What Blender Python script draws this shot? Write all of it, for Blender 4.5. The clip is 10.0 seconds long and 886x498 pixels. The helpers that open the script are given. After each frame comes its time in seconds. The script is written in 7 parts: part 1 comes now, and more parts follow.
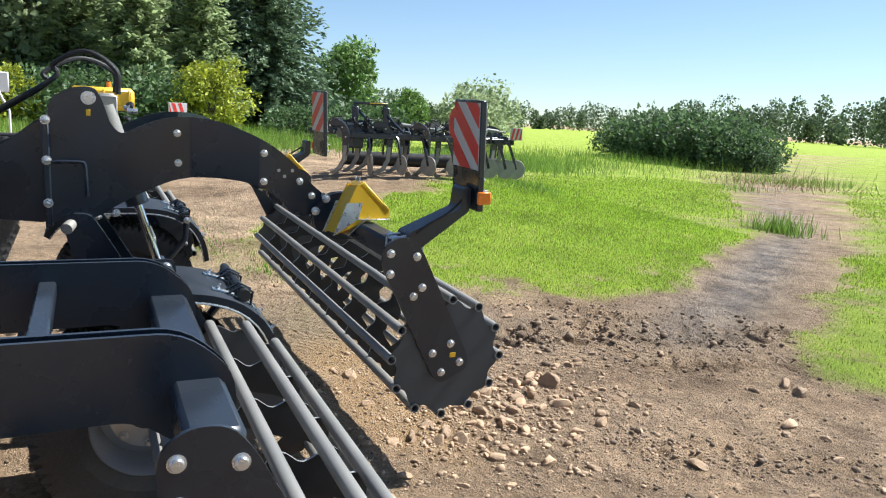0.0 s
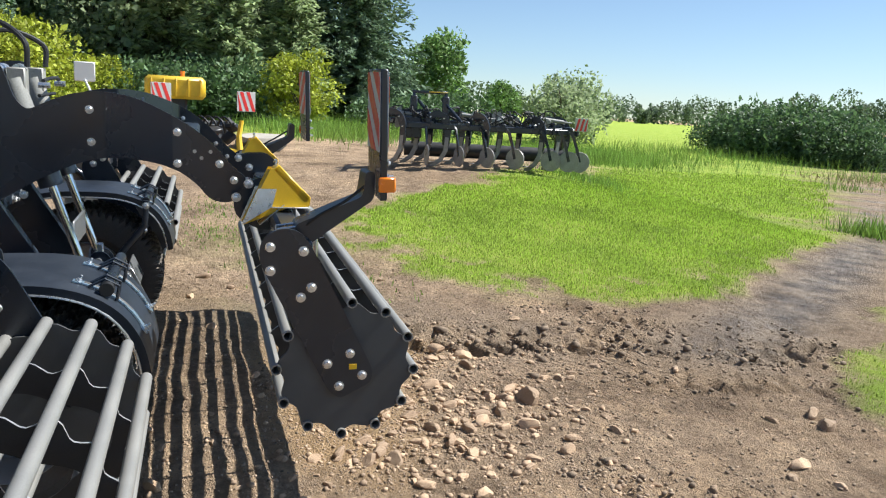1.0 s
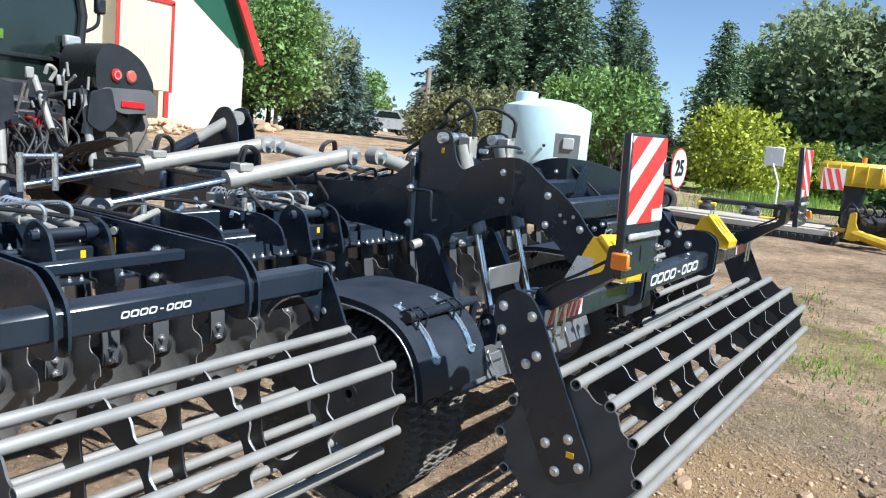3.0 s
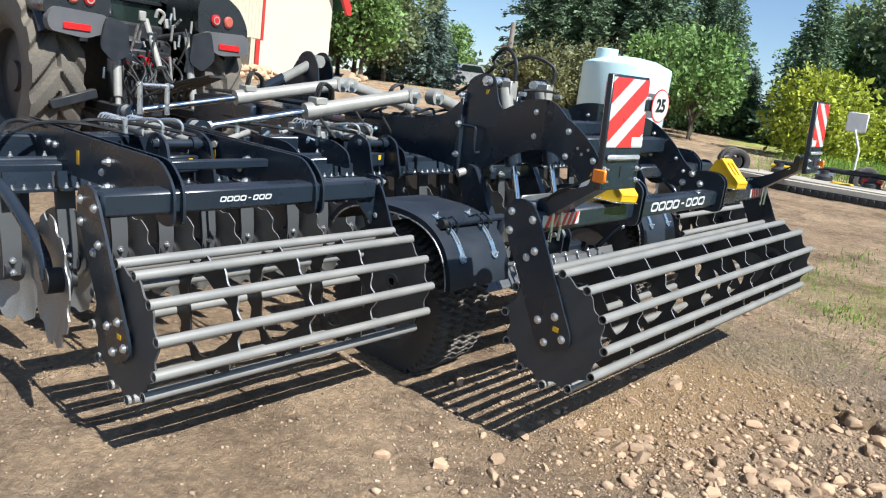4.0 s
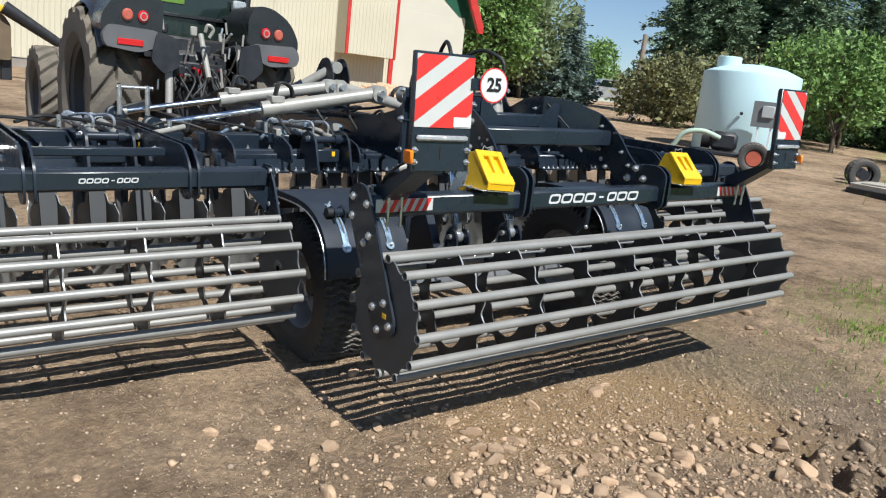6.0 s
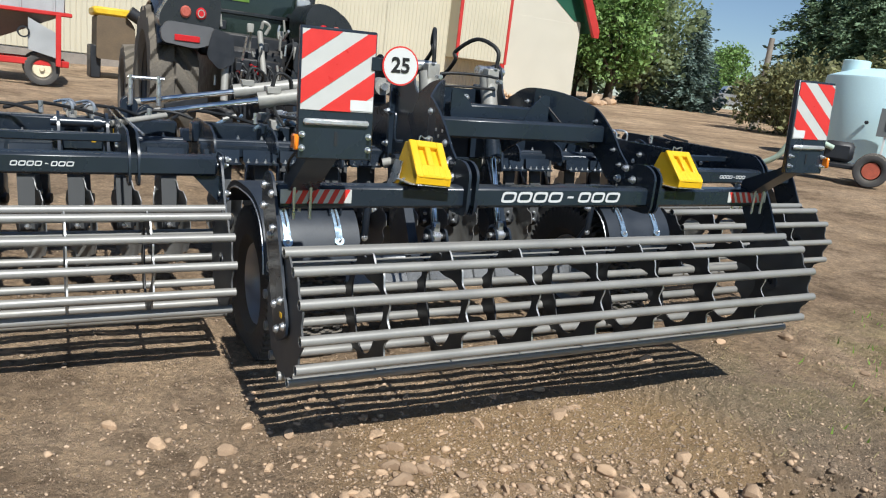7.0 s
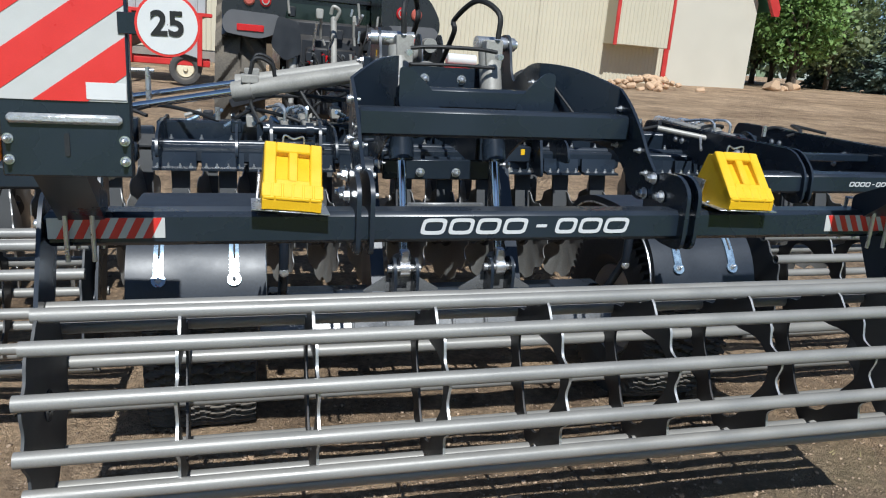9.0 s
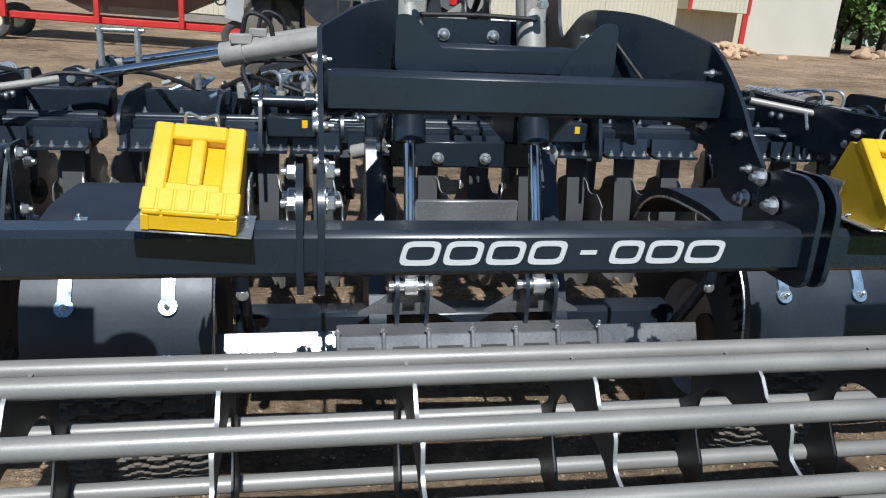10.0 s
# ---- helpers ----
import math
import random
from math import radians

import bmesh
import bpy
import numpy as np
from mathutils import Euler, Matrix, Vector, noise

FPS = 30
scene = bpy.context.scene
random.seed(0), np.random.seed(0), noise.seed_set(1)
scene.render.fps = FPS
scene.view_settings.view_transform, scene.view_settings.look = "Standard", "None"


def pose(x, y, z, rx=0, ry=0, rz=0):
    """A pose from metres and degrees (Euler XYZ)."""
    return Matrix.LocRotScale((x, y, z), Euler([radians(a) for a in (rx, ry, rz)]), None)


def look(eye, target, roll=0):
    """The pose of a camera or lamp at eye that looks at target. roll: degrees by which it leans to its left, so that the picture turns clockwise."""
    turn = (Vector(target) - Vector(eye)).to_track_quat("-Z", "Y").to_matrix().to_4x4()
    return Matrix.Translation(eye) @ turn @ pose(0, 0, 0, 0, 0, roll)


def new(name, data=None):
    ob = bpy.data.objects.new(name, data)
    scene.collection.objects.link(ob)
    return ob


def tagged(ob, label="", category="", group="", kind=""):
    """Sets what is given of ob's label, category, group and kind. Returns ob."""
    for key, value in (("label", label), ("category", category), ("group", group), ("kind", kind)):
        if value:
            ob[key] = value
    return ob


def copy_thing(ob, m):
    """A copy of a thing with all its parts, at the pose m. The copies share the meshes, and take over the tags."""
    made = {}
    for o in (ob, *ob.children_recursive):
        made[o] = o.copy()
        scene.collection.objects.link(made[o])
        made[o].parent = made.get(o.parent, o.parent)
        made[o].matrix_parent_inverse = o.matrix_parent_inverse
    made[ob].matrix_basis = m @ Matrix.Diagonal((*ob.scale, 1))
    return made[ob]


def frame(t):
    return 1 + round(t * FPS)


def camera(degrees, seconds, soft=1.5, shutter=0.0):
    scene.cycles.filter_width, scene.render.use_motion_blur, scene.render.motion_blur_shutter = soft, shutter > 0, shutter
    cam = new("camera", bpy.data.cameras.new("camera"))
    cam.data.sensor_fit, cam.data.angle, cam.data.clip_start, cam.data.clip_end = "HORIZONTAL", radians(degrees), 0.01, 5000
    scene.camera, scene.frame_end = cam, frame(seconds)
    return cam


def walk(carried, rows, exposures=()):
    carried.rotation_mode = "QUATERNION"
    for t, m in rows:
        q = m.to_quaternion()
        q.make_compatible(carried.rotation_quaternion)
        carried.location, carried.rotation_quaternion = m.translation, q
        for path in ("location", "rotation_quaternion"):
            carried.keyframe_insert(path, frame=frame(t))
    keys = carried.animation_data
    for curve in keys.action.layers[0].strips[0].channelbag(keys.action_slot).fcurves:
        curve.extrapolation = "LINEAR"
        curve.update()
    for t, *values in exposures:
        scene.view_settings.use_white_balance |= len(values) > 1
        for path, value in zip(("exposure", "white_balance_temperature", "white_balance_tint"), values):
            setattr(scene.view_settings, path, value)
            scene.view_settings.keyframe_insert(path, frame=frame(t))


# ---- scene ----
cam = camera(60.7, 10.0, soft=1.15)
PATH = [
    (0, (-4.384, 1.417, 1.685), (-2.632, 0.513, 1.349), 2.8),
    (0.5, (-4.361, 0.962, 1.651), (-2.653, -0.014, 1.291), 2.8),
    (1, (-4.239, 0.493, 1.646), (-2.389, -0.174, 1.281), 3.1),
    (1.5, (-4.059, -0.004, 1.663), (-2.095, -0.123, 1.303), 4.8),
    (2, (-3.774, -0.397, 1.641), (-1.845, -0.012, 1.282), 6.3),
    (2.5, (-3.703, -0.77, 1.687), (-1.917, 0.073, 1.37), 5.0),
    (3, (-3.905, -1.09, 1.693), (-2.236, -0.025, 1.41), 5.4),
    (3.2, (-4.054, -1.2, 1.679), (-2.424, -0.082, 1.377), 6.1),
    (4.3, (-4.412, -1.899, 1.606), (-2.882, -0.691, 1.159), 7.6),
    (4.5, (-4.329, -1.973, 1.586), (-2.797, -0.771, 1.129), 7.5),
    (5, (-4.038, -2.202, 1.612), (-2.527, -0.971, 1.161), 6.6),
    (5.5, (-3.723, -2.529, 1.622), (-2.315, -1.171, 1.205), 5.7),
    (5.7, (-3.595, -2.62, 1.647), (-2.246, -1.203, 1.233), 5.9),
    (6.8, (-2.603, -2.944, 1.622), (-1.56, -1.292, 1.191), 6.9),
    (7, (-2.443, -2.981, 1.642), (-1.444, -1.304, 1.207), 6.8),
    (7.5, (-2.028, -2.937, 1.63), (-1.142, -1.203, 1.175), 6.5),
    (8, (-1.651, -2.828, 1.663), (-0.87, -1.046, 1.2), 5.8),
    (8.5, (-1.305, -2.632, 1.681), (-0.627, -0.81, 1.21), 5.3),
    (9, (-1.03, -2.267, 1.66), (-0.441, -0.422, 1.162), 4.9),
    (9.5, (-0.781, -1.885, 1.621), (-0.267, -0.024, 1.099), 4.6),
    (10, (-0.642, -1.494, 1.599), (-0.213, 0.37, 1.015), 4.6),
]
walk(cam, [(t, look(eye, target, roll)) for t, eye, target, roll in PATH],
     exposures=[(0, 1.02, 6150, 7), (0.5, 0.84, 6150, 7), (1, 0.88, 6150, 7), (2.2, 0.98, 5900, 7), (3, 0.94, 5800, 7), (4.5, 0.77, 6100, 7), (5.5, 0.58, 6100, 7), (7, 0.35, 6150, 7), (8.5, 0.20, 5950, 7), (10, 0.16, 5850, 7)])

# ---- world, sun, exposure ----
SUN_UP, SUN_FROM = 50.0, (-0.10, -1.0)  # degrees above the horizon; the side it shines from
world = bpy.data.worlds.new("sky")
scene.world = world
world.use_nodes = True
wn = world.node_tree
sky = wn.nodes.new("ShaderNodeTexSky")
sky.sky_type, sky.sun_disc = "NISHITA", False
sky.sun_elevation = radians(SUN_UP)
sky.sun_rotation = math.atan2(SUN_FROM[0], SUN_FROM[1])
sky.air_density, sky.dust_density, sky.ozone_density = 0.9, 0.08, 1.6
tintn = wn.nodes.new("ShaderNodeMix")
tintn.data_type, tintn.blend_type = "RGBA", "MULTIPLY"
tintn.inputs["Factor"].default_value, tintn.inputs["B"].default_value = 1.0, (0.92, 1.0, 1.10, 1)
haze = wn.nodes.new("ShaderNodeHueSaturation")
haze.inputs["Saturation"].default_value, haze.inputs["Value"].default_value = 0.88, 0.64
wn.links.new(sky.outputs["Color"], haze.inputs["Color"])
wn.links.new(haze.outputs["Color"], tintn.inputs["A"])
wn.links.new(tintn.outputs["Result"], wn.nodes["Background"].inputs["Color"])
wn.nodes["Background"].inputs["Strength"].default_value = 0.10
sun = new("sun", bpy.data.lights.new("sun", "SUN"))
sun.data.energy, sun.data.angle, sun.data.color = 5.0, radians(0.53), (1.0, 0.965, 0.91)
_d = Vector((SUN_FROM[0], SUN_FROM[1], 0)).normalized() * math.cos(radians(SUN_UP)) + Vector((0, 0, math.sin(radians(SUN_UP))))
sun.matrix_world = look(_d * 60, (0, 0, 0))

# ---- materials ----
def material(name, colour, rough=0.5, metal=0.0, vary=0.12, scale=6.0, fine=90.0, bump=0.0, bump_scale=60.0, coat=0.0,
             dust=0.0, dust_colour=(0.30, 0.24, 0.17), random_tint=0.0, spec=0.5, island=False, translucent=0.0):
    """A plain surface with grain at two scales, optional dust on what faces up, and a little bump."""
    m = bpy.data.materials.new(name)
    m.use_nodes = True
    nt = m.node_tree
    n, l = nt.nodes, nt.links
    b = n["Principled BSDF"]
    b.inputs["Roughness"].default_value, b.inputs["Metallic"].default_value = rough, metal
    b.inputs["Coat Weight"].default_value, b.inputs["Coat Roughness"].default_value = coat, 0.15
    b.inputs["Specular IOR Level"].default_value = spec
    tc = n.new("ShaderNodeTexCoord")
    big = n.new("ShaderNodeTexNoise")
    big.inputs["Scale"].default_value, big.inputs["Detail"].default_value = scale, 5
    small = n.new("ShaderNodeTexNoise")
    small.inputs["Scale"].default_value, small.inputs["Detail"].default_value = fine, 3
    for t in (big, small):
        l.new(tc.outputs["Object"], t.inputs["Vector"])
    add = n.new("ShaderNodeMath")
    add.operation = "ADD"
    l.new(big.outputs["Fac"], add.inputs[0])
    l.new(small.outputs["Fac"], add.inputs[1])
    last = add.outputs[0]
    if random_tint:
        if island:
            rnd = n.new("ShaderNodeNewGeometry").outputs["Random Per Island"]
        else:
            rnd = n.new("ShaderNodeObjectInfo").outputs["Random"]
        mix = n.new("ShaderNodeMath")
        mix.operation, mix.inputs[1].default_value = "MULTIPLY_ADD", random_tint
        l.new(rnd, mix.inputs[0])
        l.new(last, mix.inputs[2])
        sub = n.new("ShaderNodeMath")
        sub.operation, sub.inputs[1].default_value = "SUBTRACT", random_tint / 2
        l.new(mix.outputs[0], sub.inputs[0])
        last = sub.outputs[0]
    ramp = n.new("ShaderNodeMapRange")
    ramp.inputs["From Min"].default_value, ramp.inputs["From Max"].default_value = 0.6, 1.4
    ramp.inputs["To Min"].default_value, ramp.inputs["To Max"].default_value = 1 - vary, 1 + vary
    l.new(last, ramp.inputs["Value"])
    tint = n.new("ShaderNodeVectorMath")
    tint.operation = "SCALE"
    tint.inputs[0].default_value = colour
    l.new(ramp.outputs[0], tint.inputs["Scale"])
    out = tint.outputs[0]
    if dust:
        geo = n.new("ShaderNodeNewGeometry")
        sep = n.new("ShaderNodeSeparateXYZ")
        l.new(geo.outputs["Normal"], sep.inputs[0])
        f = n.new("ShaderNodeMath")
        f.operation = "MULTIPLY"
        l.new(big.outputs["Fac"], f.inputs[0])
        up = n.new("ShaderNodeMapRange")
        up.inputs["From Min"].default_value, up.inputs["To Max"].default_value = 0.0, dust * 2
        l.new(sep.outputs["Z"], up.inputs["Value"])
        l.new(up.outputs[0], f.inputs[1])
        mx = n.new("ShaderNodeMix")
        mx.data_type = "RGBA"
        l.new(f.outputs[0], mx.inputs["Factor"])
        l.new(out, mx.inputs["A"])
        mx.inputs["B"].default_value = (*dust_colour, 1)
        out = mx.outputs["Result"]
    l.new(out, b.inputs["Base Color"])
    rr = n.new("ShaderNodeMapRange")
    rr.inputs["From Min"].default_value, rr.inputs["From Max"].default_value = 0.3, 0.7
    rr.inputs["To Min"].default_value, rr.inputs["To Max"].default_value = max(0.03, rough - 0.08), min(1.0, rough + 0.1)
    l.new(big.outputs["Fac"], rr.inputs["Value"])
    l.new(rr.outputs[0], b.inputs["Roughness"])
    if bump:
        bn = n.new("ShaderNodeTexNoise")
        bn.inputs["Scale"].default_value, bn.inputs["Detail"].default_value = bump_scale, 4
        l.new(tc.outputs["Object"], bn.inputs["Vector"])
        bp = n.new("ShaderNodeBump")
        bp.inputs["Strength"].default_value, bp.inputs["Distance"].default_value = bump, 0.02
        l.new(bn.outputs["Fac"], bp.inputs["Height"])
        l.new(bp.outputs[0], b.inputs["Normal"])
    if translucent:
        tr = n.new("ShaderNodeBsdfTranslucent")
        l.new(out, tr.inputs["Color"])
        ms = n.new("ShaderNodeMixShader")
        ms.inputs[0].default_value = translucent
        l.new(b.outputs[0], ms.inputs[1])
        l.new(tr.outputs[0], ms.inputs[2])
        l.new(ms.outputs[0], n["Material Output"].inputs["Surface"])
    return m


BLACK = material("black powder coat", (0.013, 0.020, 0.031), 0.27, 0.0, 0.25, 3, 240, 0.010, 300, dust=0.03, spec=0.6)
GUARD = material("black mudguard sheet", (0.012, 0.018, 0.028), 0.46, 0.0, 0.4, 5, 120, 0.012, 60, dust=0.02, spec=0.6)
# on gussets and step plates, sun sheen on black paint is put into this grey
STEP_SHEEN = material("plate grey with sun sheen on black", (0.20, 0.205, 0.21), 0.32, 0.5, 0.3, 6, 120, 0.05, 200, dust=0.1)
BLACK2 = material("black cast steel", (0.016, 0.018, 0.022), 0.46, 0.0, 0.3, 8, 160, 0.08, 200, dust=0.10)
PLATE = material("dark grey disc plate", (0.058, 0.061, 0.064), 0.6, 0.0, 0.15, 4, 300, 0.03, 300, dust=0.05)
RING = material("black ring steel", (0.016, 0.017, 0.02), 0.5, 0.0, 0.3, 9, 200, 0.05, 300, dust=0.08)
TUBE = material("grey painted tube", (0.265, 0.26, 0.245), 0.42, 0.25, 0.14, 5, 260, 0.06, 400, dust=0.12)
CUT = material("bare cut edge", (0.45, 0.45, 0.44), 0.4, 0.7, 0.2, 20, 200)
ZINC = material("zinc bolt", (0.62, 0.63, 0.64), 0.30, 0.85, 0.2, 30, 300)
BLUEZINC = material("blue passivated zinc", (0.42, 0.56, 0.68), 0.28, 0.8, 0.25, 30, 200)
CHROME = material("chrome rod", (0.72, 0.73, 0.74), 0.10, 1.0, 0.05, 10, 100)
CYL = material("grey cylinder paint", (0.30, 0.29, 0.262), 0.42, 0.1, 0.22, 8, 120, 0.06, 150, dust=0.12)
RUBBER = material("hose rubber", (0.012, 0.012, 0.012), 0.55, 0, 0.3, 30, 200, 0.2, 400)
TYRE = material("tyre rubber", (0.058, 0.055, 0.052), 0.75, 0, 0.35, 6, 120, 0.15, 200, dust=0.35)
DUSTY_TYRE = material("dusty tyre rubber", (0.10, 0.088, 0.072), 0.9, 0, 0.35, 5, 60, 0.2, 150, dust=0.3)
DISC = material("disc steel", (0.25, 0.25, 0.24), 0.40, 0.45, 0.3, 6, 120, 0.05, 200, dust=0.08)
YELLOW = material("yellow plastic", (0.74, 0.44, 0.010), 0.38, 0, 0.10, 12, 200, 0.04, 200, dust=0.05)
YELLOWP = material("yellow machine paint", (0.72, 0.46, 0.02), 0.45, 0, 0.25, 5, 90, dust=0.15)
RED = material("red reflective film", (0.62, 0.035, 0.03), 0.35, 0, 0.08, 20, 500)
WHITE = material("white reflective film", (0.50, 0.50, 0.48), 0.4, 0, 0.05, 20, 500)
WHITEP = material("white sign face", (0.62, 0.62, 0.61), 0.4, 0, 0.04, 20, 300)
INK = material("black lettering", (0.01, 0.01, 0.01), 0.5)
LETTER = material("white lettering", (0.55, 0.55, 0.55), 0.45, 0, 0.05, 30, 200)
ORANGE = material("orange lamp glass", (0.85, 0.22, 0.01), 0.2, 0, 0.08, 40, 200, coat=0.5)
CLEAR = material("clear lamp lens", (0.55, 0.56, 0.56), 0.15, 0.5, 0.25, 60, 300, 0.3, 120)
TAILRED = material("red lamp glass", (0.5, 0.012, 0.015), 0.18, 0, 0.1, 40, 200, coat=0.6)

# ---- building helpers ----
class Geo:
    """Gathers vertices and faces of one mesh."""

    def __init__(self):
        self.v, self.f = [], []

    def add(self, verts, faces):
        o = len(self.v)
        self.v += [tuple(p) for p in verts]
        self.f += [tuple(i + o for i in f) for f in faces]
        return self

    def box(self, x0, x1, y0, y1, z0, z1, b=0.004, m=None):
        """A box with chamfered edges, by the matrix m if given."""
        lo, hi = (min(x0, x1), min(y0, y1), min(z0, z1)), (max(x0, x1), max(y0, y1), max(z0, z1))
        b = min(b, *(0.45 * (h - l) for l, h in zip(lo, hi)))
        idx, vs = {}, []
        for c in range(8):
            s = [(c >> k) & 1 for k in range(3)]
            for a in range(3):
                p = [(hi[k] if s[k] else lo[k]) + (0 if k == a else (-b if s[k] else b)) for k in range(3)]
                idx[c, a] = len(vs)
                vs.append(Vector(p) if m is None else m @ Vector(p))
        fs = []
        for a in range(3):
            u, w = (a + 1) % 3, (a + 2) % 3
            for s in (0, 1):
                fs.append([idx[(s << a) | (i << u) | (j << w), a] for i, j in ((0, 0), (1, 0), (1, 1), (0, 1))])
            for i in (0, 1):
                for j in (0, 1):
                    c0, c1 = (i << u) | (j << w), (i << u) | (j << w) | (1 << a)
                    fs.append([idx[c0, u], idx[c1, u], idx[c1, w], idx[c0, w]])
        fs += [[idx[c, 0], idx[c, 1], idx[c, 2]] for c in range(8)]
        return self.add(vs, fs)

    def sweep(self, points, r, n=10, caps=True, flat=1.0):
        """A round bar along points; r is one radius or one for each point."""
        pts = [Vector(p) for p in points]
        rs = r if isinstance(r, (list, tuple)) else [r] * len(pts)
        vs, fs, side = [], [], None
        for i, p in enumerate(pts):
            d = (pts[min(i + 1, len(pts) - 1)] - pts[max(i - 1, 0)])
            d = d.normalized() if d.length > 1e-9 else Vector((0, 0, 1))
            if side is None:
                side = d.orthogonal().normalized()
            side = (side - d * side.dot(d))
            side = side.normalized() if side.length > 1e-6 else d.orthogonal().normalized()
            up = d.cross(side)
            for k in range(n):
                a = 2 * math.pi * k / n
                vs.append(p + side * math.cos(a) * rs[i] + up * math.sin(a) * rs[i] * flat)
        for i in range(len(pts) - 1):
            for k in range(n):
                a, b = i * n + k, i * n + (k + 1) % n
                fs.append((a, b, b + n, a + n))
        if caps:
            fs.append(tuple(range(n))[::-1])
            fs.append(tuple(range((len(pts) - 1) * n, len(pts) * n)))
        return self.add(vs, fs)

    def rod(self, p, q, r, n=12):
        return self.sweep([p, q], r, n)

    def pipe(self, p, q, r, ri, n=12):
        """A hollow tube."""
        p, q = Vector(p), Vector(q)
        d = (q - p).normalized()
        s = d.orthogonal().normalized()
        u = d.cross(s)
        vs, fs = [], []
        for c, rr in ((p, r), (q, r), (q, ri), (p, ri)):
            for k in range(n):
                a = 2 * math.pi * k / n
                vs.append(c + s * math.cos(a) * rr + u * math.sin(a) * rr)
        for j in range(4):
            for k in range(n):
                k2, j2 = (k + 1) % n, (j + 1) % 4
                fs.append((j * n + k, j * n + k2, j2 * n + k2, j2 * n + k))
        return self.add(vs, fs)

    def prism(self, outline, axis, a, b, m=None):
        """A flat plate: a closed outline of 2D points, pulled from a to b along the axis."""
        n = len(outline)
        place = {"x": lambda p, t: (t, p[0], p[1]), "y": lambda p, t: (p[0], t, p[1]), "z": lambda p, t: (p[0], p[1], t)}[axis]
        vs = [Vector(place(p, t)) for t in (a, b) for p in outline]
        if m is not None:
            vs = [m @ v for v in vs]
        fs = [tuple(range(n))[::-1], tuple(range(n, 2 * n))] + [(i, (i + 1) % n, n + (i + 1) % n, n + i) for i in range(n)]
        return self.add(vs, fs)

    def lathe(self, profile, centre, axis="x", n=32, closed=True):
        """Turns (along, radius) points round the axis through centre."""
        c = Vector(centre)
        e = {"x": (Vector((1, 0, 0)), Vector((0, 1, 0)), Vector((0, 0, 1))), "y": (Vector((0, 1, 0)), Vector((0, 0, 1)), Vector((1, 0, 0))),
             "z": (Vector((0, 0, 1)), Vector((1, 0, 0)), Vector((0, 1, 0)))}[axis]
        m = len(profile)
        vs = [c + e[0] * h + (e[1] * math.cos(2 * math.pi * k / n) + e[2] * math.sin(2 * math.pi * k / n)) * r for k in range(n) for h, r in profile]
        fs = []
        for k in range(n):
            for j in range(m if closed else m - 1):
                k2, j2 = (k + 1) % n, (j + 1) % m
                fs.append((k * m + j, k2 * m + j, k2 * m + j2, k * m + j2))
        return self.add(vs, fs)

    def annulus(self, outer, inner, axis, a, b, centre):
        """A flat ring between two closed outlines with as many points each, as radii round the centre."""
        n = len(outer)
        vs = []
        for t in (a, b):
            for rad in (outer, inner):
                for k in range(n):
                    w = 2 * math.pi * k / n
                    vs.append((t, centre[0] + rad[k] * math.cos(w), centre[1] + rad[k] * math.sin(w)))
        fs = []
        for k in range(n):
            k2 = (k + 1) % n
            fs += [(k, k2, n + k2, n + k), (2 * n + k, 3 * n + k, 3 * n + k2, 2 * n + k2), (k, 2 * n + k, 2 * n + k2, k2), (n + k, n + k2, 3 * n + k2, 3 * n + k)]
        return self.add(vs, fs)

    def mesh(self, name, mat, smooth=38):
        me = bpy.data.meshes.new(name)
        me.from_pydata(self.v, [], self.f)
        bm = bmesh.new()
        bm.from_mesh(me)
        bmesh.ops.recalc_face_normals(bm, faces=bm.faces)
        bm.to_mesh(me)
        bm.free()
        me.polygons.foreach_set("use_smooth", [True] * len(me.polygons))
        me.set_sharp_from_angle(angle=radians(smooth))
        me.materials.append(mat)
        return me


def part(name, g, mat, parent, label="", at=None):
    """Links a mesh (or a Geo) as one mesh object under a thing or a part."""
    ob = new(name, g.mesh(name, mat) if isinstance(g, Geo) else g)
    ob.parent = parent
    if at is not None:
        ob.matrix_basis = at
    return tagged(ob, label)


def thing(name, label, category, group="", m=None, kind=""):
    ob = new(name)
    if m is not None:
        ob.matrix_basis = m
    return tagged(ob, label, category, group, kind)


def rounded(points, r, n=4):
    """A closed outline with its corners rounded."""
    out, k = [], len(points)
    for i in range(k):
        a, b, c = (Vector(points[j % k]) for j in (i - 1, i, i + 1))
        u, w = (a - b), (c - b)
        t = min(r, u.length * 0.45, w.length * 0.45)
        p, q = b + u.normalized() * t, b + w.normalized() * t
        for s in range(n + 1):
            f = s / n
            out.append(tuple(p * (1 - f) ** 2 + b * 2 * f * (1 - f) + q * f * f))
    return out


def curve(points, n=6):
    """A smooth line through the points (Catmull-Rom)."""
    p = [Vector(q) for q in points]
    p = [p[0] * 2 - p[1]] + p + [p[-1] * 2 - p[-2]]
    out = []
    for i in range(1, len(p) - 2):
        for s in range(n):
            t = s / n
            out.append(0.5 * (2 * p[i] + (p[i + 1] - p[i - 1]) * t + (2 * p[i - 1] - 5 * p[i] + 4 * p[i + 1] - p[i + 2]) * t * t
                              + (3 * p[i] - p[i - 1] - 3 * p[i + 1] + p[i + 2]) * t ** 3))
    return out + [p[-2]]


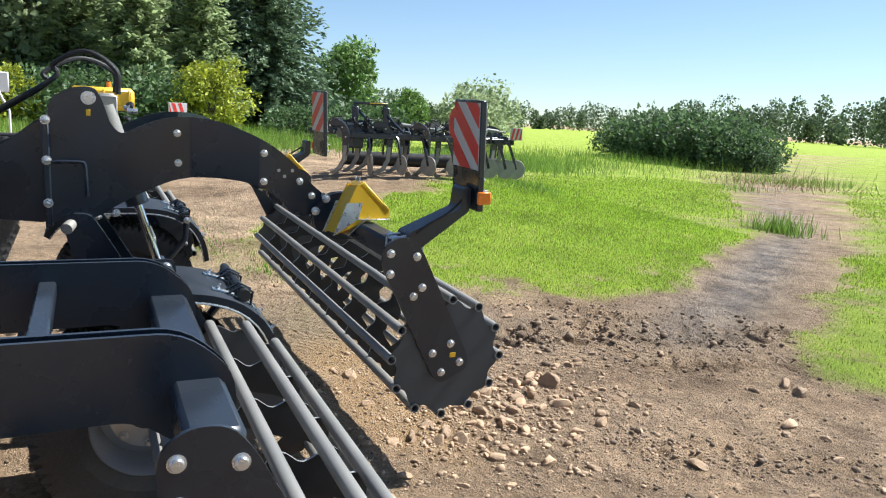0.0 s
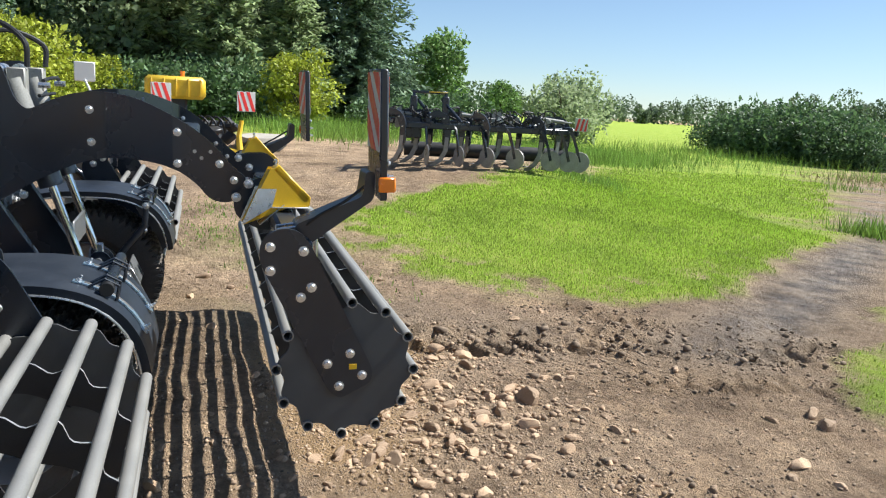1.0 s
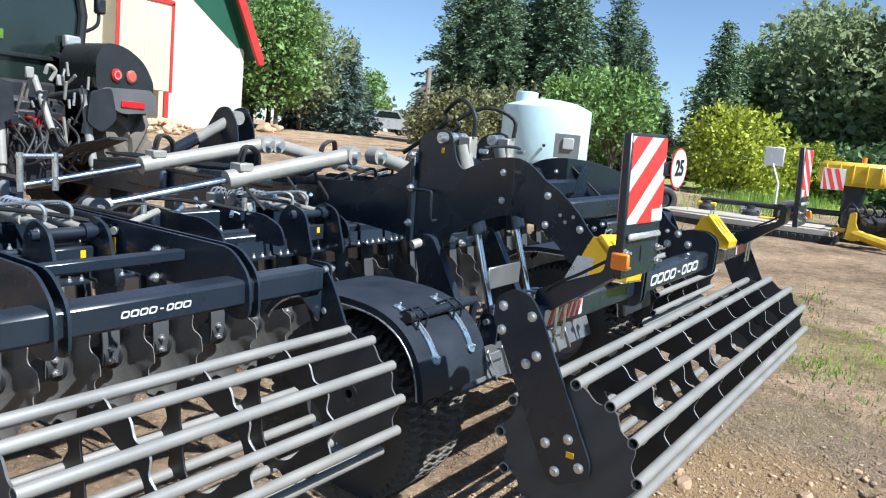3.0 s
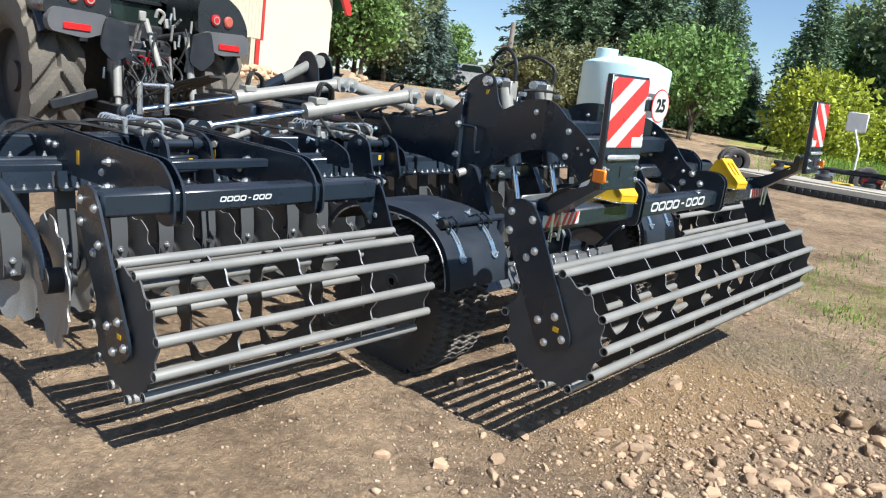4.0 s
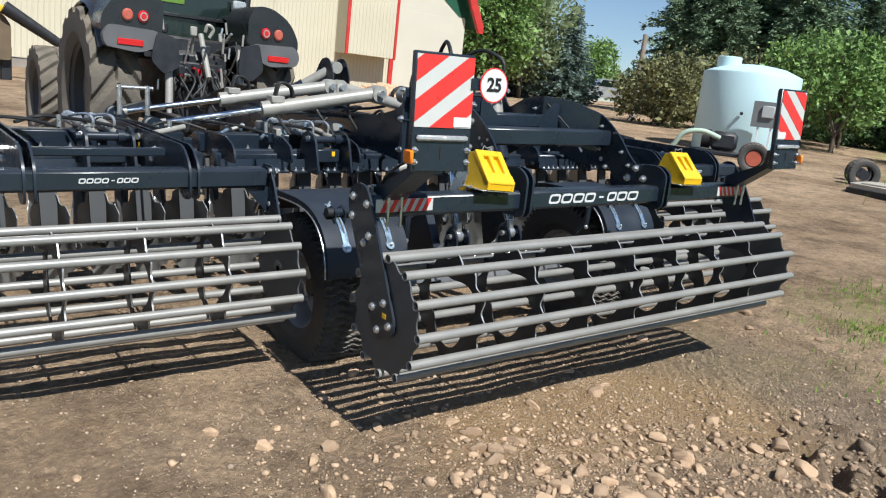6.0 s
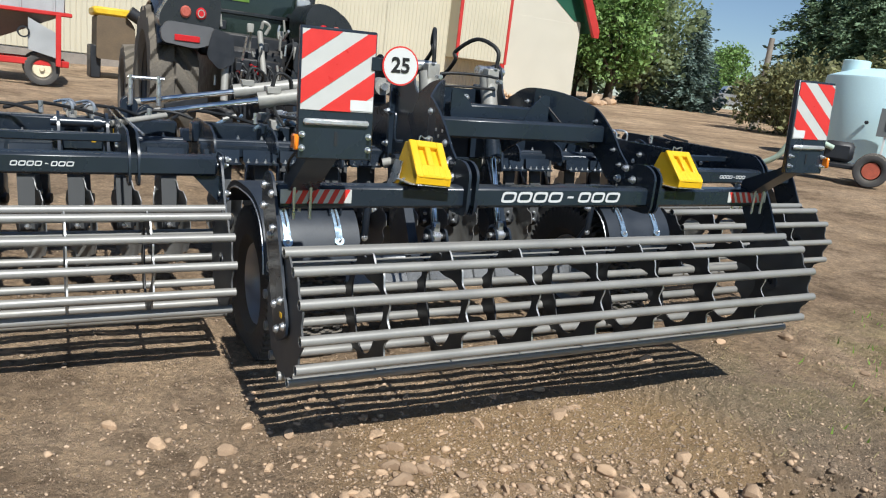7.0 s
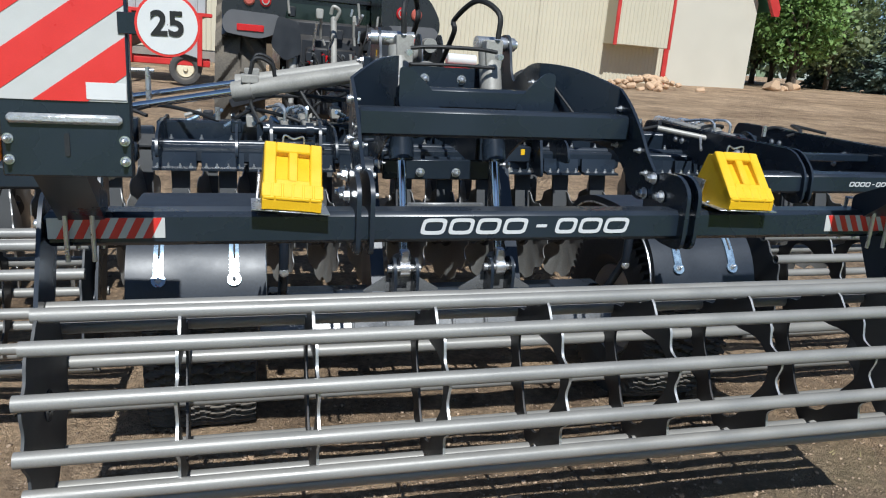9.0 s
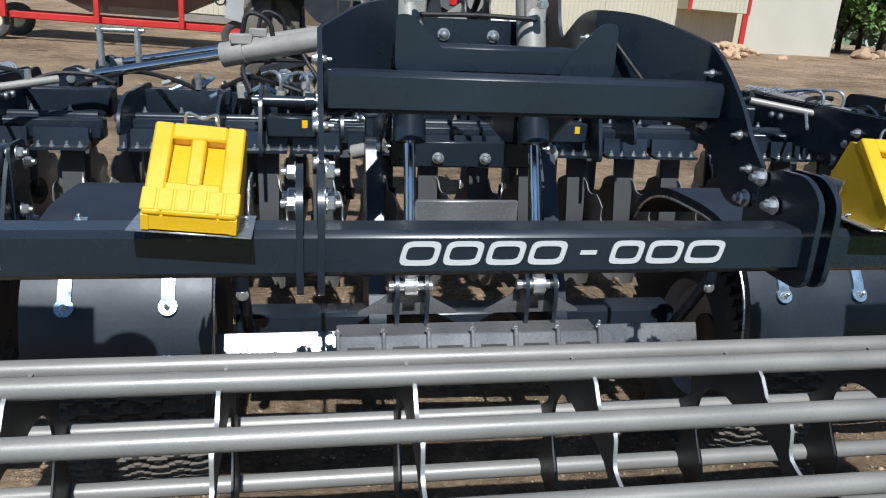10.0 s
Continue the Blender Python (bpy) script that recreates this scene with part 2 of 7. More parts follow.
def hexbolt(r=0.014, h=0.012, tail=0.0):
    """A hexagon head on a round washer, its axis along x towards -x; tail: the thread that stands out of a nut."""
    g = Geo().lathe([(0, 0.0005), (0, r * 1.32), (-0.003, r * 1.32), (-0.003, 0.0005)], (0, 0, 0), "x", 14)
    g.lathe([(-0.003, 0.0005), (-0.003, r), (-h, r), (-h - r * 0.22, r * 0.80), (-h - r * 0.30, 0.0005)], (0, 0, 0), "x", 6 if tail else 12)
    if tail:
        g.lathe([(-h, 0.0005), (-h, r * 0.55), (-h - tail, r * 0.55), (-h - tail - 0.002, 0.0005)], (0, 0, 0), "x", 10)
    return g.mesh("bolt", ZINC)


BOLT, BIGBOLT, NUT = hexbolt(0.0145, 0.010), hexbolt(0.017, 0.017, 0.014), hexbolt(0.0095, 0.010, 0.014)


def bolt(parent, p, axis=(-1, 0, 0), mesh=None):
    m = Matrix.Translation(p) @ Vector((-1, 0, 0)).rotation_difference(Vector(axis)).to_matrix().to_4x4()
    return part("bolt", mesh or BOLT, None, parent, "", m)

# ---- ground: one sheet to the horizon ----
LAWN = [(3.4, -0.9), (2.7, -1.5), (1.4, -2.1), (1.33, -3.2), (1.45, -4.4), (2.6, -6.0), (4.1, -8.6), (6.7, -11.5), (10, -14.5), (13.0, -17.7), (30, -37), (200, -240), (400, -220), (60, -46), (19, -15.6), (17.3, -12.2), (12.5, -9.5), (9.6, -6.4), (8.3, -4.6), (6.7, -2.5), (5.4, -1.0), (4.6, -0.5)]
MEADOW = [(-1.25, -3.3), (-0.55, -3.6), (0.4, -5.4), (1.1, -6.4), (1.8, -7.5), (3.85, -10.9), (10.1, -19.2), (28, -40), (190, -245), (-300, -400), (-300, -20), (-9, -5.2), (-3, -3.7), (-1.9, -3.65)]
VERGE = [(30, 10), (25, 5), (20.5, 0), (20, -2.6), (27.4, -7.9), (29, -9.4), (23, -11), (18, -12.4), (19.2, -15.4), (60, -46), (400, -220), (400, 60), (60, 26)]


def inside(poly, x, y):
    """Signed distance to a polygon, positive inside (arrays)."""
    x, y = np.asarray(x, float), np.asarray(y, float)
    d = np.full(x.shape, 1e9)
    odd = np.zeros(x.shape, bool)
    for (x0, y0), (x1, y1) in zip(poly, poly[1:] + poly[:1]):
        ex, ey = x1 - x0, y1 - y0
        t = np.clip(((x - x0) * ex + (y - y0) * ey) / (ex * ex + ey * ey), 0, 1)
        d = np.minimum(d, np.hypot(x - x0 - t * ex, y - y0 - t * ey))
        cross = (y0 > y) != (y1 > y)
        with np.errstate(divide="ignore", invalid="ignore"):
            odd ^= cross & (x < (x1 - x0) * (y - y0) / (y1 - y0 if y1 != y0 else 1e-9) + x0)
    return np.where(odd, d, -d)


_rng = np.random.default_rng(5)
_waves = [(_rng.uniform(0, 6.28), _rng.uniform(0, 6.28), k) for k in np.geomspace(0.35, 22, 26)]


def rough(x, y, top=22.0):
    """Soft unevenness, about -1 to 1."""
    s = 0
    for a, ph, k in _waves:
        if k <= top:
            s = s + np.sin((x * math.cos(a) + y * math.sin(a)) * k + ph + 1.7 * np.sin((y * math.cos(a * 1.7) - x * math.sin(a * 1.7)) * k * 0.6 + ph * 2)) / (1 + k) ** 0.6
    return s / 3.2


def turf(x, y):
    """How much grass stands at a place, 0 to 1."""
    ragged = 0.22 * rough(x * 2.2, y * 2.2)
    g = np.maximum(inside(LAWN, x, y), np.maximum(inside(MEADOW, x, y), inside(VERGE, x, y)))
    lawn = np.clip((g + 0.9 * ragged - 0.03) * 3.2 + 0.3, 0, 1) * np.clip(np.where(y > -2.9, 0.48, 0.86) + 0.55 * np.maximum(g, 0) + np.where(y > -2.9, 1.1, 0.7) * rough(x * 5 + 3, y * 5), 0.08, 1)
    patch = np.exp(-(((x - 3.6) / 2.0) ** 2 + ((y + 0.35) / 0.55) ** 2)) * np.clip(0.35 + 1.7 * rough(x * 3 + 9, y * 3), 0, 1) * 0.28
    return np.maximum(lawn, patch)


def track(x, y):
    """How much wheels have churned up the ground: the wet lane between the two lawns."""
    lane = [(0.2, -3.4), (1.6, -5.6), (4.0, -9.2), (12.0, -18.2), (30, -40)]
    d = np.full(np.shape(x), 1e9)
    for (x0, y0), (x1, y1) in zip(lane, lane[1:]):
        ex, ey = x1 - x0, y1 - y0
        t = np.clip(((x - x0) * ex + (y - y0) * ey) / (ex * ex + ey * ey), 0, 1)
        d = np.minimum(d, np.hypot(x - x0 - t * ex, y - y0 - t * ey))
    return np.exp(-(d / 0.7) ** 2)


RUTS = ((0.52, -1.9, 82, 0.29, 0.95, 0.082, 31), (0.12, -3.35, 74, 0.29, 1.0, 0.074, 31), (-0.45, -2.9, 70, 0.22, 1.1, 0.024, 40), (0.9, -3.0, 60, 0.22, 1.0, 0.028, 40), (-1.75, -1.8, 53, 0.17, 0.75, 0.026, 36), (2.6, 0.1, 62, 0.22, 1.8, 0.010, 34))


def blot(x, y, line, half):
    """Nearness to a line of points, 1 on it, fading at half to both sides."""
    d = np.full(np.shape(x), 1e9)
    for (x0, y0), (x1, y1) in zip(line, line[1:]):
        ex, ey = x1 - x0, y1 - y0
        t = np.clip(((x - x0) * ex + (y - y0) * ey) / (ex * ex + ey * ey), 0, 1)
        d = np.minimum(d, np.hypot(x - x0 - t * ex, y - y0 - t * ey))
    return np.clip(1.5 - (d / half) - 0.5 * rough(x * 3, y * 3), 0, 1)


def slope(x, y):
    """The lie of the land."""
    x, y = np.asarray(x, float), np.asarray(y, float)
    north = 1 / (1 + np.exp(-(y + 7) / 3))
    east = np.where(x > -0.5, 0.030 * (x + 0.5), 0)
    east = 1.2 * np.tanh(east / 1.2) * north
    up = 1.2 * np.tanh(np.maximum(y - 2, 0) * 0.02 / 1.2)
    rise = 0.42 * np.exp(-((x - 9.6) / 3.4) ** 2 - ((y + 5.3) / 3.0) ** 2)  # the stand of the cultivator
    return east + up + rise


def ground_z(x, y):
    x, y = np.asarray(x, float), np.asarray(y, float)
    near = np.exp(-(np.hypot(x, y + 1) / 16) ** 2)
    g, w = turf(x, y), track(x, y)
    z = slope(x, y) + near * (0.018 * rough(x, y) * (1 - 0.5 * g) + 0.012 * rough(x * 3.1, y * 3.1) * (1 - g) + 0.0075 * rough(x * 6.3 + 4, y * 6.3) * (1 - g))
    # the deep rut with its torn clods, and shallower tyre marks
    for cx, cy, a, half, length, deep, pitch in RUTS:
        c, s = math.cos(radians(a)), math.sin(radians(a))
        u, v = (x - cx) * c + (y - cy) * s, -(x - cx) * s + (y - cy) * c
        inn = np.clip(1 - (v / half) ** 4, 0, 1) * np.clip(1 - (u / length) ** 6, 0, 1)
        lug = np.clip(np.sin(u * pitch + np.abs(v) * 18 + 2 * rough(x, y)) * 1.6, -1, 1)
        torn = np.clip(0.7 + 0.8 * rough(x * 2, y * 2), 0.15, 1.2)
        z = z + (inn * (deep * lug - deep * 0.7 + 0.45 * deep * rough(x * 8, y * 8)) + deep * 0.7 * np.exp(-((np.abs(v) - half) / 0.05) ** 2) * np.clip(1 - (u / length) ** 6, 0, 1) * (0.5 + rough(x * 5, y * 5))) * (1 - g) * torn
    return z - 0.05 * w * (1 - g) * near + 0.02 * g * near


def axis_lines(lo, hi, step, far):
    """Grid lines: fine from lo to hi, then ever wider out to far."""
    mid = list(np.arange(lo, hi, step))
    a, s = mid[-1], step
    up = []
    while a < far:
        s *= 1.17
        a += s
        up.append(a)
    a, s = mid[0], step
    down = []
    while a > -far:
        s *= 1.17
        a -= s
        down.append(a)
    return np.array(down[::-1] + mid + up)


gx, gy = axis_lines(-4.6, 4.2, 0.028, 1800), axis_lines(-5.6, 3.0, 0.028, 1800)
X, Y = np.meshgrid(gx, gy)
Z = ground_z(X, Y)
nx, ny = len(gx), len(gy)
gm = bpy.data.meshes.new("ground")
gm.vertices.add(nx * ny)
gm.vertices.foreach_set("co", np.stack([X, Y, Z], -1).ravel())
i = np.arange((nx - 1) * (ny - 1))
i = i // (nx - 1) * nx + i % (nx - 1)
quads = np.stack([i, i + 1, i + nx + 1, i + nx], -1).ravel()
gm.loops.add(len(quads))
gm.loops.foreach_set("vertex_index", quads)
gm.polygons.add(len(quads) // 4)
gm.polygons.foreach_set("loop_start", np.arange(0, len(quads), 4))
gm.update(calc_edges=True)
gm.polygons.foreach_set("use_smooth", np.ones(len(gm.polygons), bool))
for name, values in (("turf", turf(X, Y)), ("wet", track(X, Y) * (1 - turf(X, Y))),
                     ("damp", np.maximum(blot(X, Y, [(1.1, 0.0), (1.5, -0.4), (1.35, -1.1), (0.75, -1.7)], 0.46), 0.2 * blot(X, Y, [(0.6, -1.5), (0.35, -2.4), (0.1, -3.2)], 0.25))),
                     ("sand", blot(X, Y, [(-0.75, -0.2), (-0.1, -0.3), (0.5, -0.35), (0.45, -0.75)], 0.36)),
                     ("tread", blot(X, Y, [(1.05, -0.05), (0.75, -0.7), (0.3, -1.4), (-0.3, -2.4)], 0.34))):
    gm.attributes.new(name, "FLOAT", "POINT").data.foreach_set("value", values.ravel().astype(np.float32))


def ground_material():
    m = bpy.data.materials.new("yard soil and turf")
    m.use_nodes = True
    n, l = m.node_tree.nodes, m.node_tree.links
    b = n["Principled BSDF"]
    pos = n.new("ShaderNodeNewGeometry")

    def tex(scale, detail=6, rough_=0.6):
        t = n.new("ShaderNodeTexNoise")
        t.inputs["Scale"].default_value, t.inputs["Detail"].default_value, t.inputs["Roughness"].default_value = scale, detail, rough_
        l.new(pos.outputs["Position"], t.inputs["Vector"])
        return t.outputs["Fac"]

    def ramp(fac, stops):
        r = n.new("ShaderNodeValToRGB")
        l.new(fac, r.inputs["Fac"])
        e = r.color_ramp.elements
        while len(e) < len(stops):
            e.new(0.5)
        for el, (p, c) in zip(e, stops):
            el.position, el.color = p, (*c, 1)
        return r.outputs["Color"]

    def mix(f, a, c, kind="MIX"):
        x = n.new("ShaderNodeMix")
        x.data_type, x.blend_type = "RGBA", kind
        if isinstance(f, float):
            x.inputs["Factor"].default_value = f
        else:
            l.new(f, x.inputs["Factor"])
        l.new(a, x.inputs["A"])
        l.new(c, x.inputs["B"])
        return x.outputs["Result"]

    def attr(name):
        a = n.new("ShaderNodeAttribute")
        a.attribute_name = name
        return a.outputs["Fac"]

    dirt = ramp(tex(0.55, 8), [(0.30, (0.25, 0.172, 0.110)), (0.47, (0.41, 0.292, 0.190)), (0.64, (0.54, 0.392, 0.262))])
    grit = ramp(tex(38, 8, 0.75), [(0.3, (0.45, 0.43, 0.42)), (0.5, (0.95, 0.93, 0.9)), (0.72, (1.55, 1.5, 1.42))])
    dirt = mix(0.5, dirt, grit, "MULTIPLY")
    clump = ramp(tex(8.5, 6, 0.65), [(0.33, (0.66, 0.64, 0.62)), (0.5, (1.0, 1.0, 1.0)), (0.66, (1.22, 1.2, 1.17))])
    dirt = mix(0.8, dirt, clump, "MULTIPLY")
    crumbs = n.new("ShaderNodeTexVoronoi")
    crumbs.inputs["Scale"].default_value = 26
    l.new(pos.outputs["Position"], crumbs.inputs["Vector"])
    cell = ramp(crumbs.outputs["Distance"], [(0.0, (1.25, 1.22, 1.18)), (0.35, (1.0, 1.0, 1.0)), (0.75, (0.72, 0.72, 0.72))])
    dirt = mix(0.7, dirt, cell, "MULTIPLY")
    crust = ramp(tex(1.7, 9, 0.68), [(0.38, (0.62, 0.60, 0.58)), (0.47, (1.0, 1.0, 1.0)), (0.60, (1.25, 1.23, 1.18))])
    dirt = mix(0.8, dirt, crust, "MULTIPLY")
    sand = ramp(tex(7.0, 7), [(0.3, (0.40, 0.255, 0.130)), (0.7, (0.54, 0.365, 0.20))])
    dirt = mix(attr("sand"), dirt, sand)
    damp = ramp(tex(5.0, 8, 0.7), [(0.3, (0.13, 0.103, 0.080)), (0.5, (0.20, 0.162, 0.127)), (0.68, (0.28, 0.23, 0.18))])
    much = n.new("ShaderNodeMath")
    much.operation, much.use_clamp = "MULTIPLY", True
    l.new(attr("damp"), much.inputs[0])
    much.inputs[1].default_value = 0.42
    dirt = mix(much.outputs[0], dirt, damp)
    dirt = mix(0.45, dirt, ramp(tex(120, 5, 0.8), [(0.3, (0.6, 0.6, 0.6)), (0.5, (1.0, 1.0, 1.0)), (0.7, (1.4, 1.38, 1.34))]), "MULTIPLY")
    mud = ramp(tex(3.0, 6), [(0.33, (0.10, 0.076, 0.055)), (0.47, (0.22, 0.167, 0.119)), (0.62, (0.38, 0.285, 0.195))])
    wet = n.new("ShaderNodeMath")
    wet.operation, wet.use_clamp = "MULTIPLY", True
    l.new(attr("wet"), wet.inputs[0])
    wet.inputs[1].default_value = 0.95
    dirt = mix(wet.outputs[0], dirt, mud)
    green = ramp(tex(0.8, 7), [(0.28, (0.19, 0.28, 0.035)), (0.5, (0.31, 0.40, 0.055)), (0.72, (0.43, 0.46, 0.10))])
    straw = ramp(tex(60, 4, 0.7), [(0.3, (0.6, 0.65, 0.5)), (0.7, (1.3, 1.25, 1.2))])
    green = mix(0.7, green, straw, "MULTIPLY")
    colour = mix(attr("turf"), dirt, green)
    l.new(colour, b.inputs["Base Color"])
    r = n.new("ShaderNodeMapRange")
    l.new(attr("wet"), r.inputs["Value"])
    r.inputs["From Min"].default_value, r.inputs["From Max"].default_value = 0.55, 1.0
    r.inputs["To Min"].default_value, r.inputs["To Max"].default_value = 0.95, 0.38
    l.new(r.outputs[0], b.inputs["Roughness"])
    b.inputs["Specular IOR Level"].default_value = 0.2
    h = n.new("ShaderNodeMath")
    h.operation = "MULTIPLY_ADD"
    l.new(tex(14, 10, 0.72), h.inputs[0])
    h.inputs[1].default_value = 1.0
    fine = n.new("ShaderNodeMath")
    fine.operation = "MULTIPLY"
    l.new(tex(75, 6, 0.7), fine.inputs[0])
    fine.inputs[1].default_value = 0.6
    l.new(fine.outputs[0], h.inputs[2])
    marks = n.new("ShaderNodeTexWave")
    marks.wave_type, marks.bands_direction = "BANDS", "X"
    marks.inputs["Scale"].default_value, marks.inputs["Distortion"].default_value, marks.inputs["Detail"].default_value = 4.5, 9.0, 4
    turn = n.new("ShaderNodeMapping")
    turn.inputs["Rotation"].default_value = (0, 0, radians(40))
    l.new(pos.outputs["Position"], turn.inputs["Vector"])
    l.new(turn.outputs[0], marks.inputs["Vector"])
    pressed = n.new("ShaderNodeMath")
    pressed.operation = "MULTIPLY"
    l.new(marks.outputs["Fac"], pressed.inputs[0])
    l.new(attr("tread"), pressed.inputs[1])
    total = n.new("ShaderNodeMath")
    total.operation, total.inputs[1].default_value = "MULTIPLY_ADD", 0.28
    l.new(pressed.outputs[0], total.inputs[0])
    l.new(h.outputs[0], total.inputs[2])
    bp = n.new("ShaderNodeBump")
    bp.inputs["Strength"].default_value, bp.inputs["Distance"].default_value = 1.0, 0.07
    l.new(total.outputs[0], bp.inputs["Height"])
    l.new(bp.outputs[0], b.inputs["Normal"])
    return m


gm.materials.append(ground_material())
tagged(new("ground", gm), "bare brown gravelly yard soil with mown green lawn and a muddy lane", "ground", kind="structure")

# ---- the disc harrow; x across, y towards the tractor, z up, from the middle below its rear beam ----
ONMACHINE = Matrix.Translation((0.02, -0.04, 0)) @ pose(0, 0, 0, 0, 0, -2.0) @ pose(0, 0, 0, 0, -1.75, 0)
harrow = thing("disc_harrow", "black wide folding compact disc harrow with cage rollers on bare soil", "disc harrow", m=ONMACHINE)


def bars(x0, x1, z0, z1, y, pattern, lean=0.25):
    """Plain slanted shapes in place of a maker's lettering: 1 a hollow lozenge, 2 a dash, 3 a solid bar, 0 a gap."""
    g, total = Geo(), sum(w for w, _ in pattern)
    x, h = x0, z1 - z0
    for w, kind in pattern:
        e = x + (x1 - x0) * w / total
        t = h * 0.19
        lo, hi = z0 + h * 0.06, z1 - h * 0.06
        solid = {0: (), 2: ((x, e, z0 + h * 0.42, z0 + h * 0.58),), 3: ((x, e, lo, hi),),
                 1: ()}[kind]
        for u0, u1, v0, v1 in solid:
            g.prism([(u + lean * (v - z0), v) for u, v in ((u0, v0), (u1, v0), (u1, v1), (u0, v1))], "y", y, y - 0.002)
        if kind == 1:
            rim = [[((x + e) / 2 + math.copysign(abs(math.cos(a)) ** 0.45, math.cos(a)) * ((e - x) / 2 - d), (lo + hi) / 2 + math.copysign(abs(math.sin(a)) ** 0.45, math.sin(a)) * ((hi - lo) / 2 - d))
                    for a in np.arange(24) * math.pi / 12] for d in (0, t)]
            vs = [(u + lean * (v - z0), yy, v) for yy in (y, y - 0.002) for ring in rim for u, v in ring]
            g.add(vs, [(a + k, a + (k + 1) % 24, b + (k + 1) % 24, b + k) for a, b in ((0, 24), (48, 72), (0, 48), (24, 72)) for k in range(24)])
        x = e
    return g


WORD = [(11, 1), (1.5, 0), (11, 1), (1.5, 0), (11, 1), (1.5, 0), (11, 1), (4.5, 0), (5, 2), (4.5, 0), (10, 1), (1.5, 0), (11, 1), (1.5, 0), (12, 1)]

# --- cage rollers ---
TUBES, R_TUBE = 12, 0.27


def scallop(k, n, dip):
    """Radius of a ring's wavy rim: full at each tube, dipping and waving between two."""
    a = (k / n * TUBES) % 1.0
    return 0.262 - dip * math.sin(math.pi * a) ** 2 + 0.010 * math.sin(2 * math.pi * a)


def roller(name, x0, x1, cy, cz, rings, turn):
    n = TUBES * 8
    outer = [scallop(k, n, 0.016) for k in range(n)]
    spin = pose(0, cy, cz, turn, 0, 0)
    body = part(name, Geo().annulus(outer, [0.02] * n, "x", x0, x0 + 0.008, (0, 0)), PLATE, harrow, "dark grey scalloped end disc of the cage roller", spin)
    part("end_disc", Geo().annulus(outer, [0.02] * n, "x", x1 - 0.008, x1, (0, 0)), PLATE, body)
    for x in (x0, x1):
        part("axle_stub", Geo().pipe((x - 0.012, 0, 0), (x + 0.012, 0, 0), 0.045, 0.02, 16), BLACK, body)
    tube = Geo().pipe((x0 - 0.012, R_TUBE, 0), (x1 + 0.012, R_TUBE, 0), 0.0212, 0.0165, 14).mesh("tube", TUBE)
    for k in range(TUBES):
        part("tube", tube, None, body, "", pose(0, 0, 0, 360 / TUBES * k, 0, 0))
    deep = [scallop(k, n, 0.030) for k in range(n)]
    hole = [0.168 + 0.028 * math.sin(3 * 2 * math.pi * k / n) for k in range(n)]
    ring = Geo().annulus(deep, hole, "x", -0.004, 0.004, (0, 0)).mesh("ring", RING)
    ring.materials.append(CUT)
    for f in ring.polygons:
        if abs(f.normal.x) < 0.3 and math.hypot(f.center.y, f.center.z) > 0.215:
            f.material_index = 1
    for k in range(1, rings + 1):
        part("ring", ring, None, body, "", pose(x0 + (x1 - x0) * k / (rings + 1), 0, 0, 0, 0, 0))
    return body


def side_plate(x, s, cy, cz, ty, tz, bolts=True):
    """The slanted arm that carries a roller's end: from (ty, tz) at the beam to (cy, cz) at the axle. s: which way is outside."""
    top, low = Vector((ty, tz)), Vector((cy, cz))
    d = (low - top).normalized()
    w = Vector((-d.y, d.x))
    ends = [top - w * 0.100 + d * 0.03, top - w * 0.085 - d * 0.045, top - w * 0.02 - d * 0.085, top + w * 0.05 - d * 0.075, top + w * 0.095 - d * 0.01,
            low + w * 0.095 + d * 0.05, low + w * 0.07 + d * 0.10, low - w * 0.07 + d * 0.10, low - w * 0.095 + d * 0.05]
    g = Geo().prism(rounded([tuple(p) for p in ends], 0.05, 4), "x", x, x + s * 0.012)
    p = part("side_plate", g, BLACK, harrow)
    if bolts:
        mid = top * 0.66 + low * 0.34
        for base, a, b in ((top, 0.035, -0.035), (top, -0.065, 0.035), (top, 0.075, 0.045), (mid, -0.03, -0.008), (mid, 0.022, 0.008),
                           (low, -0.045, -0.05), (low, 0.05, -0.055), (low, -0.048, 0.055), (low, 0.05, 0.05)):
            q = base + w * a + d * b
            bolt(p, (x + s * 0.012, q.x, q.y), (s, 0, 0))
        q = low + w * -0.015 + d * 0.0
        part("sticker", Geo().box(x + s * 0.012, x + s * 0.014, q.x - 0.032, q.x - 0.002, q.y - 0.008, q.y + 0.014, 0.0005), YELLOW, p, "small yellow sticker")
    return p


ROLL_Y, ROLL_Z = -0.144, 0.671
roller("rear_roller", -1.46, 1.46, ROLL_Y, ROLL_Z, 7, 2.6)
for s in (-1, 1):
    side_plate(s * 1.466, s, ROLL_Y + 0.008, ROLL_Z + 0.004, 0.108, 1.148)

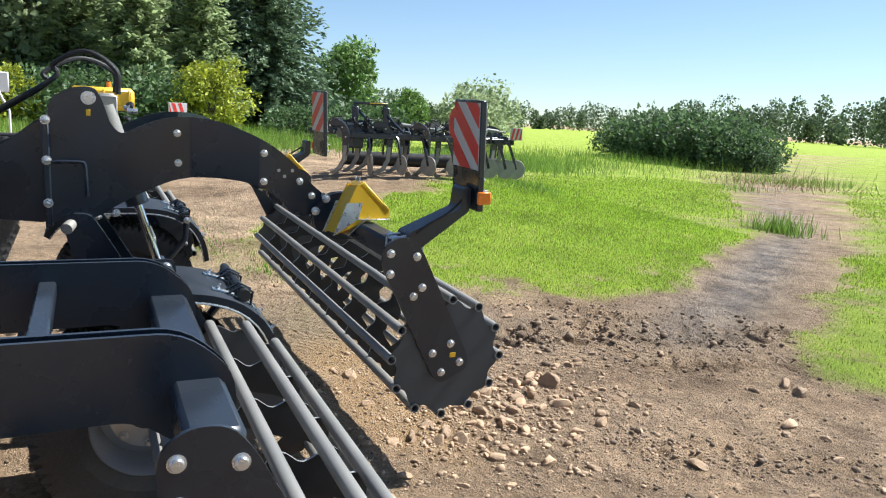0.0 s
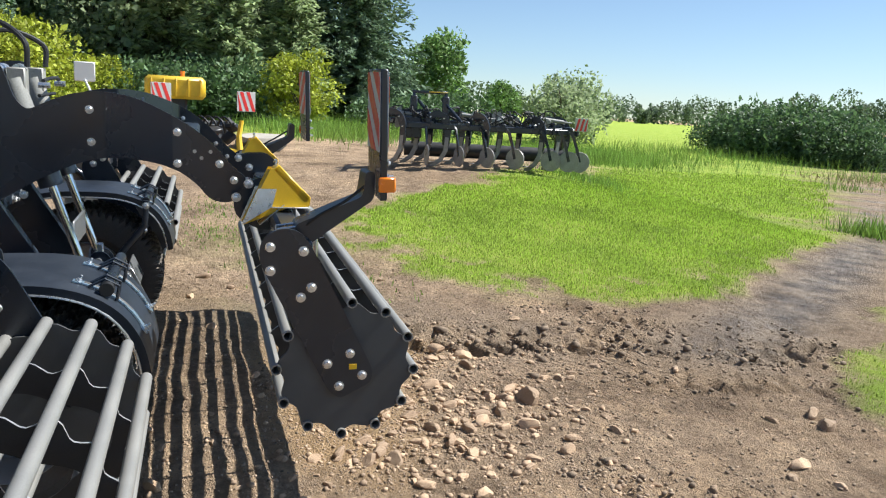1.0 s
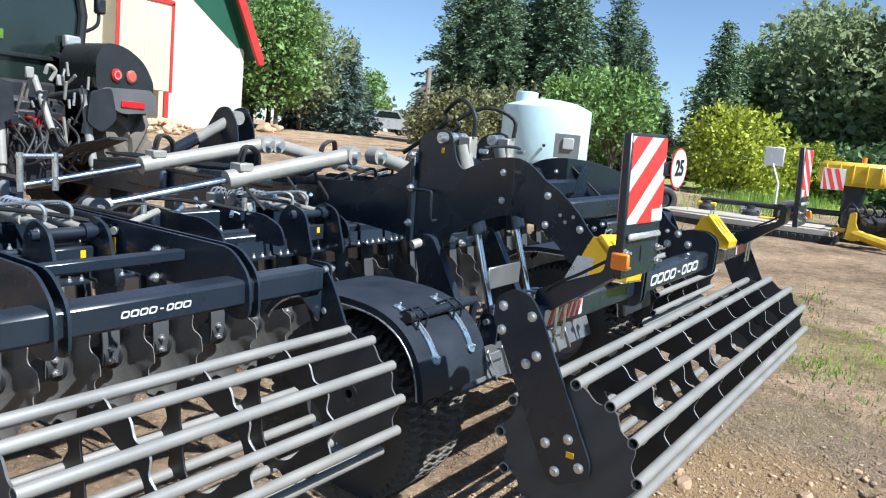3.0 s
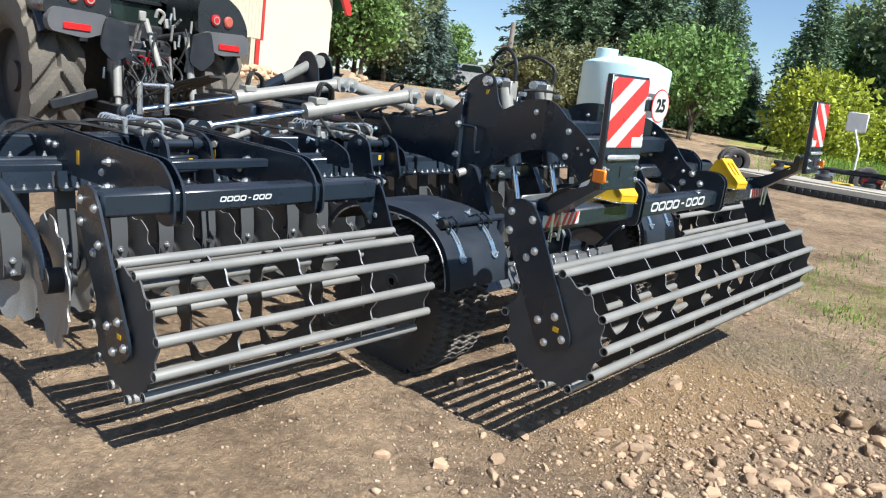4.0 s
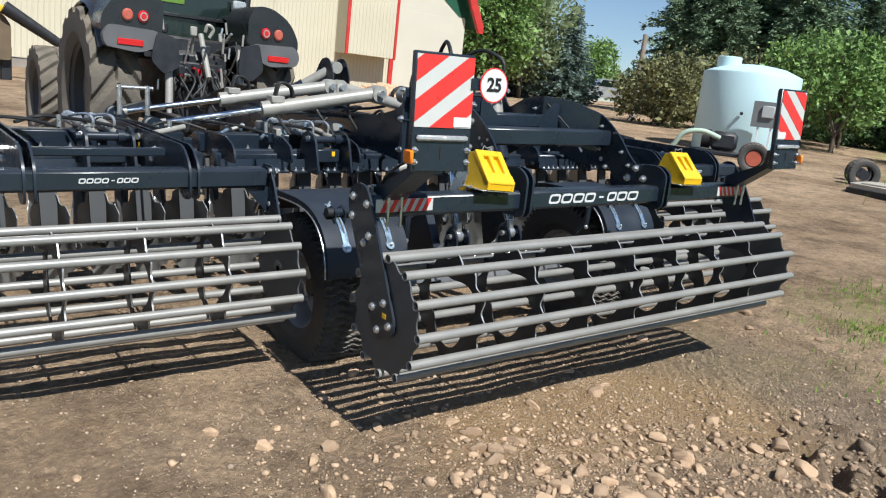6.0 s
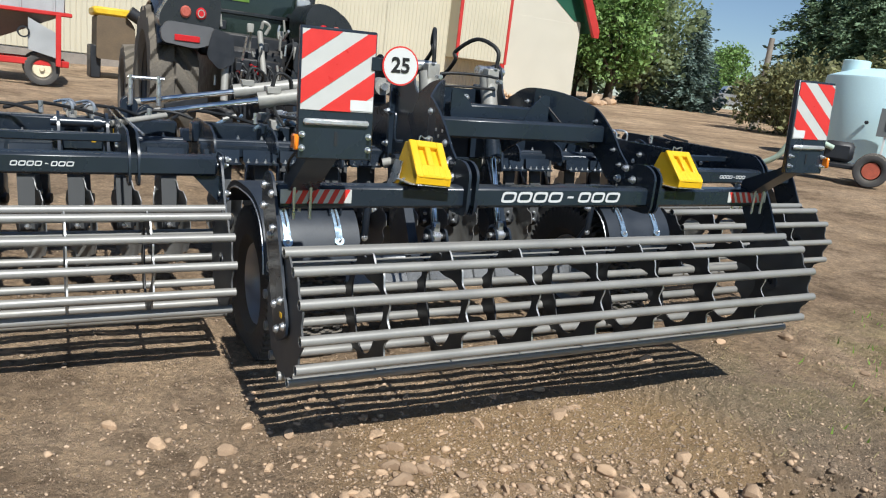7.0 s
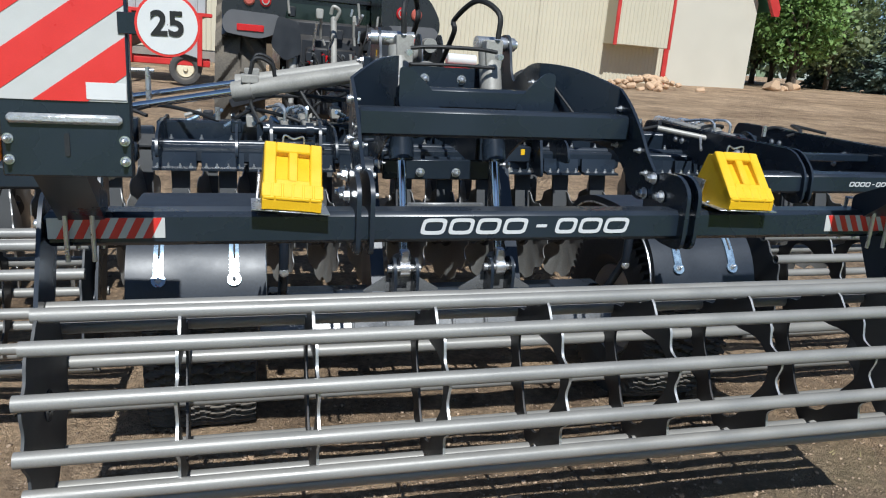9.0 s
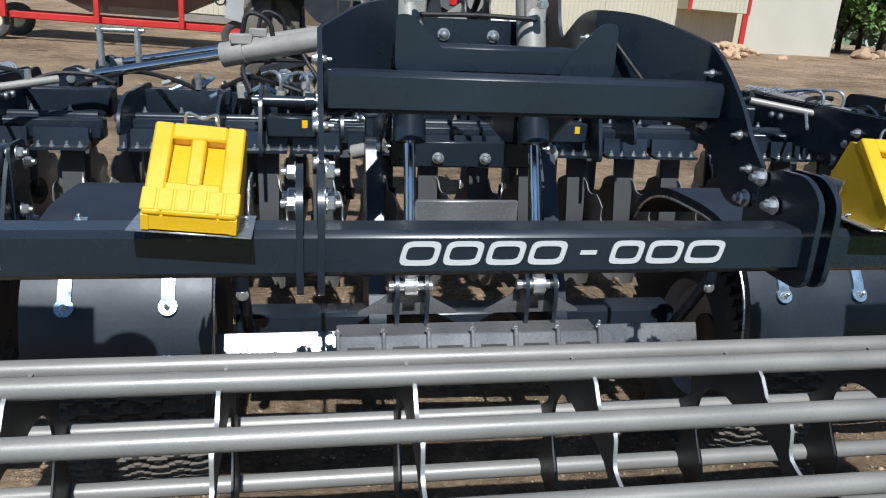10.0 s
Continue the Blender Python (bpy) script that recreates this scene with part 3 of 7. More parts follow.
# --- rear beam ---
part("rear_beam", Geo().box(-1.462, 1.462, 0.0, 0.10, 1.087, 1.187, 0.014), BLACK, harrow, "black square steel rear beam")
part("lettering", bars(-0.385, 0.335, 1.110, 1.170, -0.0005, WORD), LETTER, harrow, "white slanted maker's lettering as plain bars")
for s in (-1, 1):
    g = Geo()
    for k in range(6):
        a = s * (1.178 + k * 0.0457)
        b = s * (1.178 + (k + 0.52) * 0.0457)
        g.prism([(a, 1.112), (b, 1.112), (b - s * 0.03, 1.172), (a - s * 0.03, 1.172)], "y", -0.003, -0.0045)
    strip = part("reflector", Geo().box(s * 1.14, s * 1.452, 0.0, -0.003, 1.112, 1.172, 0.0008), WHITE, harrow, "red and white striped reflective strip")
    part("red_stripe", g, RED, strip)
    for x in (1.33, 1.40):
        part("u_bolt", Geo().sweep([(s * x, -0.02, 1.05), (s * x, -0.022, 1.20), (s * x, 0.03, 1.225), (s * x, 0.12, 1.215), (s * x, 0.125, 1.05)], 0.007, 8), ZINC, harrow)
    # clamp plates that hold the beam on the swan-neck
    for x in (0.54, 0.582):
        o = rounded([(-0.035, 1.05), (-0.04, 1.26), (0.02, 1.305), (0.16, 1.30), (0.25, 1.22), (0.25, 1.12), (0.14, 1.05)], 0.05)
        part("clamp_plate", Geo().prism(o, "x", s * (x - 0.007), s * (x + 0.007)), BLACK, harrow)
    for y, z in ((0.185, 1.27), (0.24, 1.205), (0.12, 1.215)):
        for d in (-1, 1):
            bolt(harrow, (s * (0.56 + d * 0.032), y, z), (s * d, 0, 0), BIGBOLT)

# --- swan-neck: two bent plates ---
TOP = [(1.45, 1.60), (1.44, 1.69), (1.36, 1.745), (1.25, 1.752), (1.212, 1.70), (1.18, 1.60), (1.13, 1.548), (1.06, 1.575), (0.95, 1.622), (0.82, 1.640),
       (0.68, 1.628), (0.55, 1.583), (0.42, 1.515), (0.31, 1.425), (0.24, 1.345), (0.17, 1.285)]
LOW = [(0.17, 1.20), (0.25, 1.165), (0.33, 1.18), (0.39, 1.245), (0.47, 1.305), (0.56, 1.332), (0.68, 1.340), (0.80, 1.332), (0.91, 1.308), (1.04, 1.250),
       (1.15, 1.19), (1.25, 1.13), (1.34, 1.105), (1.42, 1.105), (1.45, 1.11), (1.45, 1.35)]


def neck_x(y):
    return 0.305 if y > 0.80 else (0.53 if y < 0.50 else 0.305 + (0.80 - y) / 0.30 * 0.225)


for s in (-1, 1):
    g = Geo()
    up = [tuple(p) for p in curve([(y, z) for y, z in TOP], 4)]
    dn = [tuple(p) for p in curve([(y, z) for y, z in LOW], 4)][::-1]

    def at(line, y):
        for (y0, z0), (y1, z1) in zip(line, line[1:]):
            if (y0 - y) * (y1 - y) <= 0 and y0 != y1:
                return z0 + (z1 - z0) * (y - y0) / (y1 - y0)
        return min(line, key=lambda q: abs(q[0] - y))[1]
    ys = sorted(set([0.172 + 0.01277 * k for k in range(101)] + [0.5, 0.8, 1.2]))
    hi, lo = up[::-1], dn[::-1]
    vs, fs = [], []
    for y in ys:
        x = neck_x(y)
        zt, zb = at(hi, y), at(lo, y)
        for xx in (x, x + 0.012):
            for k in range(5):
                vs.append((s * xx, y, zb + (zt - zb) * k / 4))
    for k in range(len(ys) - 1):
        a, b = k * 10, k * 10 + 10
        for j in range(4):
            fs += [(a + j, a + j + 1, b + j + 1, b + j), (a + 5 + j, b + 5 + j, b + 6 + j, a + 6 + j)]
        fs += [(a, b, b + 5, a + 5), (a + 4, a + 9, b + 9, b + 4)]
    e = (len(ys) - 1) * 10
    for j in range(4):
        fs += [(j, j + 5, j + 6, j + 1), (e + j, e + j + 1, e + j + 6, e + j + 5)]
    g.add(vs, fs)
    # rim where the plate is cut: a thin welded edge bead follows the outline
    plate = part("swan_neck_plate", g, BLACK, harrow, "black bent swan-neck side plate of the frame", Matrix.Translation((0, 0.024, 0.008)))
    for y, z in ((0.868, 1.556), (0.864, 1.406), (0.475, 1.485), (0.475, 1.342), (0.29, 1.345), (0.225, 1.27), (1.16, 1.15)):
        bolt(plate, (s * (neck_x(y) + 0.012), y, z), (s, 0, 0))
        bolt(plate, (s * neck_x(y), y, z), (-s, 0, 0), NUT)
    for y, z in ((0.40, 1.40), (0.37, 1.37), (0.33, 1.40)):
        part("hole_plug", Geo().lathe([(0, 0.0005), (0, 0.009), (-0.002, 0.009), (-0.002, 0.0005)], (s * (neck_x(y) + 0.013), y, z), "x", 10), CUT, plate)
    # hinge flange with handle and pins
    part("hinge_flange", Geo().box(s * 0.25, s * 0.35, 1.445, 1.475, 1.08, 1.62, 0.006), BLACK, plate)
    part("grab_handle", Geo().sweep(curve([(s * 0.34, 1.44, 1.40), (s * 0.365, 1.42, 1.405), (s * 0.37, 1.32, 1.405), (s * 0.37, 1.295, 1.385), (s * 0.37, 1.29, 1.25), (s * 0.315, 1.288, 1.24)], 4), 0.009, 8), BLACK, plate)
    for z in (1.205, 1.41, 1.60):
        bolt(plate, (s * 0.35, 1.46, z), (s, 0, 0), BIGBOLT)
    part("stop_pin", Geo().rod((s * 0.28, 1.34, 1.12), (s * 0.40, 1.385, 1.085), 0.028, 14), CYL, plate)
    part("top_pin", Geo().rod((s * 0.345, 1.275, 1.71), (s * 0.15, 1.25, 1.71), 0.032, 16).rod((s * 0.36, 1.275, 1.71), (s * 0.345, 1.275, 1.71), 0.02, 12), ZINC, plate)
    part("pin_sticker", Geo().box(s * 0.3175, s * 0.319, 1.265, 1.285, 1.625, 1.655, 0.0005), YELLOW, plate, "small yellow sticker")

part("cross_bar", Geo().box(-0.528, 0.528, 0.405, 0.505, 1.372, 1.473, 0.012), BLACK, harrow, "black square cross bar between the swan-neck plates")
g = Geo().box(-0.325, 0.325, 0.70, 0.78, 1.45, 1.535, 0.012)
for s in (-1, 1):
    g.prism(rounded([(s * 0.15, 1.45), (s * 0.20, 1.535), (s * 0.28, 1.61), (s * 0.325, 1.61), (s * 0.325, 1.45)], 0.03), "y", 0.695, 0.705)
part("front_cross_bar", g, BLACK, harrow)
part("saddle_plate", Geo().prism(rounded([(-0.24, 1.30), (-0.24, 1.60), (0.24, 1.60), (0.24, 1.30)], 0.03), "y", 1.28, 1.292), BLACK, harrow)
for x in (-0.09, 0.09):
    for z in (1.545, 1.10):
        bolt(harrow, (x, 1.28, z), (0, -1, 0), BIGBOLT)
part("low_cross_plate", Geo().box(-0.27, 0.27, 1.30, 1.32, 1.06, 1.16, 0.006), BLACK, harrow)

# --- lift cylinders of the wheels ---
for s in (-1, 1):
    top, low = Vector((s * 0.215 - 0.012, 1.235, 1.70)), Vector((s * 0.225, 0.935, 0.72))
    d = low - top
    cyl = part("lift_cylinder", Geo().rod(top + d * 0.02, top + d * 0.26, 0.052, 20), CYL, harrow, "grey hydraulic lift cylinder")
    part("cylinder_sleeve", Geo().rod(top + d * 0.25, top + d * 0.52, 0.05, 20).rod(top + d * 0.44, top + d * 0.52, 0.056, 20), BLACK, cyl)
    part("piston_rod", Geo().rod(top + d * 0.51, top + d * 0.95, 0.021, 16), CHROME, cyl)
    part("rod_eye", Geo().rod(low + Vector((-0.022, 0, 0)), low + Vector((0.022, 0, 0)), 0.038, 18).box(low.x - 0.02, low.x + 0.02, low.y - 0.02, low.y + 0.03, low.z, low.z + 0.09, 0.006), ZINC, cyl)
    part("pin", Geo().rod(low + Vector((-0.075, 0, 0)), low + Vector((0.075, 0, 0)), 0.018, 12), ZINC, cyl)
    part("head_block", Geo().box(s * 0.17, s * 0.25, 1.165, 1.245, 1.60, 1.735, 0.006), CYL, cyl)
    part("port_fitting", Geo().rod((s * 0.21, 1.12, 1.66), (s * 0.21, 1.07, 1.66), 0.014, 10), ZINC, cyl)
    for dx in (-0.05, 0.05):
        o = rounded([(0.87, 0.58), (0.865, 0.72), (0.90, 0.775), (0.97, 0.765), (1.04, 0.58)], 0.03)
        part("lug", Geo().prism(o, "x", low.x + dx - 0.007, low.x + dx + 0.007), BLACK, harrow)
    o = rounded([(low.x - 0.19, 0.60), (low.x - 0.07, 0.67), (low.x - 0.045, 0.78), (low.x + 0.045, 0.78), (low.x + 0.07, 0.67), (low.x + 0.19, 0.60)], 0.03)
    # black gusset; the sheen of the sun is in its grey
    part("gusset", Geo().prism(o, "y", 0.975, 0.985), STEP_SHEEN, harrow)
g = Geo().sweep(curve([(-0.2, 1.10, 1.68), (-0.1, 1.09, 1.69), (0.1, 1.09, 1.69), (0.2, 1.10, 1.68)], 4), 0.009, 8).sweep(curve([(-0.2, 1.12, 1.61), (0, 1.10, 1.615), (0.2, 1.12, 1.61)], 4), 0.008, 8)
part("cross_hose", g, RUBBER, harrow)
for a, b, c in (((-0.22, 1.16, 1.74), (-0.10, 1.45, 1.80), 0.17), ((0.22, 1.16, 1.74), (0.10, 1.5, 1.76), 0.16)):
    mid = (Vector(a) + Vector(b)) / 2 + Vector((0, 0, c))
    part("hose", Geo().sweep(curve([a, Vector(a) + Vector((0, 0.01, c * 0.7)), mid, Vector(b) + Vector((0, 0, c * 0.4)), b, Vector(b) + Vector((0, 0.3, -0.2))], 6), 0.013, 8), RUBBER, harrow)

# --- axle with wheels and mudguards ---
WX, WY, WZ, WR = 1.095, 1.10, 0.43, 0.455
GY, GZ = 1.10, 0.495  # middle of the mudguards


def guard_r(deg):
    """The mudguards' radius: nearly upright at the back, nearly level on top."""
    c, q = abs(math.cos(radians(deg))) / 0.53, abs(math.sin(radians(deg))) / 0.505
    return (c ** 2.9 + q ** 2.9) ** (-1 / 2.9)

g = Geo().box(-0.82, 0.82, 1.04, 1.16, 0.46, 0.58, 0.012)
part("axle_beam", g, BLACK, harrow, "black square axle beam")
SLANT, STEEP = (Matrix.Translation((0, 0.80, 0.60)) @ pose(0, 0, 0, a, 0, 0) for a in (52, 66))  # sheets that fall towards the roller; SLANT is turned to throw sun glint back
g = Geo().box(-0.475, 0.415, -0.135, 0.0, -0.012, 0.0, 0.003, STEEP).box(-0.475, 0.415, 0.80, 0.90, 0.588, 0.60, 0.004)
step_plate = part("step_plate", g, STEP_SHEEN, harrow, "black ribbed plate over the axle in sun-sheen grey")
for k in range(7):
    x = -0.475 + k * 0.1483
    part("rib", Geo().box(x - 0.007, x + 0.007, -0.14, 0.012, 0.0, 0.02, 0.003, STEEP), STEP_SHEEN, step_plate)
    bolt(step_plate, (x, 0.80, 0.612), (0, 0, 1), NUT)
    if k < 6:
        part("slot", Geo().box(x + 0.03, x + 0.118, -0.05, -0.038, 0.0005, 0.003, 0.001, STEEP), RING, step_plate)
# added sheets: sun glint on black steel is put into their grey
for x0, x1, lie in ((-0.86, -0.48, SLANT), (0.42, 0.78, STEEP)):
    part("side_sheet", Geo().box(x0, x1, -0.12, 0.02, -0.012, 0.0, 0.003, lie), STEP_SHEEN, harrow, "sheet beside the ribbed plate in sun-sheen grey")
part("grease_plate", Geo().box(-0.21, 0.15, 0.99, 1.005, 0.88, 1.01, 0.006), STEP_SHEEN, harrow, "grey plate between the lift cylinders")


def treaded(sides, tread, step, n, name, mat):
    """A tyre's skin round the x axis: sidewall points (x, r), then tread columns (x, r, depth); step(turn, u) says how much of a block stands there."""
    m = 2 * len(sides) + len(tread)
    vs, fs = [], []
    for k in range(n):
        a = 2 * math.pi * k / n
        col = [(-x, r) for x, r in sides]
        for j, (x, r, depth) in enumerate(tread):
            col.append((x, r - depth * (1 - step(k / n, 2 * j / (len(tread) - 1) - 1))))
        col += [(x, r) for x, r in sides[::-1]]
        vs += [(x, r * math.cos(a), r * math.sin(a)) for x, r in col]
    for k in range(n):
        p, q = k * m, (k + 1) % n * m
        fs += [(p + j, q + j, q + j + 1, p + j + 1) for j in range(m - 1)]
    return Geo().add(vs, fs).mesh(name, mat, 25)


def tyre(r, w, rim_r, lugs, lug_depth, mat, name="tyre"):
    """A road tyre with wavy cross blocks."""
    sides = [(w * 0.36, rim_r), (w * 0.47, rim_r + (r - rim_r) * 0.25), (w * 0.5, rim_r + (r - rim_r) * 0.55), (w * 0.485, r - lug_depth * 1.9)]
    tread = []
    for j in range(22):
        u = 2 * j / 21 - 1
        tread.append((u * w * 0.475, r - 0.012 * u ** 4, lug_depth))

    def step(turn, u):
        wave = abs((u * 3.5) % 2 - 1) * 0.8
        f = (turn * lugs + wave) % 1.0
        return min(1.0, max(0.0, (0.66 - f) * 9)) * min(1.0, max(0.0, f * 9 + 0.1))
    return treaded(sides, tread, step, lugs * 8, name, mat)


def rim(r, w, mat):
    g = Geo().lathe([(-w * 0.40, r + 0.012), (-w * 0.42, r + 0.004), (-w * 0.36, r - 0.012), (-w * 0.2, r - 0.03), (w * 0.2, r - 0.03), (w * 0.36, r - 0.012), (w * 0.42, r + 0.004), (w * 0.40, r + 0.012)], (0, 0, 0), "x", 40, closed=False)
    g.lathe([(-0.03, r - 0.03), (-0.05, r * 0.7), (-0.02, r * 0.42), (-0.02, 0.001)], (0, 0, 0), "x", 40, closed=False)
    g.lathe([(w * 0.30, r - 0.022), (w * 0.27, r * 0.66), (w * 0.20, r * 0.42), (w * 0.20, 0.001)], (0, 0, 0), "x", 40, closed=False)
    return g.mesh("rim", mat)


TYRE_MESH = tyre(WR, 0.45, 0.225, 62, 0.030, TYRE)
SILVER = material("silver rim paint", (0.42, 0.43, 0.45), 0.35, 0.5, 0.12, 8, 200, dust=0.15)
RIM_MESH = rim(0.225, 0.42, SILVER)
for s in (-1, 1):
    wheel = part("wheel", Geo().lathe([(-0.09, 0.001), (-0.09, 0.05), (-0.05, 0.06), (-0.02, 0.09), (0.1, 0.09), (0.1, 0.001)], (0, 0, 0), "x", 24), BLACK, harrow, "black wheel hub", pose(s * WX, WY, WZ, 0, 0, 0 if s < 0 else 180))
    part("tyre", TYRE_MESH, None, wheel, "black ribbed flotation tyre with wavy tread")
    part("rim", RIM_MESH, None, wheel, "silver painted steel rim")
    for k in range(8):
        a = k * math.pi / 4
        bolt(wheel, (-0.05, 0.14 * math.cos(a), 0.14 * math.sin(a)), (-1, 0, 0))
    # mudguard: a bent sheet with turned-down rims, a bright edge, two slotted straps and a stay tube across it
    g, n = Geo(), 32
    prof = ((-0.035, -0.255), (0, -0.255), (0, 0.255), (-0.035, 0.255), (-0.035, 0.246), (-0.007, 0.246), (-0.007, -0.246), (-0.035, -0.246))
    vs, fs = [], []
    for k in range(n + 1):
        a = 165 - 130 * k / n
        vs += [(s * WX + x, GY + (guard_r(a) + h) * math.cos(radians(a)), GZ + (guard_r(a) + h) * math.sin(radians(a))) for h, x in prof]
    for k in range(n):
        fs += [(k * 8 + j, k * 8 + (j + 1) % 8, k * 8 + 8 + (j + 1) % 8, k * 8 + 8 + j) for j in range(8)]
    fs += [tuple(range(8)), tuple(range(n * 8, n * 8 + 8))]
    guard = part("mudguard", g.add(vs, fs), GUARD, harrow, "black sheet mudguard over the wheel")
    for e in (-0.255, 0.255):
        part("rim_edge", Geo().sweep([(s * WX + e, GY + (guard_r(a) - 0.036) * math.cos(radians(a)), GZ + (guard_r(a) - 0.036) * math.sin(radians(a))) for a in range(165, 34, -5)], 0.005, 6), ZINC, guard)

    def over(x, deg, lift):
        """A point above the mudguard's sheet."""
        return Vector((s * WX + x, GY + (guard_r(deg) + lift) * math.cos(radians(deg)), GZ + (guard_r(deg) + lift) * math.sin(radians(deg))))
    for x in (-0.137, 0.137):
        q = [over(x + e, 117 + k * 4.0, h) for k in range(9) for e, h in ((-0.018, 0.002), (0.018, 0.002), (0.018, 0.008), (-0.018, 0.008))]
        strap = Geo().add(q, [(0, 1, 2, 3), (32, 35, 34, 33)] + [(4 * k + a, 4 * k + (a + 1) % 4, 4 * k + 4 + (a + 1) % 4, 4 * k + 4 + a) for k in range(8) for a in range(4)])
        c, out = over(x, 149, 0.002), (over(x, 149, 1) - over(x, 149, 0))
        strap.rod(c, c + out * 0.007, 0.026, 16)
        sp = part("slotted_strap", strap, BLUEZINC, guard, "blue zinc slotted fixing strap")
        part("slot", Geo().sweep([over(x, 121 + k * 4.0, 0.007) for k in range(6)], 0.007, 6, flat=0.4), RING, sp)
        bolt(sp, c + out * 0.007, out, NUT)
        bolt(sp, over(x, 119, 0.008), over(x, 119, 1) - over(x, 119, 0), NUT)
        part("strap_clamp", Geo().sweep([over(x - 0.03, 134, 0.004), over(x - 0.03, 131, 0.055), over(x - 0.03, 126, 0.055), over(x - 0.03, 123, 0.004)], 0.006, 6)
             .sweep([over(x + 0.03, 134, 0.004), over(x + 0.03, 131, 0.055), over(x + 0.03, 126, 0.055), over(x + 0.03, 123, 0.004)], 0.006, 6), BLACK, guard)
    i_ = -s  # towards the machine's middle
    stay = part("stay", Geo().rod(over(-i_ * 0.19, 128.5, 0.03), over(i_ * 0.33, 128.5, 0.03), 0.021, 14), BLACK, guard, "black tube that carries the mudguard")
    part("end_cap", Geo().rod(over(-i_ * 0.205, 128.5, 0.03), over(-i_ * 0.165, 128.5, 0.03), 0.026, 14), RUBBER, stay)
    e = over(i_ * 0.33, 128.5, 0.03)
    part("stay_arm", Geo().sweep([e, e + Vector((0, 0.01, -0.16)), e + Vector((0, 0.22, -0.42))], 0.02, 10), BLACK, stay)
    bolt(stay, e + Vector((i_ * 0.02, 0, -0.03)), (i_, 0, 0), BIGBOLT)
    bolt(stay, e + Vector((0, 0.01, -0.19)), (0, -1, 0), BOLT)
    part("swing_arm", Geo().prism(rounded([(0.95, 0.38), (0.95, 0.56), (1.30, 1.16), (1.42, 1.16), (1.42, 1.08), (1.25, 0.44)], 0.04), "x", s * 0.30, s * 0.36), BLACK, harrow)

# --- warning boards on slanted arms ---
for s in (-1, 1):
    by = -0.27
    m = Matrix.Translation((-1.326, by, 1.663) if s < 0 else (1.305, by - 0.045, 1.66)) @ pose(0, 0, 0, -2, 0, -3.0 if s < 0 else 1.0) @ Matrix.Translation((0, 0, -1.66))
    frame_ = part("board_frame", Geo().box(-0.147, 0.147, 0.0, 0.028, 1.335, 1.818, 0.004), BLACK, harrow, "black metal frame of the warning board", m)
    for side, y in ((-1, -0.002), (1, 0.030)):
        face = part("board_face", Geo().box(-0.141, 0.141, y - 0.0015, y + 0.0015, 1.517, 1.807, 0.0005), WHITE, frame_, "white reflective sheet with red diagonal stripes")
        g, y2 = Geo(), y + side * 0.003
        for k in range(-2, 3):
            # diagonal stripes, clipped to the square
            c = 0.02 + k * 0.16
            poly = []
            for q in ((0, c), (0.282, c + 0.205), (0.282, c + 0.293), (0, c + 0.088)):
                poly.append(q)
            clip = [(u, v) for u, v in poly]
            for lim, sgn in ((0.0, 1), (0.290, -1)):
                res = []
                for (u0, v0), (u1, v1) in zip(clip, clip[1:] + clip[:1]):
                    i0, i1 = (v0 - lim) * sgn >= 0, (v1 - lim) * sgn >= 0
                    if i0:
                        res.append((u0, v0))
                    if i0 != i1:
                        t = (lim - v0) / (v1 - v0)
                        res.append((u0 + (u1 - u0) * t, lim))
                clip = res
                if len(clip) < 3:
                    break
            if len(clip) >= 3:
                g.prism([(-s * (-0.141 + u) if s > 0 else (-0.141 + u), 1.517 + v) for u, v in clip], "y", y2 - side * 0.0015, y2)
        part("red_stripe", g, RED, face)
    part("maker_sticker", Geo().box(0.05 if s < 0 else -0.14, 0.14 if s < 0 else -0.05, -0.0065, -0.005, 1.522, 1.562, 0.0004), WHITEP, frame_, "small white sticker with a green mark")
    part("light_bar", Geo().box(-0.128, 0.128, -0.016, 0.0, 1.462, 1.486, 0.008), CLEAR, frame_, "clear ribbed lamp bar")
    part("slot", Geo().prism(rounded([(-0.006, 1.385), (0.006, 1.385), (0.006, 1.44), (-0.006, 1.44)], 0.005), "y", -0.001, -0.003), RING, frame_)
    for x in (-0.13, 0.13):
        for z in (1.375, 1.425):
            bolt(frame_, (x, 0.0, z), (0, -1, 0), NUT)
    part("side_lamp", Geo().box(-0.164 if s < 0 else 0.147, -0.147 if s < 0 else 0.164, -0.03, 0.035, 1.368, 1.425, 0.006), ORANGE, frame_, "orange side marker lamp")
    o = rounded([(-0.235, 1.335), (-0.235, 1.44), (-0.20, 1.44), (-0.19, 1.345), (0.06, 1.235), (0.06, 1.15), (0.02, 1.15)], 0.02)
    part("board_arm", Geo().prism(o, "x", s * 1.30, s * 1.42), BLACK, harrow, "black slanted board arm")
    part("cable", Geo().sweep(curve([(s * 1.40, -0.22, 1.40), (s * 1.44, -0.12, 1.33), (s * 1.43, -0.02, 1.27), (s * 1.40, 0.05, 1.20)], 6), 0.006, 6), RUBBER, harrow)
    if s < 0:
        sign = part("speed_sign", Geo().lathe([(0, 0.001), (0, 0.074), (0.003, 0.074), (0.003, 0.001)], (0, 0, 0), "y", 40), RED, harrow, "round speed sign with red rim", pose(-1.087, -0.296, 1.706, 0, 0, -3))
        part("sign_face", Geo().lathe([(-0.001, 0.001), (-0.001, 0.068), (0.001, 0.068), (0.001, 0.001)], (0, 0, 0), "y", 40), WHITEP, sign, "white sign face")
        tc = bpy.data.curves.new("number", "FONT")
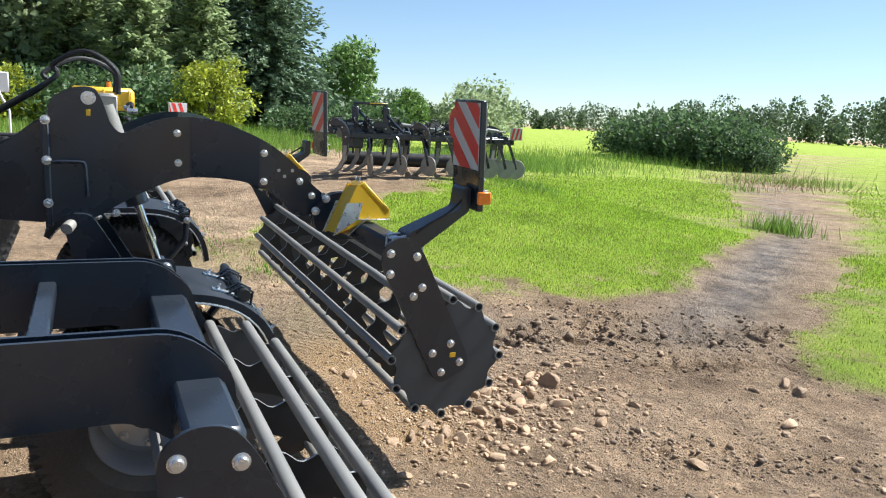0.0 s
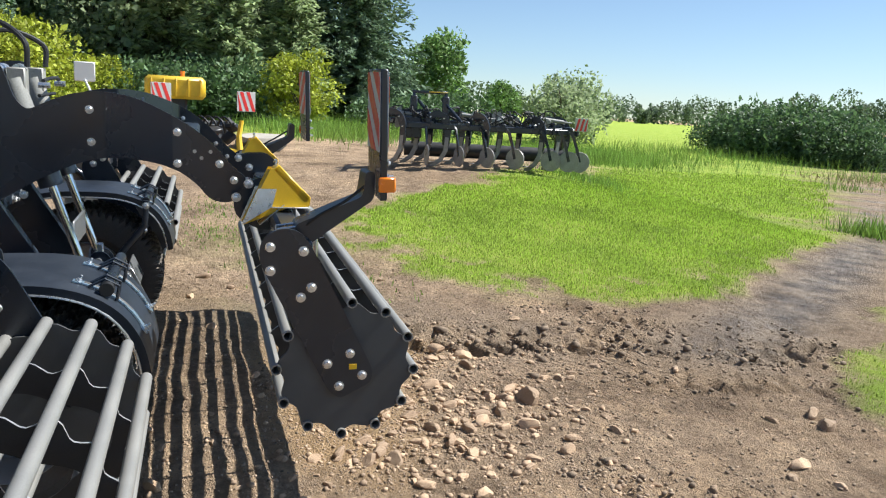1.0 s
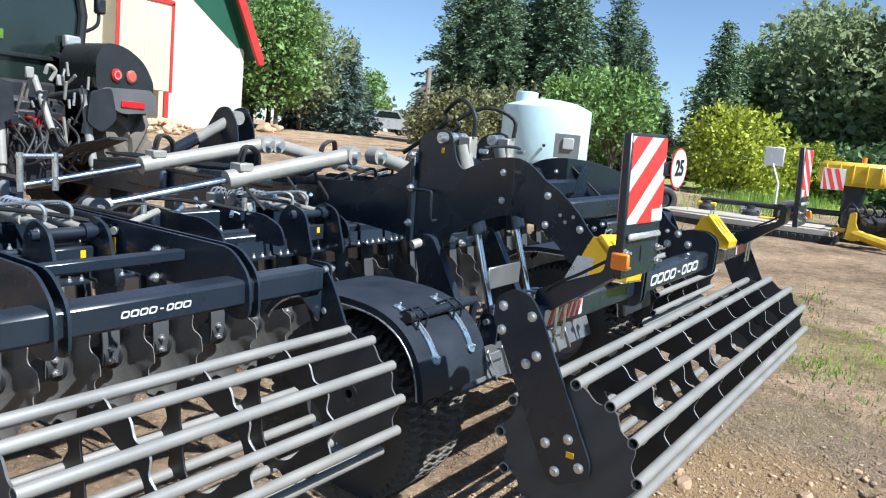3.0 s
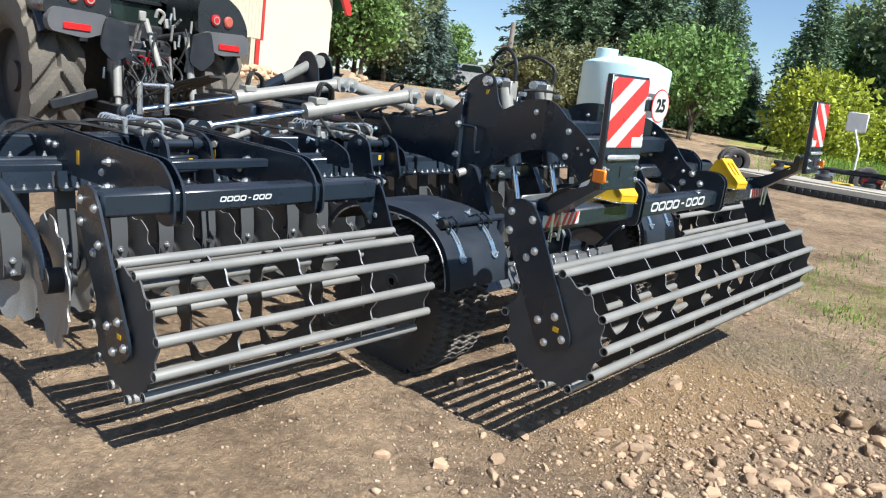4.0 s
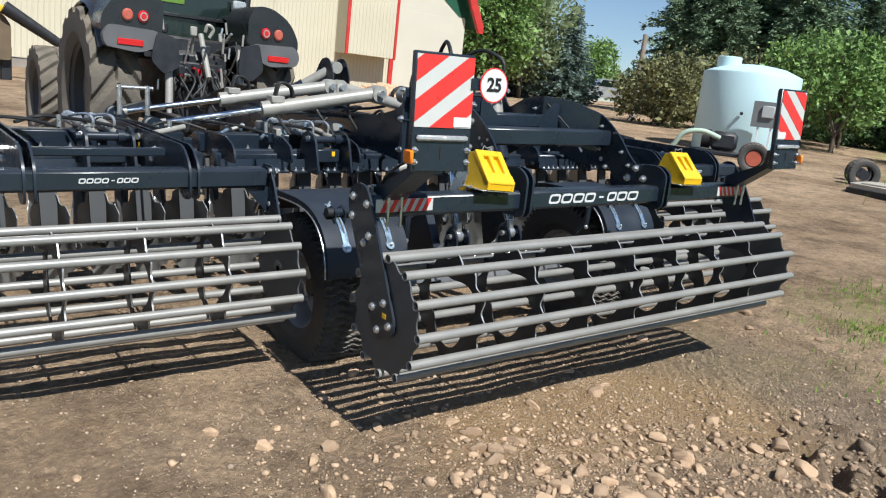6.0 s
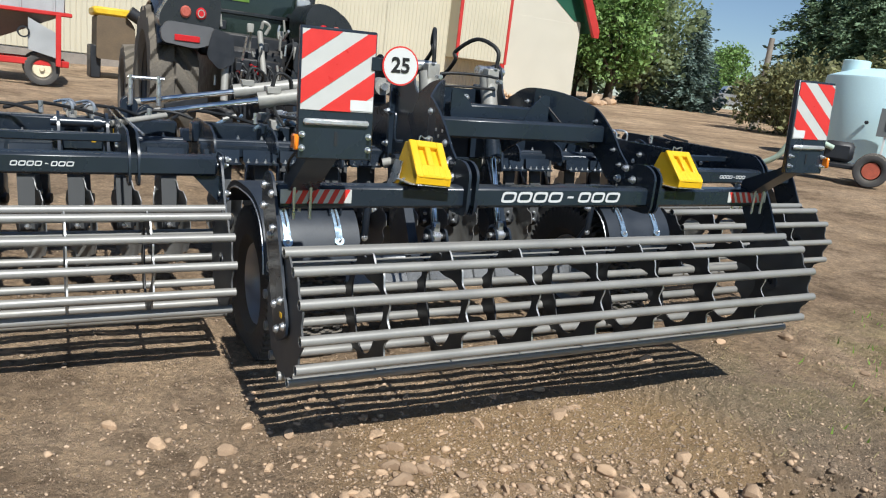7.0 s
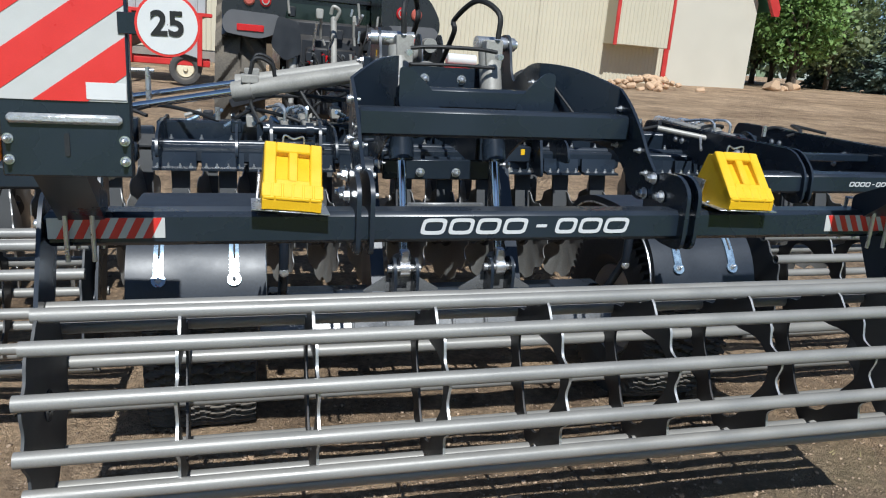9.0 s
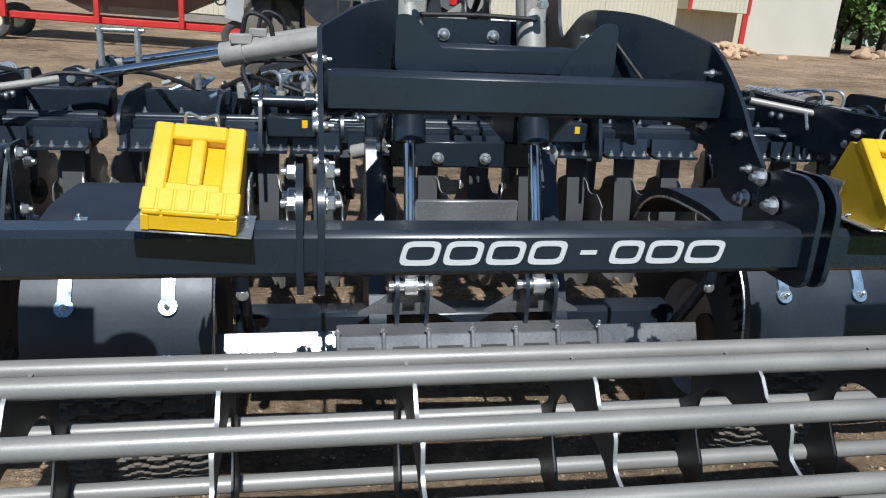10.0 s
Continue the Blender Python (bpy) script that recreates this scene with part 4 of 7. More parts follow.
        tc.body, tc.size, tc.align_x, tc.align_y, tc.extrude, tc.offset = "25", 0.078, "CENTER", "CENTER", 0.0008, 0.0022
        tob = bpy.data.objects.new("number", tc)
        scene.collection.objects.link(tob)
        bpy.context.view_layer.update()
        tm = bpy.data.meshes.new_from_object(tob)
        bpy.data.objects.remove(tob)
        tm.materials.clear()
        tm.materials.append(INK)
        part("number", tm, None, sign, "black numerals 25", pose(0, -0.003, 0, 90, 0, 0))
        part("sign_bracket", Geo().box(-1.2, -1.10, -0.285, -0.279, 1.68, 1.73, 0.002), BLACK, harrow)

# --- wings: beam, roller, side plates ---
for s in (-1, 1):
    roller("wing_roller", min(s * 1.50, s * 2.97), max(s * 1.50, s * 2.97), 0.85, 0.64, 3, 20)
    side_plate(s * 2.985, s, 0.865, 0.622, 1.12, 1.095)
    side_plate(s * 1.488, -s, 0.865, 0.622, 1.10, 1.075, bolts=False)
    inner = part("end_bracket", Geo().prism(rounded([(1.02, 1.17), (1.16, 1.17), (1.15, 0.93), (1.06, 0.86), (1.0, 0.90)], 0.03), "x", s * 1.47, s * 1.48), BLACK, harrow)
    for y, z in ((1.05, 1.14), (1.11, 1.10), (1.04, 0.96), (1.08, 0.92)):
        bolt(inner, (s * 1.48, y, z), (s, 0, 0))
        bolt(inner, (s * 1.46, y, z), (-s, 0, 0), BIGBOLT)
    part("gusset", Geo().prism([(s * 1.48, 1.05), (s * 1.62, 1.05), (s * 1.48, 0.90)], "y", 1.06, 1.07), BLACK, inner)
    part("wing_beam", Geo().box(s * 1.50, s * 2.975, 1.03, 1.15, 1.052, 1.155, 0.014), BLACK, harrow, "black square wing beam")
    x0, x1 = (-2.455, -2.185) if s < 0 else (2.185, 2.455)
    part("lettering", bars(x0, x1, 1.09, 1.118, 1.0295, WORD), LETTER, harrow, "white slanted maker's lettering as plain bars")
    for x in (1.91, 2.66):
        for d in (-0.022, 0.022):
            o = rounded([(1.00, 1.00), (1.005, 1.17), (1.12, 1.268), (2.66, 1.272), (2.70, 1.22), (2.70, 1.04), (1.75, 1.06), (1.22, 1.07), (1.12, 0.99)], 0.06)
            pl = part("wing_plate", Geo().prism(o, "x", s * (x + d) - 0.006, s * (x + d) + 0.006), BLACK, harrow, "black flat wing side plate")
            out = 1 if d * 1 > 0 else -1
            for y, z in ((1.585, 1.185), (1.595, 1.065), (1.655, 1.125), (2.18, 1.18), (2.20, 1.07), (2.26, 1.18), (2.28, 1.07)):
                bolt(pl, (s * (x + d + out * 0.006), y, z), (s * out, 0, 0), BIGBOLT if y < 1.6 else BOLT)
            if d > 0:
                part("sticker", Geo().box(s * (x + d + 0.006), s * (x + d + 0.0075), 1.9, 1.93, 1.12, 1.19, 0.0005), YELLOW, pl, "small yellow sticker")
    part("wing_cross_bar", Geo().box(s * 1.935, s * 2.64, 1.40, 1.45, 1.17, 1.215, 0.006), BLACK, harrow)

# --- disc rows: toolbars, clamps, arms and notched discs ---
g, n = Geo(), 96
vs, fs = [], []
for off in (0.0, 0.006):
    for r, h in ((0.045, 0.045), (0.12, 0.040), (0.20, 0.022), (0.285, 0.0)):
        for k in range(n):
            a = 2 * math.pi * k / n
            notch = 0.032 * max(0.0, math.sin(a * 10)) ** 0.6 if r > 0.25 else 0
            vs.append((h + off, (r - notch) * math.cos(a), (r - notch) * math.sin(a)))
for q in (0, 1):
    for j in range(3):
        for k in range(n):
            a, b = q * 4 * n + j * n + k, q * 4 * n + j * n + (k + 1) % n
            fs.append((a, b, b + n, a + n))
for k in range(n):
    k2 = (k + 1) % n
    fs += [(3 * n + k, 3 * n + k2, 7 * n + k2, 7 * n + k), (k, 4 * n + k, 4 * n + k2, k2)]
DISC_MESH = g.add(vs, fs).mesh("disc_blade", DISC)
DISC_MESH.materials.append(CUT)
for f in DISC_MESH.polygons:
    if math.hypot(f.center.y, f.center.z) > 0.243 and f.area < 0.00025:
        f.material_index = 1
HUB_MESH = Geo().lathe([(-0.02, 0.001), (-0.02, 0.055), (0.05, 0.055), (0.06, 0.075), (0.07, 0.075), (0.07, 0.04), (0.10, 0.035), (0.10, 0.001)], (0, 0, 0), "x", 20).mesh("hub", BLACK2)
ARM = Geo()
spine = curve([(0.0, -0.05, 0.02), (0.0, -0.065, -0.08), (0.0, -0.08, -0.20), (0.0, -0.095, -0.32), (0.0, -0.09, -0.43)], 5)
vs, fs = [], []
for k, p in enumerate(spine):
    w = 0.050 - 0.008 * k / (len(spine) - 1)
    d = (Vector(spine[min(k + 1, len(spine) - 1)]) - Vector(spine[max(k - 1, 0)])).normalized()
    nrm = Vector((0, -d.z, d.y)) * 0.012
    for sx in (-1, 1):
        for sn in (-1, 1):
            vs.append(Vector(p) + Vector((sx * w, 0, 0)) + nrm * sn)
for k in range(len(spine) - 1):
    a = k * 4
    fs += [(a, a + 1, a + 5, a + 4), (a + 1, a + 3, a + 7, a + 5), (a + 3, a + 2, a + 6, a + 7), (a + 2, a, a + 4, a + 6)]
fs += [(0, 2, 3, 1), (len(vs) - 4, len(vs) - 3, len(vs) - 1, len(vs) - 2)]
ARM_MESH = ARM.add(vs, fs).mesh("disc_arm", PLATE)
CLAMP_MESH = Geo().box(-0.085, 0.085, -0.075, 0.075, -0.012, 0.012, 0.006).prism([(-0.075, 0.0), (-0.055, 0.075), (0.055, 0.075), (0.075, 0.0)], "x", -0.085, 0.085).mesh("clamp", BLACK2)
for row, (ty, tz, sign, shift) in enumerate(((2.15, 0.98, 1, 0.0), (2.98, 0.98, -1, 0.125))):
    for x0, x1 in ((-1.40, 1.40), (-3.02, -1.47), (1.47, 3.02)):
        part("toolbar", Geo().box(x0, x1, ty - 0.05, ty + 0.05, tz + 0.02, tz + 0.12, 0.012), BLACK, harrow, "black square toolbar of a disc row")
    xs = [-1.25 + 0.25 * k for k in range(11)] + [s * (1.60 + 0.27 * k) for s in (-1, 1) for k in range(6)]
    for x in xs:
        x = x + shift * (1 if abs(x) < 1.4 else 0.6)
        arm = part("disc_arm", ARM_MESH, None, harrow, "", pose(x, ty, tz, 0, 0, 0))
        part("clamp", CLAMP_MESH, None, arm, "black rubber-sprung clamp", pose(0, -0.01, 0.0, 0, 0, 0))
        for dx in (-0.055, 0, 0.055):
            bolt(arm, (dx, -0.065, 0.012), (0, 0, 1), NUT)
        part("disc_blade", DISC_MESH, None, arm, "", pose(0.02 * sign, -0.03, -0.40, 0, 0, 16 * sign))
        part("hub", HUB_MESH, None, arm, "", pose(-0.03, -0.06, -0.40, 0, 0, 16 * sign))
        for dz in (-0.03, 0.03):
            bolt(arm, (0.0, -0.10, -0.38 + dz), (0, -1, 0), BIGBOLT)
for s in (-1, 1):
    edge = part("edge_disc", DISC_MESH, None, harrow, "large plain edge disc", pose(s * 3.05, 1.34, 0.73, 0, 0, 8 * s))
    part("hub", HUB_MESH, None, edge)
    part("edge_disc_arm", Geo().sweep(curve([(s * 3.03, 2.15, 1.05), (s * 3.06, 1.8, 1.03), (s * 3.05, 1.45, 0.85), (s * 3.05, 1.36, 0.73)], 5), 0.028, 10), BLACK, harrow)

# --- depth adjusters on the rear toolbars ---
for x0, x1 in ((-1.40, 1.40), (-3.0, -1.5), (1.5, 3.0)):
    k = x0 + 0.125
    while k < x1:
        prof = [(1.975, 0.978), (2.062, 0.978), (2.062, 1.062), (2.040, 1.068), (2.026, 0.992), (1.975, 0.990)]
        c = part("comb_plate", Geo().prism(prof, "x", k - 0.112, k + 0.112), BLACK, harrow)
        for d in (-0.085, -0.03, 0.03, 0.085):
            bolt(c, (k + d, 1.998, 0.990), (0, 0, 1), NUT)
        k += 0.25
rf = random.Random(21)
for k in range(60):
    x, y, z = rf.uniform(-1.3, 1.3), rf.uniform(2.2, 2.75), rf.uniform(1.18, 1.27)
    if k % 3 == 0:
        part("valve", Geo().box(x - 0.03, x + 0.03, y - 0.05, y + 0.05, z - 0.03, z + 0.04, 0.006), (CYL, BLACK2, BLACK)[k // 3 % 3], harrow)
    else:
        part("pipe_fitting", Geo().rod((x, y, z), (x + rf.uniform(-0.09, 0.09), y + rf.uniform(-0.1, 0.1), z + 0.03), 0.012, 8), (ZINC, BLUEZINC, CYL)[k % 3], harrow)
for x in (-2.10, -0.64, 0.64, 2.10):
    box_ = part("adjuster_box", Geo().box(x - 0.11, x + 0.11, 1.98, 2.10, 1.05, 1.145, 0.008), BLACK, harrow, "black adjuster box")
    part("sticker", Geo().box(x + 0.045, x + 0.07, 1.9785, 1.98, 1.095, 1.13, 0.0004), YELLOW, box_, "small yellow sticker")
    for d in (-0.13, 0.13):
        part("lug", Geo().prism(rounded([(1.82, 0.98), (1.90, 1.24), (2.02, 1.28), (2.10, 1.22), (2.14, 1.0)], 0.05), "x", x + d - 0.008, x + d + 0.008), BLACK, box_)
        bolt(box_, (x + d * 1.06, 1.99, 1.22), (1 if d > 0 else -1, 0, 0), BIGBOLT)
    part("pivot_tube", Geo().rod((x - 0.17, 1.99, 1.21), (x + 0.17, 1.99, 1.21), 0.026, 14).rod((x + 0.06, 1.99, 1.21), (x + 0.10, 1.99, 1.21), 0.04, 16), BLACK, box_)
    for dx, ln in ((-0.05, 0.62), (0.07, 0.5)):
        spin = part("spindle", Geo().rod((x + dx, 2.02, 1.22), (x + dx, 2.02 + ln, 1.25), 0.022, 12).rod((x + dx, 2.02 + ln * 0.4, 1.235), (x + dx, 2.02 + ln * 0.8, 1.245), 0.032, 14), CYL, box_, "grey adjusting cylinder")
        part("spring", Geo().sweep([(x + dx + 0.038 * math.cos(a * 0.7), 2.02 + ln * 0.85 + 0.0022 * a * 2, 1.248 + 0.038 * math.sin(a * 0.7)) for a in range(64)], 0.006, 6), ZINC, spin)
        part("hose_elbow", Geo().sweep(curve([(x + dx, 2.1, 1.24), (x + dx, 2.1, 1.30), (x + dx - 0.03, 2.14, 1.325), (x + dx - 0.09, 2.3, 1.30)], 4), 0.009, 8), ZINC, spin)
g = Geo()
for x0, x1 in ((-1.40, 1.40), (-3.0, -1.5), (1.5, 3.0)):
    part("shaft", Geo().rod((x0, 2.18, 1.10), (x1, 2.18, 1.10), 0.022, 12), BLACK, harrow)
    part("front_beam", Geo().box(x0, x1, 2.42, 2.56, 1.06, 1.20, 0.012), BLACK, harrow, "black square frame beam")
    k = x0 + 0.1
    while k < x1:
        bolt(harrow, (k, 2.18, 1.122), (0, 0, 1), NUT)
        k += 0.16

# --- middle frame, drawbar ---
for s in (-1, 1):
    o = rounded([(1.475, 1.10), (1.475, 1.60), (1.55, 1.58), (1.68, 1.47), (1.95, 1.40), (2.75, 1.37), (2.75, 1.14), (1.9, 1.14)], 0.05)
    part("tongue_plate", Geo().prism(o, "x", s * 0.245, s * 0.257), BLACK, harrow, "black tongue side plate")
    for x in (0.42, 0.95, 1.35):
        part("frame_plate", Geo().prism(rounded([(1.86, 1.06), (1.90, 1.17), (2.04, 1.22), (2.6, 1.22), (2.7, 1.05)], 0.05), "x", s * x - 0.007, s * x + 0.007), BLACK, harrow)
    # folding cylinders from the middle out to the wing
    for a, b, y2 in (((s * 1.68, 2.52, 1.235), (s * 0.13, 2.17, 1.545), 0), ((s * 1.72, 3.35, 1.24), (s * 0.05, 3.08, 1.545), 1)):
        a, b = Vector(a), Vector(b)
        d = b - a
        u = d.normalized()
        c = part("fold_cylinder", Geo().rod(a + d * 0.50, b, 0.050, 20).rod(a + d * 0.46, a + d * 0.53, 0.058, 20), CYL, harrow, "grey hydraulic folding cylinder")
        part("piston_rod", Geo().rod(a, a + d * 0.48, 0.023, 16), CHROME, c)
        part("rod_eye", Geo().rod(a + Vector((0, -0.04, 0)), a + Vector((0, 0.04, 0)), 0.045, 18).rod(a, a + u * 0.09, 0.032, 14), CYL, c)
        part("pin", Geo().rod(a + Vector((0, -0.075, 0)), a + Vector((0, 0.075, 0)), 0.02, 12), ZINC, c)
        part("pin", Geo().rod(b + Vector((0, -0.08, 0)), b + Vector((0, 0.08, 0)), 0.026, 14), ZINC, c)
        part("head_eye", Geo().rod(b + Vector((0, -0.045, 0)), b + Vector((0, 0.045, 0)), 0.062, 20), CYL, c)
        part("valve_block", Geo().box(-0.05, 0.05, -0.05, 0.05, 0.035, 0.085, 0.006, Matrix.Translation(a + d * 0.52)), CYL, c)
        for e in (0.0, 0.03):
            part("hose", Geo().sweep(curve([a + d * 0.52 + Vector((0, e, 0.08)), a + d * 0.54 + Vector((0, e, 0.17)), a + d * 0.60 + Vector((0, e + 0.03, 0.12)), a + d * 0.66 + Vector((0, e + 0.06, -0.05)), b + Vector((0, 0.1 + e, -0.2))], 5), 0.011, 8), RUBBER, c)
        for dy in (-0.055, 0.055):
            part("lug", Geo().prism(rounded([(a.x - 0.06, 1.10), (a.x - 0.06, 1.26), (a.x, 1.30), (a.x + 0.06, 1.26), (a.x + 0.06, 1.10)], 0.04), "y", a.y + dy - 0.007, a.y + dy + 0.007), BLACK, harrow)
    part("transport_lock", Geo().sweep(curve([(s * 1.72, 3.20, 1.24), (s * 1.72, 3.20, 1.46)], 2), 0.018, 10).sweep(curve([(s * 1.52, 3.20, 1.24), (s * 1.52, 3.20, 1.46)], 2), 0.018, 10).rod((s * 1.74, 3.20, 1.44), (s * 1.48, 3.20, 1.44), 0.014, 10), ZINC, harrow, "zinc transport lock bracket")
    part("strut", Geo().rod((s * 1.95, 1.90, 1.22), (s * 1.62, 2.06, 1.27), 0.018, 12), CYL, harrow)
    part("strut_lever", Geo().rod((s * 1.86, 1.95, 1.24), (s * 1.78, 1.80, 1.17), 0.008, 8), ZINC, harrow)
for x in (-0.12, 0.12):
    part("drawbar_plate", Geo().box(x - 0.01, x + 0.01, 2.70, 5.2, 1.02, 1.25, 0.004), BLACK, harrow)
part("cross_frame", Geo().box(-0.2, 0.9, 4.1, 4.6, 1.10, 1.26, 0.02), BLACK, harrow)
part("drawbar_top", Geo().box(-0.14, 0.14, 2.6, 5.1, 1.25, 1.275, 0.006), BLACK, harrow)
part("hitch_eye", Geo().box(-0.06, 0.06, 5.1, 5.6, 0.72, 0.86, 0.02).box(-0.10, 0.10, 5.0, 5.2, 0.72, 1.25, 0.02), BLACK2, harrow)
mast = part("mast", Geo().prism(rounded([(4.05, 1.20), (4.10, 1.66), (4.22, 1.80), (4.36, 1.78), (4.62, 1.46), (4.66, 1.20)], 0.09), "x", 0.54, 0.552).prism(rounded([(4.05, 1.20), (4.10, 1.66), (4.22, 1.80), (4.36, 1.78), (4.62, 1.46), (4.66, 1.20)], 0.09), "x", 0.72, 0.732).box(0.55, 0.73, 4.5, 4.52, 1.2, 1.45, 0.004), BLACK, harrow, "black curved mast plates of the drawbar")
top_link = part("drawbar_cylinder", Geo().rod((0.63, 4.25, 1.70), (0.36, 4.4, 1.50), 0.05, 16).rod((0.63, 4.18, 1.70), (0.63, 4.32, 1.70), 0.06, 14), CYL, harrow, "grey drawbar cylinder")
part("cylinder_sleeve", Geo().rod((0.37, 4.4, 1.51), (0.02, 4.6, 1.26), 0.055, 14), BLACK, top_link)

# --- hose bundles over the frame ---
rh = random.Random(4)
for k in range(9):
    x = -0.8 + 0.18 * k + rh.uniform(-0.05, 0.05)
    pts = [(x, 2.25 + rh.uniform(-0.1, 0.2), 1.22), (x + rh.uniform(-0.2, 0.2), 2.3, 1.36 + rh.uniform(-0.05, 0.1)), (x * 0.7 + rh.uniform(-0.2, 0.2), 2.5, 1.34 + rh.uniform(-0.05, 0.1)), (x * 0.4, 2.8, 1.34), (x * 0.2, 3.6, 1.34), (x * 0.15, 5.0, 1.32)]
    part("hose", Geo().sweep(curve(pts, 6), 0.011, 7), RUBBER, harrow)
for s in (-1, 1):
    for k in range(7):
        x = s * (0.7 + 0.32 * k) + rh.uniform(-0.1, 0.1)
        e = s * rh.uniform(0.3, 0.6)
        pts = [(x, 2.0 + rh.uniform(0, 0.3), 1.24), (x + e * 0.3, 2.1 + rh.uniform(0, 0.3), 1.27), (x + e * 0.7, 2.2 + rh.uniform(0, 0.3), 1.275), (x + e, 2.1 + rh.uniform(0, 0.4), 1.24)]
        part("hose", Geo().sweep(curve(pts, 6), 0.011, 7), RUBBER, harrow)
        if k % 2:
            part("hose_fitting", Geo().rod(pts[0], Vector(pts[0]) + Vector((0, 0, 0.07)), 0.014, 8), ZINC, harrow)
part("stay_rope", Geo().sweep([(0.32, 0.80, 1.60), (0.42, 0.62, 1.42)], 0.006, 6), RUBBER, harrow)

# ---- wheel chocks on brackets on the rear beam ----
def chock(x):
    """A wheel chock: a wedge with a sloping tread face that has two pockets and a row of toes."""
    m = ONMACHINE @ Matrix.Translation((x, 0, 1.196)) @ pose(0, 0, 0, 0, 4.5 if x < 0 else 2, 0) @ Matrix.Translation((0, 0, -1.185)) @ Matrix.Diagonal((1.03, 1, 1, 1))
    c = thing("wheel_chock", "yellow plastic wheel chock in a zinc bracket on the beam", "wheel chock", "wheel chocks", m)
    body = Geo().prism([(0.075, 1.345), (0.105, 1.35), (0.215, 1.12), (0.03, 1.195), (-0.062, 1.195), (-0.066, 1.222)], "x", -0.07, 0.07)
    part("body", body, YELLOW, c)
    slope = Matrix.Translation((0, -0.068, 1.225)) @ pose(0, 0, 0, 46, 0, 0)
    f = Geo()
    for x0, x1, y0, y1 in ((-0.083, -0.048, 0, 0.205), (0.048, 0.083, 0, 0.205), (-0.05, 0.05, 0.0, 0.07), (-0.05, 0.05, 0.168, 0.205), (-0.014, 0.014, 0.06, 0.17)):
        f.box(x0, x1, y0, y1, -0.03, 0.006, 0.004, slope)
    part("tread_face", f, YELLOW, c)
    side = [(0.08, 1.36), (0.105, 1.36), (0.222, 1.11), (0.03, 1.188), (-0.064, 1.194), (-0.068, 1.222)]
    for sx in (-1, 1):
        part("side_wall", Geo().prism(side, "x", sx * 0.07, sx * 0.083), YELLOW, c)
    for k in range(6):
        a = -0.0725 + k * 0.029
        part("toe", Geo().box(a - 0.0135, a + 0.0135, 0.006, 0.055, 0.002, 0.0075, 0.003, slope), YELLOW, c)
    part("wire_handle", Geo().sweep(curve([(-0.03, 0.08, 1.355), (-0.028, 0.075, 1.395), (0, 0.085, 1.385), (0.028, 0.075, 1.395), (0.03, 0.08, 1.355)], 4), 0.003, 6), ZINC, c)
    part("bracket", Geo().box(-0.11, 0.11, -0.06, 0.10, 1.187, 1.191, 0.001).box(-0.095, 0.095, 0.06, 0.20, -0.002, 0.002, 0.001, Matrix.Translation((0, 0.0, 1.24)) @ pose(0, 0, 0, -40, 0, 0)), ZINC, c)
    for sx in (-1, 1):
        part("bracket_side", Geo().prism([(0.10, 1.19), (0.23, 1.11), (0.16, 1.27), (0.08, 1.27)], "x", sx * 0.090, sx * 0.094), ZINC, c)
    return c


chock(-0.785)
chock(0.765)

# ---- tractor ----
TRX, TRY = 0.29, 7.35  # middle of the rear axle
TPAINT = material("dark metallic tractor paint", (0.030, 0.031, 0.034), 0.28, 0.4, 0.2, 4, 200, coat=0.4, dust=0.08)
TGREY = material("grey mudguard plastic", (0.10, 0.10, 0.104), 0.5, 0, 0.15, 5, 120, dust=0.2)
GLASS = material("dark cab glass", (0.012, 0.02, 0.017), 0.06, 0, 0.3, 2, 30, coat=0.6)
RIMT = material("dark tractor rim", (0.05, 0.05, 0.052), 0.5, 0.3, 0.2, 6, 90, dust=0.3)


DULLRED = material("dull red lamp glass", (0.42, 0.10, 0.07), 0.3, 0, 0.12, 40, 200)


def ag_tyre(r, w, lugs):
    """A tractor tyre with slanted lugs in a herringbone."""
    sides = [(w * 0.38, r * 0.56), (w * 0.5, r * 0.68), (w * 0.51, r * 0.80), (w * 0.50, r * 0.87)]
    tread = [((2 * j / 27 - 1) * w * 0.5, r - 0.03 * r * (2 * j / 27 - 1) ** 4, r * 0.065) for j in range(28)]

    def step(turn, u):
        f = (turn * lugs - abs(u) * 0.95 + (0.5 if u > 0 else 0)) % 1.0
        return min(1.0, max(0.0, (0.72 - f) * 9)) * min(1.0, max(0.0, f * 9 + 0.1))
    return treaded(sides, tread, step, lugs * 20, "tyre", DUSTY_TYRE)


AG_REAR = ag_tyre(0.98, 0.54, 15)
AG_FRONT = ag_tyre(0.72, 0.54, 18)
gz = float(slope(TRX, TRY)) + 0.06
tractor = thing("tractor", "large dark grey farm tractor with dusty tyres hitched to the harrow", "tractor", m=pose(TRX, TRY, gz, 0, 0, -2.0))
